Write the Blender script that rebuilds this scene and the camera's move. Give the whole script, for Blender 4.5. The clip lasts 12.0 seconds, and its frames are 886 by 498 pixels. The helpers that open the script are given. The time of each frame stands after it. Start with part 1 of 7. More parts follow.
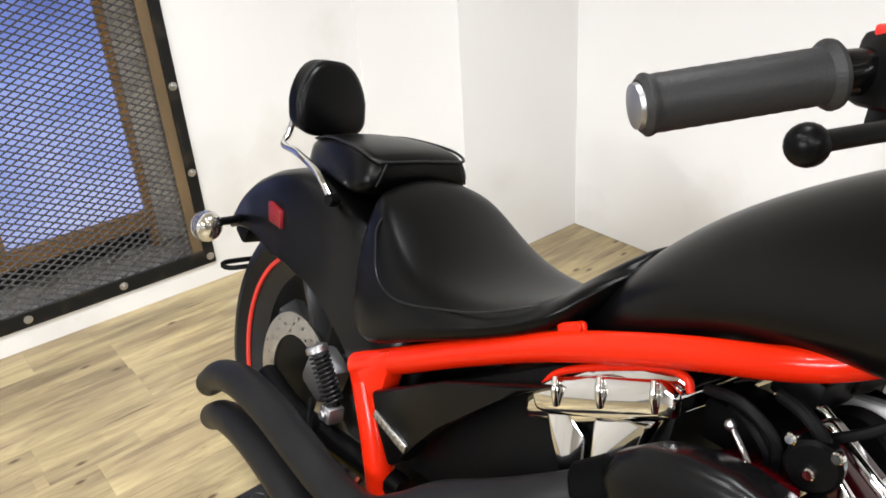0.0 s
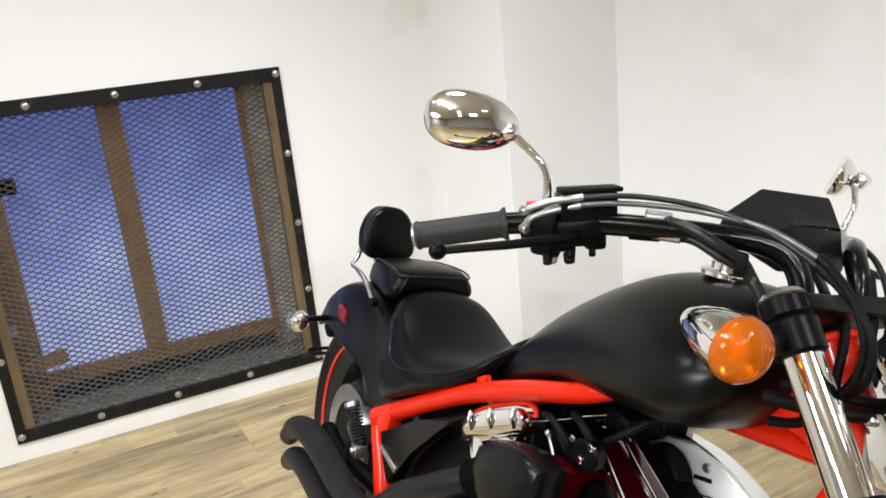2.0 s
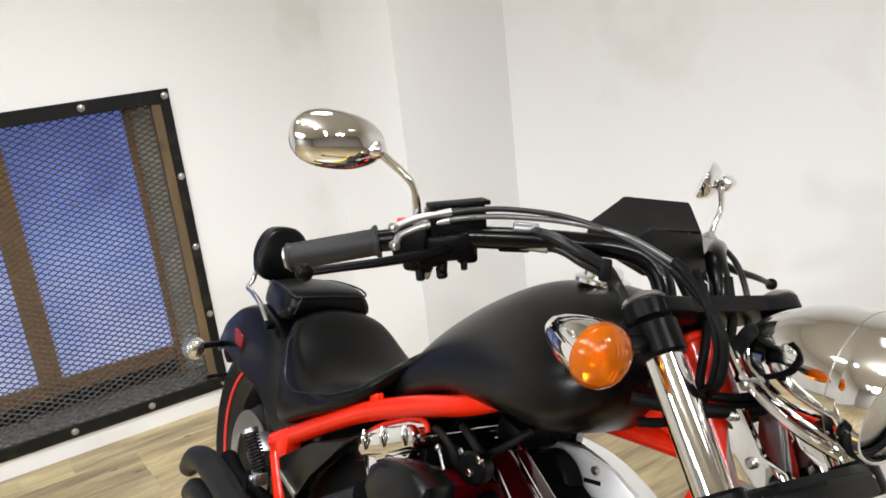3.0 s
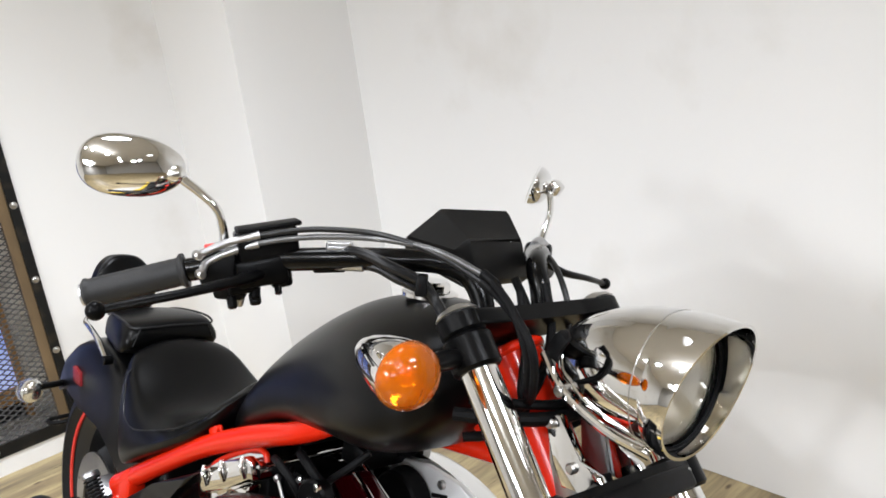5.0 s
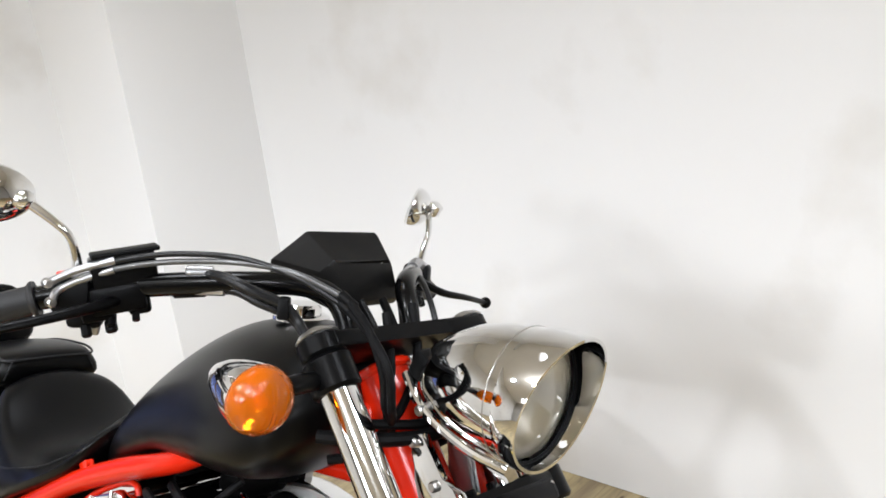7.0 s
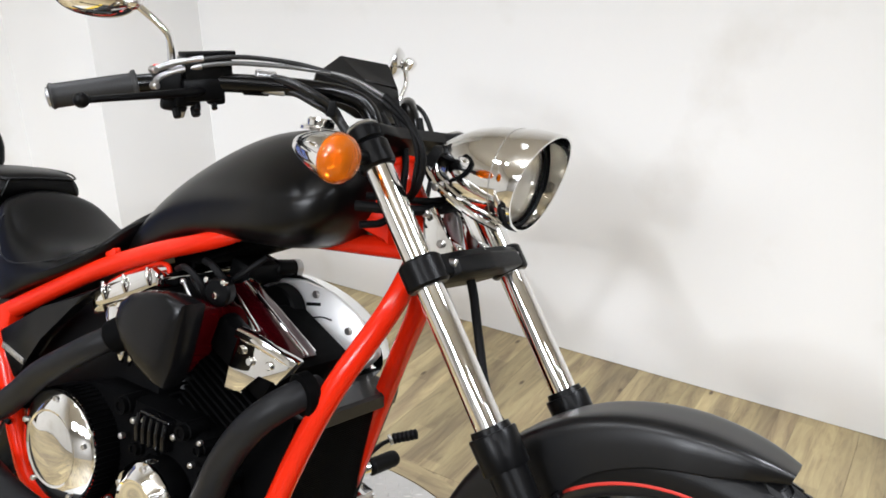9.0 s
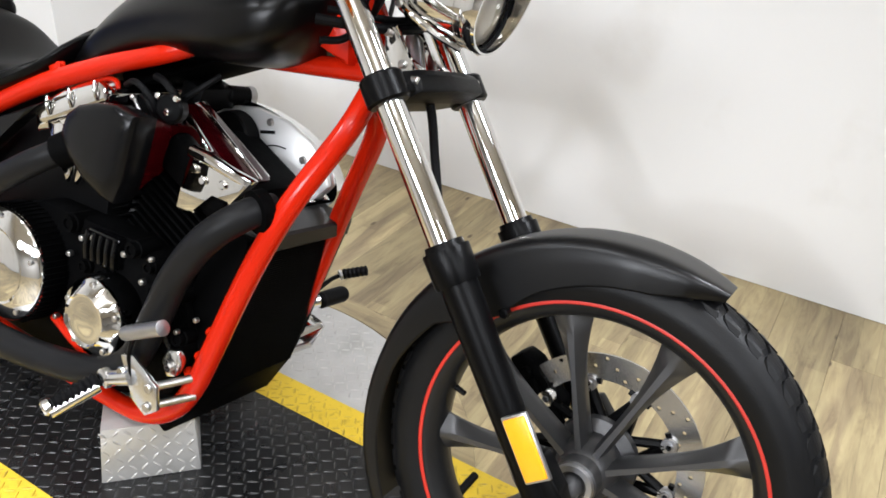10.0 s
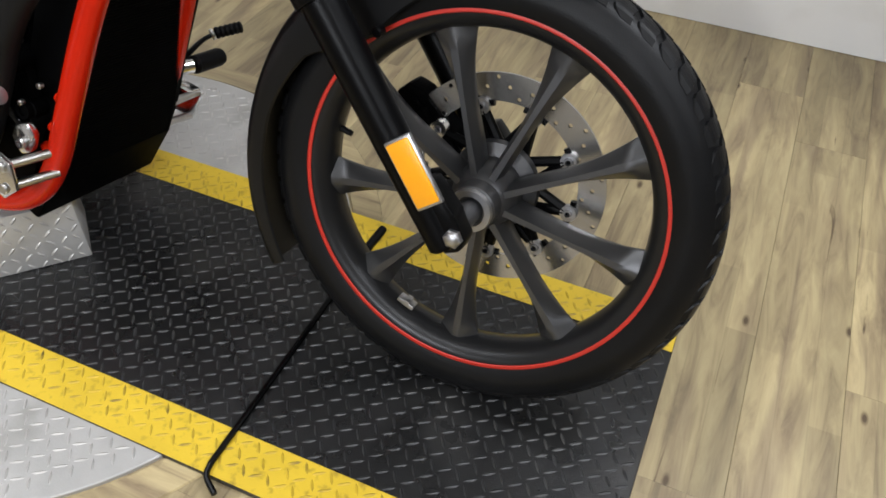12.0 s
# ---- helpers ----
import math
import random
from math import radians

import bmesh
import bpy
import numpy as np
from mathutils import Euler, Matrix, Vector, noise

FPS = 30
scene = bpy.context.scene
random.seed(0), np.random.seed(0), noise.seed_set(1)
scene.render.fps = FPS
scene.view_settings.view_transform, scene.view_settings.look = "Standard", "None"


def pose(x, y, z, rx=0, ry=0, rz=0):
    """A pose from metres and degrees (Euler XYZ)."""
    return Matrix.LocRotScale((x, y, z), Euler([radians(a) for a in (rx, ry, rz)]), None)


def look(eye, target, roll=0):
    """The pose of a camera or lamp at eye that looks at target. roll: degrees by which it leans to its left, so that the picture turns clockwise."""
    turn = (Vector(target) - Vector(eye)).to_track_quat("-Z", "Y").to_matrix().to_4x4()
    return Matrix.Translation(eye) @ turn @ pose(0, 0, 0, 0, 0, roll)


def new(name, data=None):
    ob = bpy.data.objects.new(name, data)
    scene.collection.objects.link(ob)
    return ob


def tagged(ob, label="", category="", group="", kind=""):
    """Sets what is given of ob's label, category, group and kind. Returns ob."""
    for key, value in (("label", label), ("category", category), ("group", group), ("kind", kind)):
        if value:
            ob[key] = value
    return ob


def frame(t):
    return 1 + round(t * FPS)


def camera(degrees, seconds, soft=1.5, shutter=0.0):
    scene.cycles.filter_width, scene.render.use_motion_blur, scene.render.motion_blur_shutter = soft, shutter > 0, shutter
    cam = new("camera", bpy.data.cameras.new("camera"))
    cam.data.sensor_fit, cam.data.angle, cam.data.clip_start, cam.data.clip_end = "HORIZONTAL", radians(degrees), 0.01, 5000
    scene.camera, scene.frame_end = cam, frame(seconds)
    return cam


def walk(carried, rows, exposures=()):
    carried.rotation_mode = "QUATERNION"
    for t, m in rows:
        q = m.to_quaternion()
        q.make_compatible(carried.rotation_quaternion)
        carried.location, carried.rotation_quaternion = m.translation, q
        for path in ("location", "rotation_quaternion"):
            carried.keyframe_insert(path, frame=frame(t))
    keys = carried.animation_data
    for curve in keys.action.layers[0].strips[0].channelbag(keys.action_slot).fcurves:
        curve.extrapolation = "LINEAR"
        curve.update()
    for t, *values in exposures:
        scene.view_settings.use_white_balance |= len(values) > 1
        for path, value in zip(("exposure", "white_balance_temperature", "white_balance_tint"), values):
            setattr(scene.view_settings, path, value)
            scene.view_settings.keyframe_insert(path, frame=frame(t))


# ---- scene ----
cam = camera(57.52, 12.0, soft=1.7)
PATH = [
    (0, (-0.5896, -0.4988, 1.2343), (-2.0039, 0.5640, 0.3015), -3.93),
    (0.2, (-0.4985, -0.5703, 1.2716), (-1.9540, 0.4782, 0.3872), -3.36),
    (0.5, (-0.3902, -0.5884, 1.3015), (-1.9502, 0.4074, 0.5433), -3.68),
    (0.7, (-0.2926, -0.5802, 1.2926), (-1.8901, 0.3623, 0.5445), -4.36),
    (1, (-0.1126, -0.5546, 1.2905), (-1.7283, 0.3416, 0.5249), -2.24),
    (1.2, (-0.0354, -0.5389, 1.2975), (-1.6734, 0.3300, 0.5480), -3.35),
    (1.5, (0.0255, -0.5347, 1.3297), (-1.6835, 0.2971, 0.7074), -5.23),
    (2, (0.0309, -0.5399, 1.3682), (-1.6855, 0.2998, 0.7776), -5.69),
    (2.5, (0.0428, -0.5203, 1.3680), (-1.6212, 0.4136, 0.7688), -5.58),
    (3, (0.0581, -0.4878, 1.3661), (-1.5628, 0.5310, 0.7877), -6.63),
    (3.5, (0.0706, -0.4558, 1.3646), (-1.4974, 0.6424, 0.7855), -7.07),
    (5.5, (0.0955, -0.3862, 1.3571), (-1.3239, 0.8928, 0.7660), -7.69),
    (6, (0.1079, -0.3659, 1.3532), (-1.2803, 0.9499, 0.7690), -7.60),
    (6.5, (0.1227, -0.3531, 1.3522), (-1.2295, 1.0049, 0.7799), -7.62),
    (8.3, (0.1879, -0.6168, 1.3568), (-0.9626, 0.9031, 0.7514), -3.92),
    (8.5, (0.1952, -0.6940, 1.3444), (-0.9212, 0.8398, 0.7110), -3.53),
    (8.8, (0.2035, -0.7443, 1.3251), (-0.8682, 0.7855, 0.6102), -0.96),
    (9, (0.2054, -0.7731, 1.3168), (-0.8108, 0.7687, 0.5487), -0.33),
    (9.5, (0.2100, -0.8142, 1.2807), (-0.7196, 0.7115, 0.3818), 2.48),
    (10, (0.2166, -0.8190, 1.2385), (-0.6106, 0.6857, 0.2131), 4.39),
    (10.5, (0.2308, -0.8020, 1.1947), (-0.4966, 0.6678, 0.0500), 4.29),
    (11, (0.2467, -0.7919, 1.1532), (-0.3821, 0.6277, -0.1075), 4.39),
    (11.5, (0.2655, -0.7807, 1.1163), (-0.3003, 0.5863, -0.2295), 3.90),
    (12, (0.2739, -0.7682, 1.1040), (-0.2487, 0.5520, -0.3045), 2.64),
]
EXPOSURES = [(t, e, 6180 if t < 5 else 5950, 10) for t, e in ((0.0, -0.43), (1.0, -0.41), (2.0, -0.52), (3.5, -0.58), (5.5, -0.55), (6.5, -0.5), (8.5, -0.49), (9.5, -0.54), (10.5, -0.72), (11.2, -0.98), (12.0, -1.28))]
walk(cam, [(t, look(eye, target, roll)) for t, eye, target, roll in PATH], EXPOSURES)

# ---- light ----
world = bpy.data.worlds.new("world")
scene.world = world
world.use_nodes = True
world.node_tree.nodes["Background"].inputs[0].default_value = (0.9, 0.95, 1.0, 1)
world.node_tree.nodes["Background"].inputs[1].default_value = 0.05
scene.view_settings.exposure = 0.0


def lamp_or_fill(x, y, z, sx, sy, watts, colour=(1.0, 0.985, 0.965)):
    data = bpy.data.lights.new("lamp_or_fill", "AREA")
    data.shape, data.size, data.size_y, data.energy, data.color = "RECTANGLE", sx, sy, watts, colour
    ob = new("lamp_or_fill", data)
    ob.location = (x, y, z)
    return ob


def ceiling_fill(x, y, z, sx, sy, watts, colour=(1.0, 0.97, 0.93)):
    """An added upward fill that brightens the ceiling; no such lamp is known."""
    ob = lamp_or_fill(x, y, z, sx, sy, watts, colour)
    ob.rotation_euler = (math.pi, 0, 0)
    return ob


def track_or_fill_spot(eye, target, watts, spread=70, soft=0.09, colour=(1.0, 0.985, 0.97)):
    data = bpy.data.lights.new("track_or_fill_spot", "SPOT")
    data.energy, data.color, data.shadow_soft_size = watts, colour, soft
    data.spot_size, data.spot_blend = radians(spread), 0.9
    ob = new("track_or_fill_spot", data)
    ob.matrix_world = look(eye, target)
    return ob


# the last one, far south, is added to brighten the room behind
for lx, ly, down in ((-1.7, -1.2, 28), (-0.75, -1.3, 24), (0.45, -1.3, 26), (1.5, -1.3, 26), (0.0, -4.9, 170)):
    lamp_or_fill(lx, ly, 2.62, 0.16, 0.16, down)
# upward fills added to lift the ceiling's brightness
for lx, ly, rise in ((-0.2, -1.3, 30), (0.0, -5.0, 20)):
    ceiling_fill(lx, ly, 2.63, 2.2, 0.22, rise)
for sx, sy, tx, ty, tz in ((2.5, -1.8, -0.1, 0.1, 0.0), (2.7, -0.7, -0.4, -0.1, 0.0)):
    track_or_fill_spot((sx, sy, 2.75), (tx, ty, tz), 105)
# three spots added to brighten the north wall and two patches of floor
track_or_fill_spot((2.4, -0.2, 2.75), (-1.0, 1.3, 1.35), 170, 58)
track_or_fill_spot((1.3, 0.75, 2.75), (0.05, 0.2, 0.0), 490, 54, 0.3)
track_or_fill_spot((-1.35, 0.3, 2.75), (-2.0, -0.35, 0.0), 330, 80, 0.4)
for sx, tx, watts in ((-1.9, -2.0, 430), (-0.9, -1.1, 430), (0.1, -0.15, 400), (1.1, 0.75, 150)):
    track_or_fill_spot((sx, -4.3, 2.75), (tx, -0.05, 0.22), watts, 42, 0.42)


# ---- materials ----
def material(name, colour, rough=0.5, metal=0.0, vary=0.12, scale=18.0, bump=0.0, grain=300.0, coat=0.0, rvary=0.1,
             stain=None, stain_scale=3.0, emit=0.0, alpha_glass=0.0, per_piece=0.0, spec=0.5, stretch=(1, 1, 1)):
    m = bpy.data.materials.new(name)
    m.use_nodes = True
    nt = m.node_tree
    nodes, links = nt.nodes, nt.links
    b = nodes["Principled BSDF"]
    tc = nodes.new("ShaderNodeTexCoord")
    mp = nodes.new("ShaderNodeMapping")
    mp.inputs["Scale"].default_value = stretch
    links.new(tc.outputs["Object"], mp.inputs[0])
    n1 = nodes.new("ShaderNodeTexNoise")
    n1.inputs["Scale"].default_value, n1.inputs["Detail"].default_value = scale, 6
    links.new(mp.outputs[0], n1.inputs["Vector"])
    mix = nodes.new("ShaderNodeMix")
    mix.data_type = "RGBA"
    lo = [max(0, c * (1 - vary)) for c in colour]
    hi = [min(1, c * (1 + vary)) for c in colour]
    mix.inputs[6].default_value, mix.inputs[7].default_value = (*lo, 1), (*hi, 1)
    links.new(n1.outputs[0], mix.inputs[0])
    col = mix.outputs[2]
    if stain:
        n3 = nodes.new("ShaderNodeTexNoise")
        n3.inputs["Scale"].default_value, n3.inputs["Detail"].default_value = stain_scale, 8
        links.new(mp.outputs[0], n3.inputs["Vector"])
        ramp = nodes.new("ShaderNodeValToRGB")
        ramp.color_ramp.elements[0].position, ramp.color_ramp.elements[1].position = 0.55, 0.78
        links.new(n3.outputs[0], ramp.inputs[0])
        mx = nodes.new("ShaderNodeMix")
        mx.data_type = "RGBA"
        links.new(ramp.outputs[0], mx.inputs[0])
        links.new(col, mx.inputs[6])
        mx.inputs[7].default_value = (*stain, 1)
        col = mx.outputs[2]
    if per_piece:
        oi = nodes.new("ShaderNodeObjectInfo")
        hsv = nodes.new("ShaderNodeHueSaturation")
        mr = nodes.new("ShaderNodeMapRange")
        mr.inputs[3].default_value, mr.inputs[4].default_value = 1 - per_piece, 1 + per_piece
        links.new(oi.outputs["Random"], mr.inputs[0])
        links.new(mr.outputs[0], hsv.inputs["Value"])
        links.new(col, hsv.inputs["Color"])
        col = hsv.outputs[0]
    links.new(col, b.inputs["Base Color"])
    b.inputs["Metallic"].default_value = metal
    b.inputs["Specular IOR Level"].default_value = spec
    n2 = nodes.new("ShaderNodeTexNoise")
    n2.inputs["Scale"].default_value, n2.inputs["Detail"].default_value = scale * 2.3, 5
    links.new(mp.outputs[0], n2.inputs["Vector"])
    mr2 = nodes.new("ShaderNodeMapRange")
    mr2.inputs[3].default_value, mr2.inputs[4].default_value = max(0.01, rough * (1 - rvary)), min(1, rough * (1 + rvary))
    links.new(n2.outputs[0], mr2.inputs[0])
    links.new(mr2.outputs[0], b.inputs["Roughness"])
    if coat:
        b.inputs["Coat Weight"].default_value, b.inputs["Coat Roughness"].default_value = coat, 0.05
    if bump:
        n4 = nodes.new("ShaderNodeTexNoise")
        n4.inputs["Scale"].default_value, n4.inputs["Detail"].default_value = grain, 4
        links.new(mp.outputs[0], n4.inputs["Vector"])
        bp = nodes.new("ShaderNodeBump")
        bp.inputs["Strength"].default_value, bp.inputs["Distance"].default_value = bump, 0.002
        links.new(n4.outputs[0], bp.inputs["Height"])
        links.new(bp.outputs[0], b.inputs["Normal"])
    if emit:
        links.new(col, b.inputs["Emission Color"])
        b.inputs["Emission Strength"].default_value = emit
    if alpha_glass:
        b.inputs["Transmission Weight"].default_value = alpha_glass
        b.inputs["IOR"].default_value = 1.45
    return m


MATTE = material("matte_black_paint", (0.0010, 0.0010, 0.0011), 0.3, 0, 0.1, 6, 0.02, 900, spec=0.21)
# the matte black again, lightened for the light the front fender catches
LITMATTE = material("lit_matte_black_paint", (0.0038, 0.0038, 0.0040), 0.33, 0, 0.15, 6, 0.02, 900, spec=0.27)
GLOSSBLACK = material("gloss_black_paint", (0.0015, 0.0015, 0.0016), 0.2, 0, 0.15, 9, 0.02, 500, spec=0.22)
SATIN = material("satin_black_metal", (0.002, 0.002, 0.0022), 0.32, 0.0, 0.2, 20, 0.05, 500, spec=0.09)
PLASTIC = material("black_plastic", (0.0028, 0.0028, 0.003), 0.45, 0, 0.2, 30, 0.12, 900, spec=0.1)
LEATHER = material("black_leather", (0.0010, 0.0010, 0.0011), 0.31, 0, 0.2, 25, 0.04, 420, spec=0.13)
RUBBER = material("black_rubber", (0.003, 0.003, 0.0033), 0.55, 0, 0.25, 25, 0.15, 700, spec=0.1)
EXHAUST = material("grey_black_exhaust_coating", (0.0090, 0.0090, 0.0094), 0.42, 0.0, 0.3, 14, 0.08, 900, spec=0.12)
RED = material("red_gloss_paint", (0.50, 0.0135, 0.0015), 0.2, 0, 0.1, 8, 0.01, 300, coat=0.12, spec=0.16)
REDLINE = material("red_rim_stripe", (0.52, 0.030, 0.018), 0.35, 0, 0.08, 30)
CHROME = material("chrome", (0.80, 0.80, 0.795), 0.045, 1.0, 0.03, 10, 0.0, 300, rvary=0.5)
STEEL = material("brushed_steel", (0.52, 0.51, 0.5), 0.3, 1.0, 0.15, 40, 0.08, 700)
ALU = material("cast_aluminium", (0.45, 0.45, 0.46), 0.38, 1.0, 0.12, 30, 0.12, 600)
RIMGREY = material("satin_grey_wheel_paint", (0.085, 0.085, 0.087), 0.38, 0.75, 0.15, 20, 0.04, 900, spec=0.45)
RIMBLACK = material("satin_black_rim_paint", (0.020, 0.020, 0.0205), 0.32, 0.4, 0.2, 20, 0.04, 900, spec=0.35)
TYRE = material("tyre_rubber", (0.0045, 0.0046, 0.0050), 0.42, 0, 0.35, 16, 0.18, 500, stain=(0.010, 0.010, 0.0108), stain_scale=11, spec=0.19)
FIN = material("engine_black", (0.0010, 0.0010, 0.0011), 0.65, 0.0, 0.25, 30, 0.1, 500, spec=0.035)
AMBER = material("amber_plastic_lens", (0.98, 0.20, 0.001), 0.06, 0, 0.2, 60, 0.3, 110, stretch=(1, 1, 0.25), alpha_glass=0.64)
AMBERBULB = material("amber_bulb", (0.8, 0.25, 0.01), 0.2, 0, 0.1, 60)
REFLECT = material("orange_reflector", (1.0, 0.40, 0.006), 0.25, 0, 0.06, 300, 0.2, 800)
REDLENS = material("red_reflector", (0.15, 0.003, 0.006), 0.3, 0, 0.5, 160, 0.4, 500)
REDBUTTON = material("red_plastic", (0.8, 0.03, 0.02), 0.4, 0, 0.05, 30)
CLEAR = material("clear_smoked_glass", (0.93, 0.93, 0.9), 0.03, 0, 0.02, 10, alpha_glass=1.0)
WALLPAINT = material("white_wall_paint", (0.80, 0.795, 0.785), 0.6, 0, 0.02, 1.2, 0.05, 160)
SCUFFWALL = material("white_wall_paint_scuffed", (0.80, 0.795, 0.785), 0.6, 0, 0.02, 1.2, 0.05, 160,
                     stain=(0.66, 0.635, 0.59), stain_scale=2.1)
# unseen walls, made taupe to darken what black parts and chrome reflect
UNSEENWALL = material("unseen_wall_taupe", (0.40, 0.388, 0.37), 0.7, 0, 0.1, 1.5, 0.1, 100)
CEILING = material("beige_ceiling_paint", (0.74, 0.715, 0.67), 0.8, 0, 0.05, 2.0, 0.1, 60)
BLACKSTEEL = material("black_painted_steel", (0.008, 0.008, 0.008), 0.5, 0.2, 0.3, 12, 0.15, 200, stain=(0.04, 0.033, 0.022), stain_scale=14, spec=0.28)
MESHSTEEL = material("dark_expanded_steel", (0.028, 0.025, 0.022), 0.5, 0.3, 0.4, 20, 0.1, 300)
OLDWOOD = material("weathered_brown_wood", (0.34, 0.18, 0.055), 0.75, 0, 0.5, 9, 0.3, 120, stain=(0.05, 0.032, 0.018), stain_scale=9, stretch=(1, 1, 0.25))
DARKWOOD = material("blackened_brown_wood", (0.12, 0.08, 0.038), 0.8, 0, 0.6, 14, 0.3, 120, stain=(0.010, 0.008, 0.006), stain_scale=22, stretch=(1, 1, 0.3))
SILLWOOD = material("dusty_grey_wood", (0.42, 0.395, 0.35), 0.8, 0, 0.5, 9, 0.3, 120, stain=(0.05, 0.038, 0.026), stain_scale=9)
PALEBOARD = material("dusty_pale_board", (0.70, 0.67, 0.61), 0.8, 0, 0.3, 9, 0.3, 120, stain=(0.22, 0.17, 0.11), stain_scale=6)
PLATEBLACK = material("black_worn_plate_paint", (0.0105, 0.0105, 0.0105), 0.30, 0.1, 0.7, 7, 0.35, 420, stain=(0.036, 0.035, 0.033), stain_scale=4.5, spec=0.5, rvary=0.6)
PLATESTEEL = material("silver_diamond_plate", (0.47, 0.46, 0.44), 0.42, 0.4, 0.2, 14, 0.12, 300, stain=(0.30, 0.288, 0.26), stain_scale=9)
PLATESTUD = material("worn_plate_stud", (0.50, 0.485, 0.46), 0.36, 0.45, 0.4, 26, 0.05, 300)
YELLOW = material("yellow_stripe_paint", (0.66, 0.455, 0.022), 0.48, 0, 0.18, 9, 0.12, 250, stain=(0.30, 0.20, 0.015), stain_scale=60)
WORNYELLOW = material("scuffed_yellow_stud_paint", (0.50, 0.34, 0.018), 0.45, 0, 0.5, 20, 0.1, 250, stain=(0.06, 0.045, 0.02), stain_scale=22)
STUD = material("raised_plate_stud", (0.024, 0.024, 0.0245), 0.34, 0.15, 0.7, 6, 0.1, 300, stain=(0.085, 0.084, 0.08), stain_scale=7, spec=0.6)
GRIPRUBBER = material("grey_black_grip_rubber", (0.017, 0.017, 0.0175), 0.5, 0, 0.2, 25, 0.25, 500, spec=0.3)
GAUGEBLACK = material("charcoal_moulded_plastic", (0.0065, 0.0063, 0.0062), 0.36, 0, 0.1, 30, 0.2, 900, spec=0.24)
CABLE = material("black_cable_sheath", (0.007, 0.007, 0.0075), 0.33, 0, 0.2, 60, 0.1, 500, spec=0.3)
PANELBLACK = material("charcoal_satin_panel", (0.0032, 0.0032, 0.0035), 0.25, 0, 0.15, 12, 0.03, 700, spec=0.17)
GREYCABLE = material("grey_cable_sheath", (0.10, 0.10, 0.10), 0.3, 0.5, 0.1, 60, 0.1, 500)
SILVERED = material("fluted_silvered_reflector", (0.80, 0.77, 0.72), 0.36, 1.0, 0.06, 40, 0.35, 120, stretch=(1, 1, 0.2))
DARKGLOSS = material("glossy_black_intake_paint", (0.002, 0.002, 0.0022), 0.12, 0, 0.15, 9, 0.01, 500, spec=0.3)
DARKRED = material("dark_red_enamel", (0.032, 0.0006, 0.002), 0.12, 0.3, 0.1, 10, coat=0.2)
# gloss black whose reflected red is put into the base colour
REDSHEEN = material("red_sheen_on_black", (0.045, 0.0008, 0.002), 0.14, 0, 0.3, 10, spec=0.12)
ROTOR = material("polished_disc_steel", (0.47, 0.46, 0.44), 0.25, 1.0, 0.06, 60, 0.05, 700)
POLISHED = material("polished_aluminium", (0.74, 0.74, 0.74), 0.2, 1.0, 0.08, 40, 0.06, 500, rvary=0.4)
GAP = material("dark_gap", (0.008, 0.006, 0.004), 0.9, 0, 0.2, 10)


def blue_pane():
    """Frosted pane, the evening sky's light put in as its own glow: deeper blue high up, paler and greyer near the
    sill.
    """
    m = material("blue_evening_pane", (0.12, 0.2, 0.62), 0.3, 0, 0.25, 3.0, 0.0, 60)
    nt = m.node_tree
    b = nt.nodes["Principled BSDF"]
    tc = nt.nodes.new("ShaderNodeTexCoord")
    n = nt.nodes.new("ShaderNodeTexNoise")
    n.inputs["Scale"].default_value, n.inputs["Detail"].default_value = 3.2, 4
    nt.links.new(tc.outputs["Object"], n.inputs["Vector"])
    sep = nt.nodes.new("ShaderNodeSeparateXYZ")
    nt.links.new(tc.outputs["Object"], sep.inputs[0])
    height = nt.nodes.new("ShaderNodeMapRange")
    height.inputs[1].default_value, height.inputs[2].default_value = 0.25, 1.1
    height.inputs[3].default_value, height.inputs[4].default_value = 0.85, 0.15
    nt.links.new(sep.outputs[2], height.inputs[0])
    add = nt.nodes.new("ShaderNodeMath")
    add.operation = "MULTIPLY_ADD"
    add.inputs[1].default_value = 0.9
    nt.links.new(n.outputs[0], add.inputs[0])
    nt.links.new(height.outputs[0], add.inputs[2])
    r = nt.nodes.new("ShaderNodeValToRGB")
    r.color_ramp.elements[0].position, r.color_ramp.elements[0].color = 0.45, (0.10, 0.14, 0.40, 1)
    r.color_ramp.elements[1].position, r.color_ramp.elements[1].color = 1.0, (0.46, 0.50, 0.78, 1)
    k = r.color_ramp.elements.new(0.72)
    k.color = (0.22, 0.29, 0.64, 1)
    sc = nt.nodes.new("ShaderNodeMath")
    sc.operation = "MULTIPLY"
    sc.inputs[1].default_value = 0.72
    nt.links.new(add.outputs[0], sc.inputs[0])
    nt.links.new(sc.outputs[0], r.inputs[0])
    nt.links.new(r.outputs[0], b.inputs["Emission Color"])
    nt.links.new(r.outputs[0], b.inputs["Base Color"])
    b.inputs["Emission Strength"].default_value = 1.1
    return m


PANE = blue_pane()


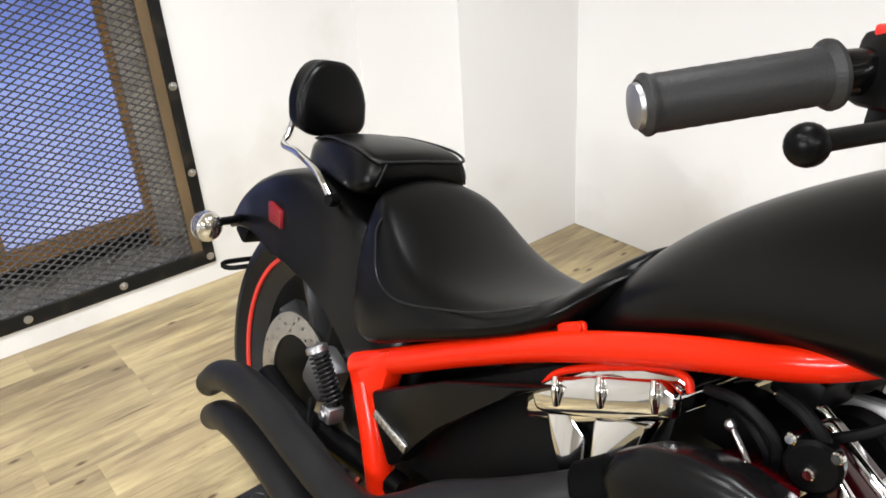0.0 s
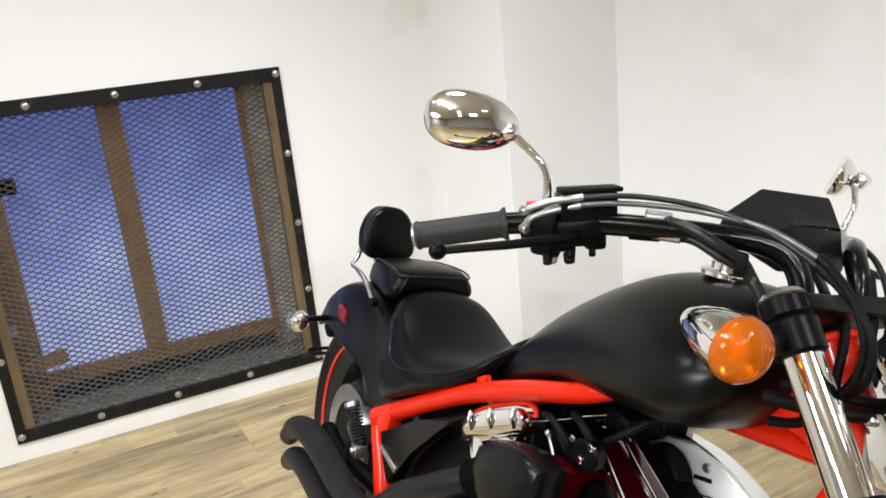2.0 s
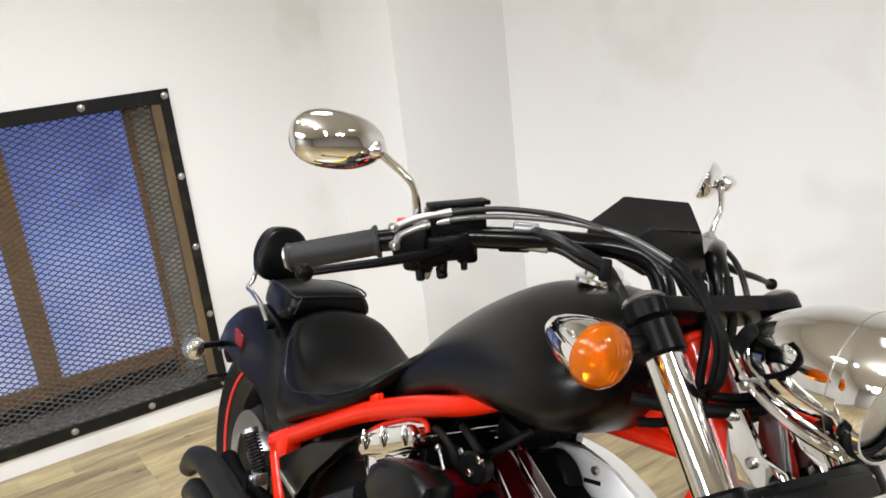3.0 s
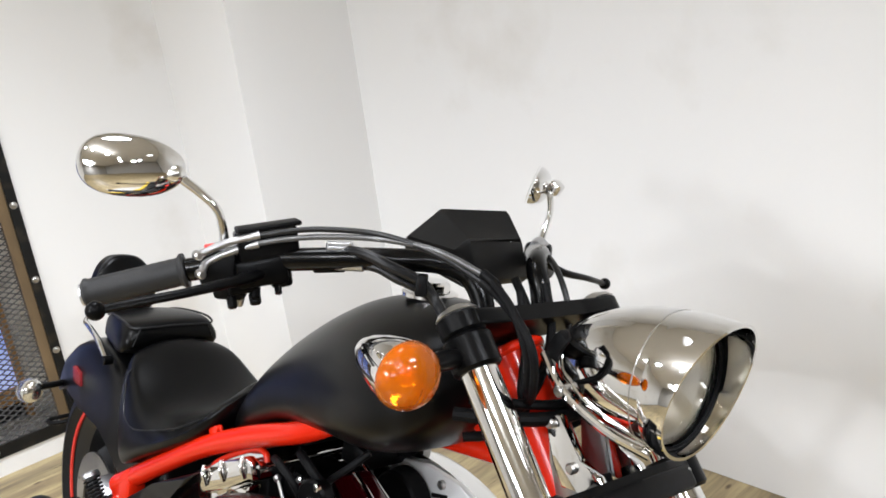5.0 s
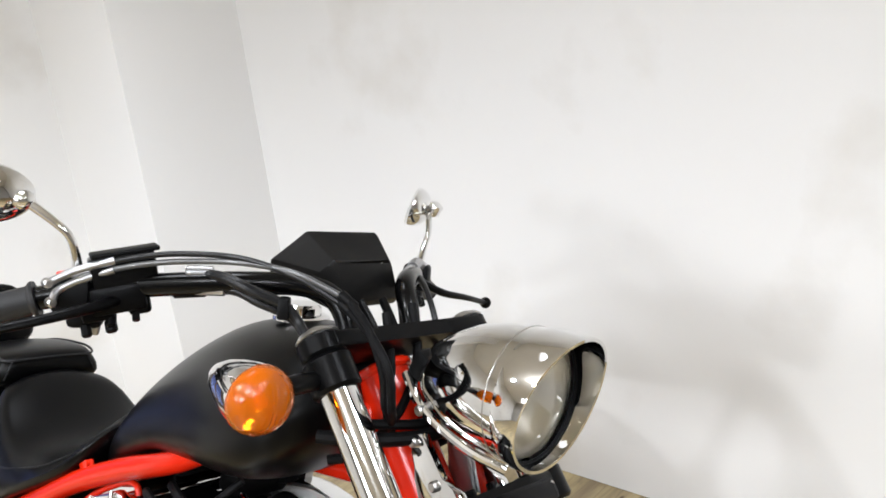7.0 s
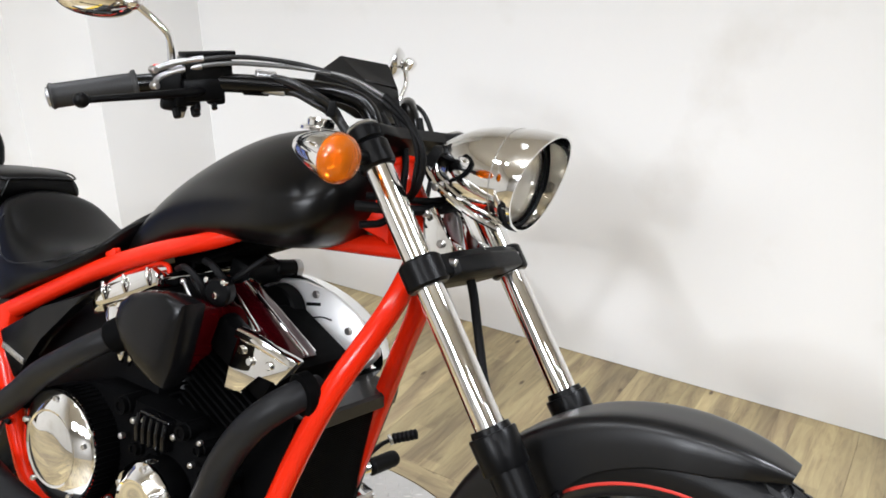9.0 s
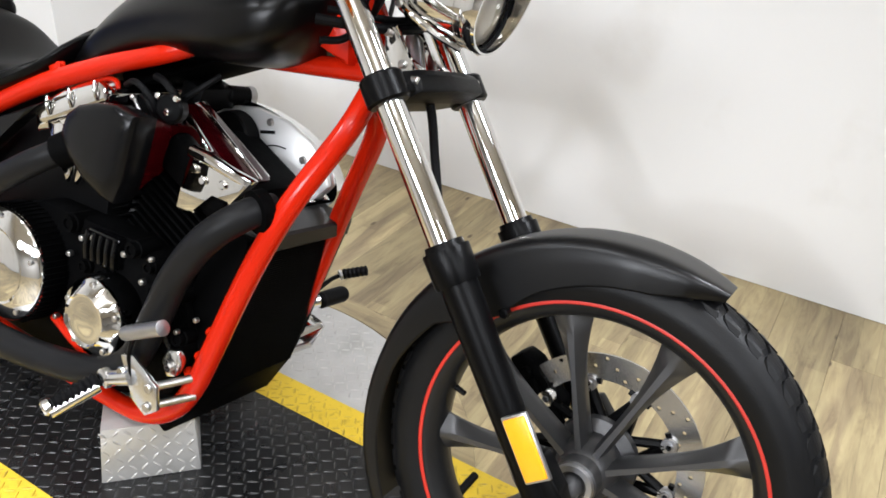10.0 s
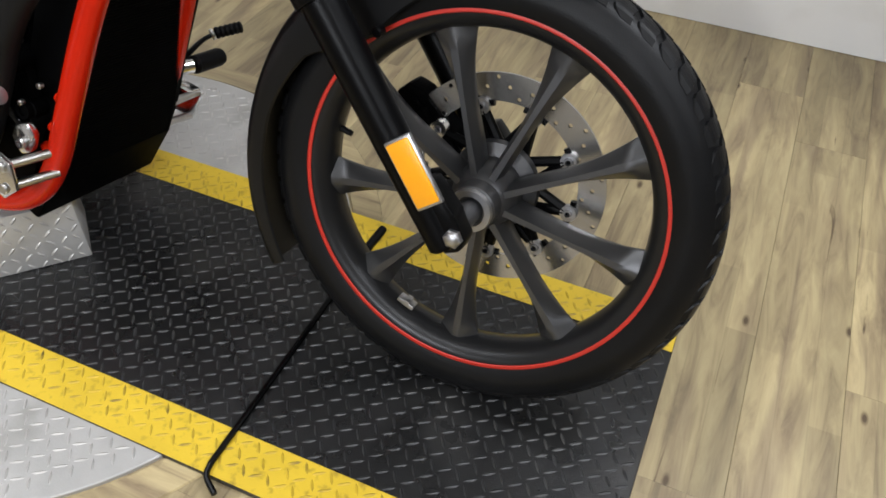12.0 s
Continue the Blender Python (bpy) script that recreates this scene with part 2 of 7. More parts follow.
def plank_material():
    m = bpy.data.materials.new("oak_laminate_plank")
    m.use_nodes = True
    nt = m.node_tree
    N, L = nt.nodes, nt.links
    b = N["Principled BSDF"]
    tc, oi = N.new("ShaderNodeTexCoord"), N.new("ShaderNodeObjectInfo")
    add = N.new("ShaderNodeVectorMath")
    add.operation = "MULTIPLY_ADD"
    L.new(oi.outputs["Random"], add.inputs[0])
    add.inputs[1].default_value = (37.0, 11.0, 5.0)
    L.new(tc.outputs["Object"], add.inputs[2])
    mp = N.new("ShaderNodeMapping")
    mp.inputs["Scale"].default_value = (2.8, 20.0, 1.0)
    L.new(add.outputs[0], mp.inputs[0])
    n1 = N.new("ShaderNodeTexNoise")
    n1.inputs["Scale"].default_value, n1.inputs["Detail"].default_value, n1.inputs["Distortion"].default_value = 1.7, 10, 0.9
    n1.inputs["Roughness"].default_value = 0.66
    L.new(mp.outputs[0], n1.inputs["Vector"])
    r = N.new("ShaderNodeValToRGB")
    e = r.color_ramp.elements
    e[0].position, e[0].color = 0.24, (0.19, 0.142, 0.080, 1)
    e[1].position, e[1].color = 0.78, (0.50, 0.415, 0.222, 1)
    k = e.new(0.5)
    k.color = (0.375, 0.298, 0.158, 1)
    L.new(n1.outputs[0], r.inputs[0])
    n5 = N.new("ShaderNodeTexNoise")
    n5.inputs["Scale"].default_value, n5.inputs["Detail"].default_value = 0.55, 6
    L.new(mp.outputs[0], n5.inputs["Vector"])
    r5 = N.new("ShaderNodeMapRange")
    r5.inputs[3].default_value, r5.inputs[4].default_value = 0.50, 1.46
    L.new(n5.outputs[0], r5.inputs[0])
    mrv = N.new("ShaderNodeMapRange")
    mrv.inputs[3].default_value, mrv.inputs[4].default_value = 0.90, 1.10
    L.new(oi.outputs["Random"], mrv.inputs[0])
    mul0 = N.new("ShaderNodeMath")
    mul0.operation = "MULTIPLY"
    L.new(r5.outputs[0], mul0.inputs[0])
    L.new(mrv.outputs[0], mul0.inputs[1])

    def calc(op, a, b=None):
        n = N.new("ShaderNodeMath")
        n.operation = op
        for socket, v in zip(n.inputs, (a, b)):
            if isinstance(v, (int, float)):
                socket.default_value = v
            elif v is not None:
                L.new(v, socket)
        return n.outputs[0]

    def chance(x, y, z):
        v, w = N.new("ShaderNodeCombineXYZ"), N.new("ShaderNodeTexWhiteNoise")
        for socket, q in zip(v.inputs, (x, y, z)):
            if isinstance(q, (int, float)):
                socket.default_value = q
            else:
                L.new(q, socket)
        L.new(v.outputs[0], w.inputs["Vector"])
        return w.outputs["Value"]

    # three printed strips to a board, each of short lengths in tones of their own
    sx = N.new("ShaderNodeSeparateXYZ")
    L.new(tc.outputs["Object"], sx.inputs[0])
    across = calc("DIVIDE", calc("ADD", sx.outputs[1], 0.079), 0.0527)
    strip = calc("FLOOR", across)
    board = calc("MULTIPLY", oi.outputs["Random"], 57.0)
    length = calc("FLOOR", calc("ADD", calc("DIVIDE", sx.outputs[0], 0.43), calc("MULTIPLY", chance(strip, board, 0.5), 5.0)))
    tone = N.new("ShaderNodeMapRange")
    tone.inputs[3].default_value, tone.inputs[4].default_value = 0.86, 1.14
    L.new(chance(strip, length, board), tone.inputs[0])
    part_of = calc("FRACT", across)
    edge = calc("MINIMUM", part_of, calc("SUBTRACT", 1.0, part_of))
    line = N.new("ShaderNodeMapRange")
    line.inputs[1].default_value, line.inputs[2].default_value = 0.0, 0.035
    line.inputs[3].default_value, line.inputs[4].default_value = 0.84, 1.0
    L.new(edge, line.inputs[0])
    mul = N.new("ShaderNodeMath")
    mul.operation = "MULTIPLY"
    L.new(calc("MULTIPLY", mul0.outputs[0], tone.outputs[0]), mul.inputs[0])
    L.new(line.outputs[0], mul.inputs[1])
    hsv = N.new("ShaderNodeHueSaturation")
    L.new(mul.outputs[0], hsv.inputs["Value"])
    # greyed strips and weathered patches between the tan ones
    mg = N.new("ShaderNodeMapping")
    mg.inputs["Scale"].default_value = (1.3, 10.0, 1.0)
    L.new(add.outputs[0], mg.inputs[0])
    ng = N.new("ShaderNodeTexNoise")
    ng.inputs["Scale"].default_value, ng.inputs["Detail"].default_value, ng.inputs["Distortion"].default_value = 1.5, 4, 0.6
    L.new(mg.outputs[0], ng.inputs["Vector"])
    rg = N.new("ShaderNodeValToRGB")
    rg.color_ramp.elements[0].position, rg.color_ramp.elements[1].position = 0.46, 0.62
    rg.color_ramp.elements[1].color = (0.75, 0.75, 0.75, 1)
    L.new(ng.outputs[0], rg.inputs[0])
    gm = N.new("ShaderNodeMix")
    gm.data_type, gm.blend_type = "RGBA", "MULTIPLY"
    gm.inputs[7].default_value = (0.60, 0.565, 0.62, 1)
    L.new(rg.outputs[0], gm.inputs[0])
    L.new(r.outputs[0], gm.inputs[6])
    L.new(gm.outputs[2], hsv.inputs["Color"])
    # cracks along the grain and small knots
    mc = N.new("ShaderNodeMapping")
    mc.inputs["Scale"].default_value = (2.6, 30.0, 1.0)
    L.new(add.outputs[0], mc.inputs[0])
    nc = N.new("ShaderNodeTexNoise")
    nc.inputs["Scale"].default_value, nc.inputs["Detail"].default_value, nc.inputs["Distortion"].default_value = 1.3, 5, 0.8
    L.new(mc.outputs[0], nc.inputs["Vector"])
    rc = N.new("ShaderNodeValToRGB")
    rc.color_ramp.elements[0].position, rc.color_ramp.elements[1].position = 0.25, 0.31
    L.new(nc.outputs[0], rc.inputs[0])
    mk = N.new("ShaderNodeMapping")
    mk.inputs["Scale"].default_value = (1.9, 4.4, 1.0)
    L.new(add.outputs[0], mk.inputs[0])
    vo = N.new("ShaderNodeTexVoronoi")
    vo.voronoi_dimensions = "2D"
    vo.inputs["Scale"].default_value = 1.0
    L.new(mk.outputs[0], vo.inputs["Vector"])
    rk = N.new("ShaderNodeValToRGB")
    rk.color_ramp.elements[0].position, rk.color_ramp.elements[1].position = 0.012, 0.034
    L.new(vo.outputs["Distance"], rk.inputs[0])
    mn = N.new("ShaderNodeMath")
    mn.operation = "MINIMUM"
    L.new(rc.outputs[0], mn.inputs[0])
    L.new(rk.outputs[0], mn.inputs[1])
    cm = N.new("ShaderNodeMix")
    cm.data_type = "RGBA"
    cm.inputs[6].default_value = (0.085, 0.055, 0.027, 1)
    L.new(mn.outputs[0], cm.inputs[0])
    L.new(hsv.outputs[0], cm.inputs[7])
    L.new(cm.outputs[2], b.inputs["Base Color"])
    b.inputs["Roughness"].default_value = 0.42
    bp = N.new("ShaderNodeBump")
    bp.inputs["Strength"].default_value, bp.inputs["Distance"].default_value = 0.15, 0.001
    L.new(n1.outputs[0], bp.inputs["Height"])
    L.new(bp.outputs[0], b.inputs["Normal"])
    return m


PLANK = plank_material()


# ---- mesh tools ----
def link_mesh(name, bm, mats, smooth=35):
    me = bpy.data.meshes.new(name)
    bmesh.ops.recalc_face_normals(bm, faces=bm.faces)
    if smooth:
        for f in bm.faces:
            f.smooth = True
    bm.to_mesh(me)
    bm.free()
    if smooth:
        me.set_sharp_from_angle(angle=radians(smooth))
    for m in mats if isinstance(mats, (list, tuple)) else (mats,):
        me.materials.append(m)
    return new(name, me)


def part(name, bm, mats, parent=None, label="", smooth=35):
    ob = link_mesh(name, bm, mats, smooth)
    if parent:
        ob.parent = parent
    return tagged(ob, label)


def empty(name, m=None, **tags):
    ob = new(name)
    ob.empty_display_size = 0.1
    if m is not None:
        ob.matrix_basis = m
    return tagged(ob, **tags)


def frame_of(d):
    d = Vector(d).normalized()
    a = Vector((0, 0, 1)) if abs(d.z) < 0.9 else Vector((0, 1, 0))
    u = a.cross(d).normalized()
    return u, d.cross(u), d


def catmull(pts, n):
    pts = [Vector(p) for p in pts]
    if len(pts) < 3:
        return pts
    ext = [2 * pts[0] - pts[1]] + pts + [2 * pts[-1] - pts[-2]]
    out = []
    for i in range(1, len(ext) - 2):
        p0, p1, p2, p3 = ext[i - 1 : i + 3]
        for k in range(n):
            t = k / n
            out.append(0.5 * (2 * p1 + (p2 - p0) * t + (2 * p0 - 5 * p1 + 4 * p2 - p3) * t * t + (3 * p1 - p0 - 3 * p2 + p3) * t ** 3))
    return out + [pts[-1]]


def ring_faces(bm, rings, close=True, caps=True):
    vs = [[bm.verts.new(p) for p in r] for r in rings]
    m = len(vs[0])
    for a, b in zip(vs, vs[1:]):
        for i in range(m if close else m - 1):
            j = (i + 1) % m
            bm.faces.new((a[i], a[j], b[j], b[i]))
    if caps:
        bm.faces.new(vs[0][::-1])
        bm.faces.new(vs[-1])
    return vs


def tube(bm, pts, r, seg=14, n=6, caps=True, squash=1.0):
    radii = r if isinstance(r, (list, tuple)) else [r] * len(pts)
    path = catmull([(*p, ) for p in pts], n)
    rr = []
    for i in range(len(path)):
        k = i / max(1, len(path) - 1) * (len(radii) - 1)
        a = min(int(k), len(radii) - 2)
        rr.append(radii[a] + (radii[a + 1] - radii[a]) * (k - a))
    u = None
    rings = []
    for i, p in enumerate(path):
        d = (path[min(i + 1, len(path) - 1)] - path[max(i - 1, 0)]).normalized()
        if u is None:
            u = frame_of(d)[0]
        u = (u - d * u.dot(d)).normalized()
        v = d.cross(u)
        rings.append([p + rr[i] * (math.cos(t) * u + math.sin(t) * v * squash) for t in (2 * math.pi * k / seg for k in range(seg))])
    ring_faces(bm, rings, caps=caps)
    return bm


def lathe(bm, prof, centre=(0, 0, 0), axis=(0, 1, 0), seg=48, closed=False):
    """prof: (radius, along the axis); closed: the profile is a loop."""
    u, v, d = frame_of(axis)
    c = Vector(centre)
    rows = [[bm.verts.new(c + d * a + r * (math.cos(t) * u + math.sin(t) * v)) for r, a in prof] for t in (2 * math.pi * k / seg for k in range(seg))]
    m = len(prof)
    for k in range(seg):
        a, b = rows[k], rows[(k + 1) % seg]
        for i in range(m if closed else m - 1):
            j = (i + 1) % m
            bm.faces.new((a[i], a[j], b[j], b[i]))
    if not closed:
        bmesh.ops.remove_doubles(bm, verts=[x for row in rows for x in (row[0], row[-1])], dist=1e-6)
    return bm


def rod(bm, p0, p1, r0, r1=None, seg=20, bev=0.0):
    p0, p1 = Vector(p0), Vector(p1)
    r1 = r0 if r1 is None else r1
    h = (p1 - p0).length
    b = min(bev, h / 2.2, r0 * 0.9, r1 * 0.9)
    prof = [(1e-7, 0), (r0 - b, 0), (r0, b), (r1, h - b), (r1 - b, h), (1e-7, h)] if b else [(1e-7, 0), (r0, 0), (r1, h), (1e-7, h)]
    return lathe(bm, prof, p0, p1 - p0, seg)


def ball(bm, c, r, seg=20, rings=12, m=None):
    r = (r, r, r) if isinstance(r, (int, float)) else r
    mat = (m or Matrix.Translation(c)) @ Matrix.Diagonal((*r, 1))
    bmesh.ops.create_uvsphere(bm, u_segments=seg, v_segments=rings, radius=1, matrix=mat)
    return bm


def box(bm, c, s, m=None, bev=0.004, seg=2):
    t = bmesh.new()
    bmesh.ops.create_cube(t, size=1, matrix=Matrix.Diagonal((*s, 1)))
    if bev:
        bmesh.ops.bevel(t, geom=t.edges[:], offset=min(bev, min(s) / 2.3), segments=seg, affect="EDGES", profile=0.5)
    mm = Matrix.Translation(c) @ (m or Matrix())
    vs = {}
    for v in t.verts:
        vs[v] = bm.verts.new(mm @ v.co)
    for f in t.faces:
        bm.faces.new([vs[v] for v in f.verts])
    t.free()
    return bm


def prism(bm, poly, lo, hi, place=None, bev=0.0):
    """A polygon (a, b) drawn out from lo to hi along the third axis; place maps (a, b, c) to the world."""
    t = bmesh.new()
    a = [t.verts.new((x, y, lo)) for x, y in poly]
    b = [t.verts.new((x, y, hi)) for x, y in poly]
    n = len(poly)
    t.faces.new(a[::-1])
    t.faces.new(b)
    for i in range(n):
        t.faces.new((a[i], a[(i + 1) % n], b[(i + 1) % n], b[i]))
    if bev:
        bmesh.ops.bevel(t, geom=t.edges[:], offset=bev, segments=2, affect="EDGES", profile=0.5)
    vs = {v: bm.verts.new((place or (lambda p: p))(v.co)) for v in t.verts}
    for f in t.faces:
        bm.faces.new([vs[v] for v in f.verts])
    t.free()
    return bm


def side(p):
    """(x, z, y) drawn in the machine's side view to its place."""
    return Vector((p[0], p[2], p[1]))


def B():
    return bmesh.new()

# ---- the room ----
FLOOR = -0.012
WALL_W = Matrix.Translation((-2.841, 0, 0)) @ Matrix.Rotation(radians(-1.5), 4, "Z")
WIN = (-0.80, 0.28, 0.068, 1.185)  # opening: along the wall, height


def wall_piece(bm, y0, y1, z0, z1, x0=-0.3, x1=0.0):
    box(bm, ((x0 + x1) / 2, (y0 + y1) / 2, (z0 + z1) / 2), (x1 - x0, y1 - y0, z1 - z0), bev=0)


bm = B()
wall_piece(bm, -6.2, WIN[0], FLOOR, 3.0)
wall_piece(bm, WIN[1], 1.6, FLOOR, 3.0)
wall_piece(bm, WIN[0], WIN[1], FLOOR, WIN[2])
wall_piece(bm, WIN[0], WIN[1], WIN[3], 3.0)
w = part("wall_west", bm, SCUFFWALL, smooth=0)
w.matrix_basis = WALL_W
tagged(w, "white painted wall with a barred window opening near the floor", "wall", kind="structure")

bm = B()
box(bm, (-2.62, 1.235, 1.5), (0.64, 0.69, 3.02), bev=0)
tagged(part("wall_column", bm, WALLPAINT, smooth=0), "boxed-in white painted column in the room's corner", "column", kind="structure")

bm = B()
box(bm, (0.9, 0.15, 1.5), (6.6, 0.3, 3.02), bev=0)
w = part("wall_north", bm, SCUFFWALL, smooth=0)
w.matrix_basis = Matrix.Translation((-2.3, 1.36, 0)) @ Matrix.Rotation(radians(1.15), 4, "Z") @ Matrix.Translation((2.3, 0, 0))
tagged(w, "plain white painted wall with faint grey scuff marks", "wall", kind="structure")

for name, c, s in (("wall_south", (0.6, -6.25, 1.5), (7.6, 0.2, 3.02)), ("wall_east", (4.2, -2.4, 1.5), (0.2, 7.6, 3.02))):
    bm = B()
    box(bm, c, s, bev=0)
    tagged(part(name, bm, UNSEENWALL, smooth=0), "unseen wall closing the room, kept taupe to darken reflections", "wall", kind="structure")
bm = B()
box(bm, (0.6, -2.4, 3.06), (7.8, 8.0, 0.1), bev=0)
tagged(part("ceiling", bm, CEILING, smooth=0), "beige painted ceiling", "ceiling", kind="structure")

# floor: a sub-floor and laminate planks that run along the window wall
bm = B()
box(bm, (0.6, -2.4, FLOOR - 0.06), (7.8, 8.0, 0.1), bev=0)
floor = tagged(part("floor", bm, GAP, smooth=0), "oak laminate plank floor, matt and worn", "floor", kind="structure")


def plank_mesh(length, width=0.158):
    bm = B()
    box(bm, (0, 0, 0), (length - 0.0003, width - 0.0004, 0.01), bev=0.0004, seg=1)
    me = bpy.data.meshes.new("plank")
    bm.to_mesh(me)
    bm.free()
    me.materials.append(PLANK)
    return me


def lay_planks():
    """Rows along the window wall, cut at both ends of the room; boards of one length share a mesh."""
    meshes = {}
    rnd = random.Random(4)
    x = -2.86
    while x < 4.05:
        y = 1.40 + 0.02 * (x + 2.3)
        cut = rnd.choice((0.3, 0.5, 0.6, 0.8, 1.0, 1.2))
        while y > -6.1:
            n = round(min(cut, y + 6.2), 1)
            if n < 0.1:
                break
            if n not in meshes:
                meshes[n] = plank_mesh(n)
            ob = new("plank", meshes[n])
            ob.matrix_basis = pose(x + 0.079, y - n / 2, FLOOR - 0.005, 0, 0, rnd.choice((90, -90)))
            ob.parent = floor
            y -= n
            cut = 1.2
        x += 0.158


# window behind the steel screen
window = empty("window_1", WALL_W, label="low window with two blue evening panes in brown wood behind a steel screen", category="window", kind="structure")
y0, y1, z0, z1 = WIN
bm = B()
for c, s in (((-0.1, y0 + 0.012, (z0 + z1) / 2), (0.2, 0.024, z1 - z0)), ((-0.1, y1 - 0.012, (z0 + z1) / 2), (0.2, 0.024, z1 - z0)),
             ((-0.1, (y0 + y1) / 2, z1 - 0.012), (0.2, y1 - y0 - 0.05, 0.024))):
    box(bm, c, s, bev=0.002)
part("lining", bm, PALEBOARD, window, "dusty light wood lining", smooth=0)
bm = B()
box(bm, (-0.1, (y0 + y1) / 2, z0 + 0.012), (0.2, y1 - y0 - 0.05, 0.024), bev=0.002)
part("window_sill", bm, SILLWOOD, window, "dusty stained wooden sill", smooth=0)
for c, s in (((-0.012, y1 - 0.042, (z0 + z1) / 2), (0.03, 0.034, z1 - z0 - 0.06)), ((-0.012, y0 + 0.042, (z0 + z1) / 2), (0.03, 0.034, z1 - z0 - 0.06))):
    bm = B()
    box(bm, c, s, bev=0.003)
    part("batten", bm, DARKWOOD, window, "rough blackened wooden batten", smooth=0)
bm = B()
for yy, wd in ((-0.72, 0.09), (0.161, 0.024)):
    box(bm, (-0.15, yy, 0.63), (0.04, wd, 1.05), bev=0.003)
box(bm, (-0.15, -0.28, 0.2), (0.04, 0.85, 0.055), bev=0.003)
box(bm, (-0.15, -0.31, 1.15), (0.04, 1.02, 0.03), bev=0.003)
part("window_frame", bm, OLDWOOD, window, "weathered brown wooden sash", smooth=0)
bm = B()
box(bm, (-0.135, -0.293, 0.68), (0.06, 0.078, 0.92), bev=0.004)
part("mullion", bm, OLDWOOD, window, "broad brown wooden mullion", smooth=0)
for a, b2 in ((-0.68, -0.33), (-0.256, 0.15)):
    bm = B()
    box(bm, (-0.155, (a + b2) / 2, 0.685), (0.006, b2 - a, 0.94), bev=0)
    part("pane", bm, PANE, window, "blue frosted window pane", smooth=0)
bm = B()
box(bm, (-0.24, (y0 + y1) / 2, 0.63), (0.02, 1.2, 1.2), bev=0)
part("backing", bm, GAP, window, "dark board behind the window", smooth=0)
bm = B()
box(bm, (-0.166, 0.214, 0.63), (0.012, 0.080, 1.06), bev=0.002)
part("side_board", bm, PALEBOARD, window, "dusty pale board beside the sash", smooth=0)

bm = B()
box(bm, (-0.09, -0.655, 0.915), (0.05, 0.07, 0.05), None, 0.006)
part("alarm_box", bm, PLASTIC, window, "small dark box on the sash", smooth=0)
bm = B()
box(bm, (-0.09, -0.66, 0.29), (0.02, 0.13, 0.05), Matrix.Rotation(radians(8), 4, "X"), 0.003)
part("wedge_board", bm, OLDWOOD, window, "short brown board at the sill", smooth=0)
bm = B()
tube(bm, [(-0.06, -0.735, 0.43), (-0.055, -0.70, 0.36), (-0.06, -0.71, 0.26), (-0.06, -0.74, 0.15)], 0.0022, 6, 5)
part("latch_wire", bm, STEEL, window, "thin bent wire")
bm = B()
box(bm, (-0.07, -0.738, 0.43), (0.012, 0.02, 0.045), None, 0.003)
part("latch", bm, WALLPAINT, window, "white window latch", smooth=0)

screen = empty("window_screen", WALL_W, label="expanded steel mesh screen in a bolted black angle frame", category="security screen")
bm = B()
FR = (-0.806, 0.287, 0.056, 1.194)
for c, s in (((0.004, FR[0] + 0.016, (FR[2] + FR[3]) / 2), (0.008, 0.032, FR[3] - FR[2])), ((0.004, FR[1] - 0.016, (FR[2] + FR[3]) / 2), (0.008, 0.032, FR[3] - FR[2])),
             ((0.004, (FR[0] + FR[1]) / 2, FR[2] + 0.024), (0.008, FR[1] - FR[0] - 0.064, 0.048)), ((0.004, (FR[0] + FR[1]) / 2, FR[3] - 0.024), (0.008, FR[1] - FR[0] - 0.064, 0.048))):
    box(bm, c, s, bev=0.0015, seg=1)
part("frame", bm, BLACKSTEEL, screen, "black painted steel angle frame", smooth=0)
bolts = [(0.271, z) for z in (0.08, 0.361, 0.624, 0.886, 1.171)] + [(-0.79, z) for z in (0.08, 0.361, 0.624, 0.886, 1.171)]
bolts += [(yb, z) for yb in (-0.001, -0.268, -0.534) for z in (0.08, 1.171)]
for yb, zb in bolts:
    bm = B()
    lathe(bm, [(1e-7, 0.0155), (0.004, 0.015), (0.0085, 0.0125), (0.010, 0.0085), (0.0125, 0.0085), (0.0125, 0.0078)], (0, yb, zb), (1, 0, 0), 14)
    part("bolt", bm, STEEL, screen, "bright carriage bolt head")


def expanded_mesh(bm, ya, yb, za, zb, px, pz, w, x):
    """Diamond mesh of flat slanted strands."""
    ny, nz = int((yb - ya) / px) + 1, int((zb - za) / pz) + 1
    for i in range(ny):
        for j in range(nz):
            for s1, s2 in ((1, 1), (1, -1)):
                yc, zc = ya + i * px, za + j * pz
                p = Vector((x + 0.0015 * s2, yc, zc + pz / 2 if s2 > 0 else zc + pz / 2))
                q = Vector((x - 0.0015 * s2, yc + px / 2, zc + (pz if s2 > 0 else 0)))
                for aa, bb in ((p, q), (q, Vector((x + 0.0015 * s2, yc + px, zc + pz / 2)))):
                    if max(aa.y, bb.y) > yb or max(aa.z, bb.z) > zb:
                        continue
                    d = (bb - aa).normalized()
                    nrm = Vector((0, -d.z, d.y)) * w / 2
                    dep = Vector((0.0016, 0, 0))
                    quad = [aa - nrm + dep, bb - nrm + dep, bb + nrm - dep, aa + nrm - dep]
                    low = [v - Vector((0.0012, 0, 0)) for v in quad]
                    qs = [bm.verts.new(v) for v in quad]
                    ls = [bm.verts.new(v) for v in low]
                    bm.faces.new(qs)
                    bm.faces.new(ls[::-1])
                    for k in range(4):
                        bm.faces.new((qs[k], ls[k], ls[(k + 1) % 4], qs[(k + 1) % 4]))


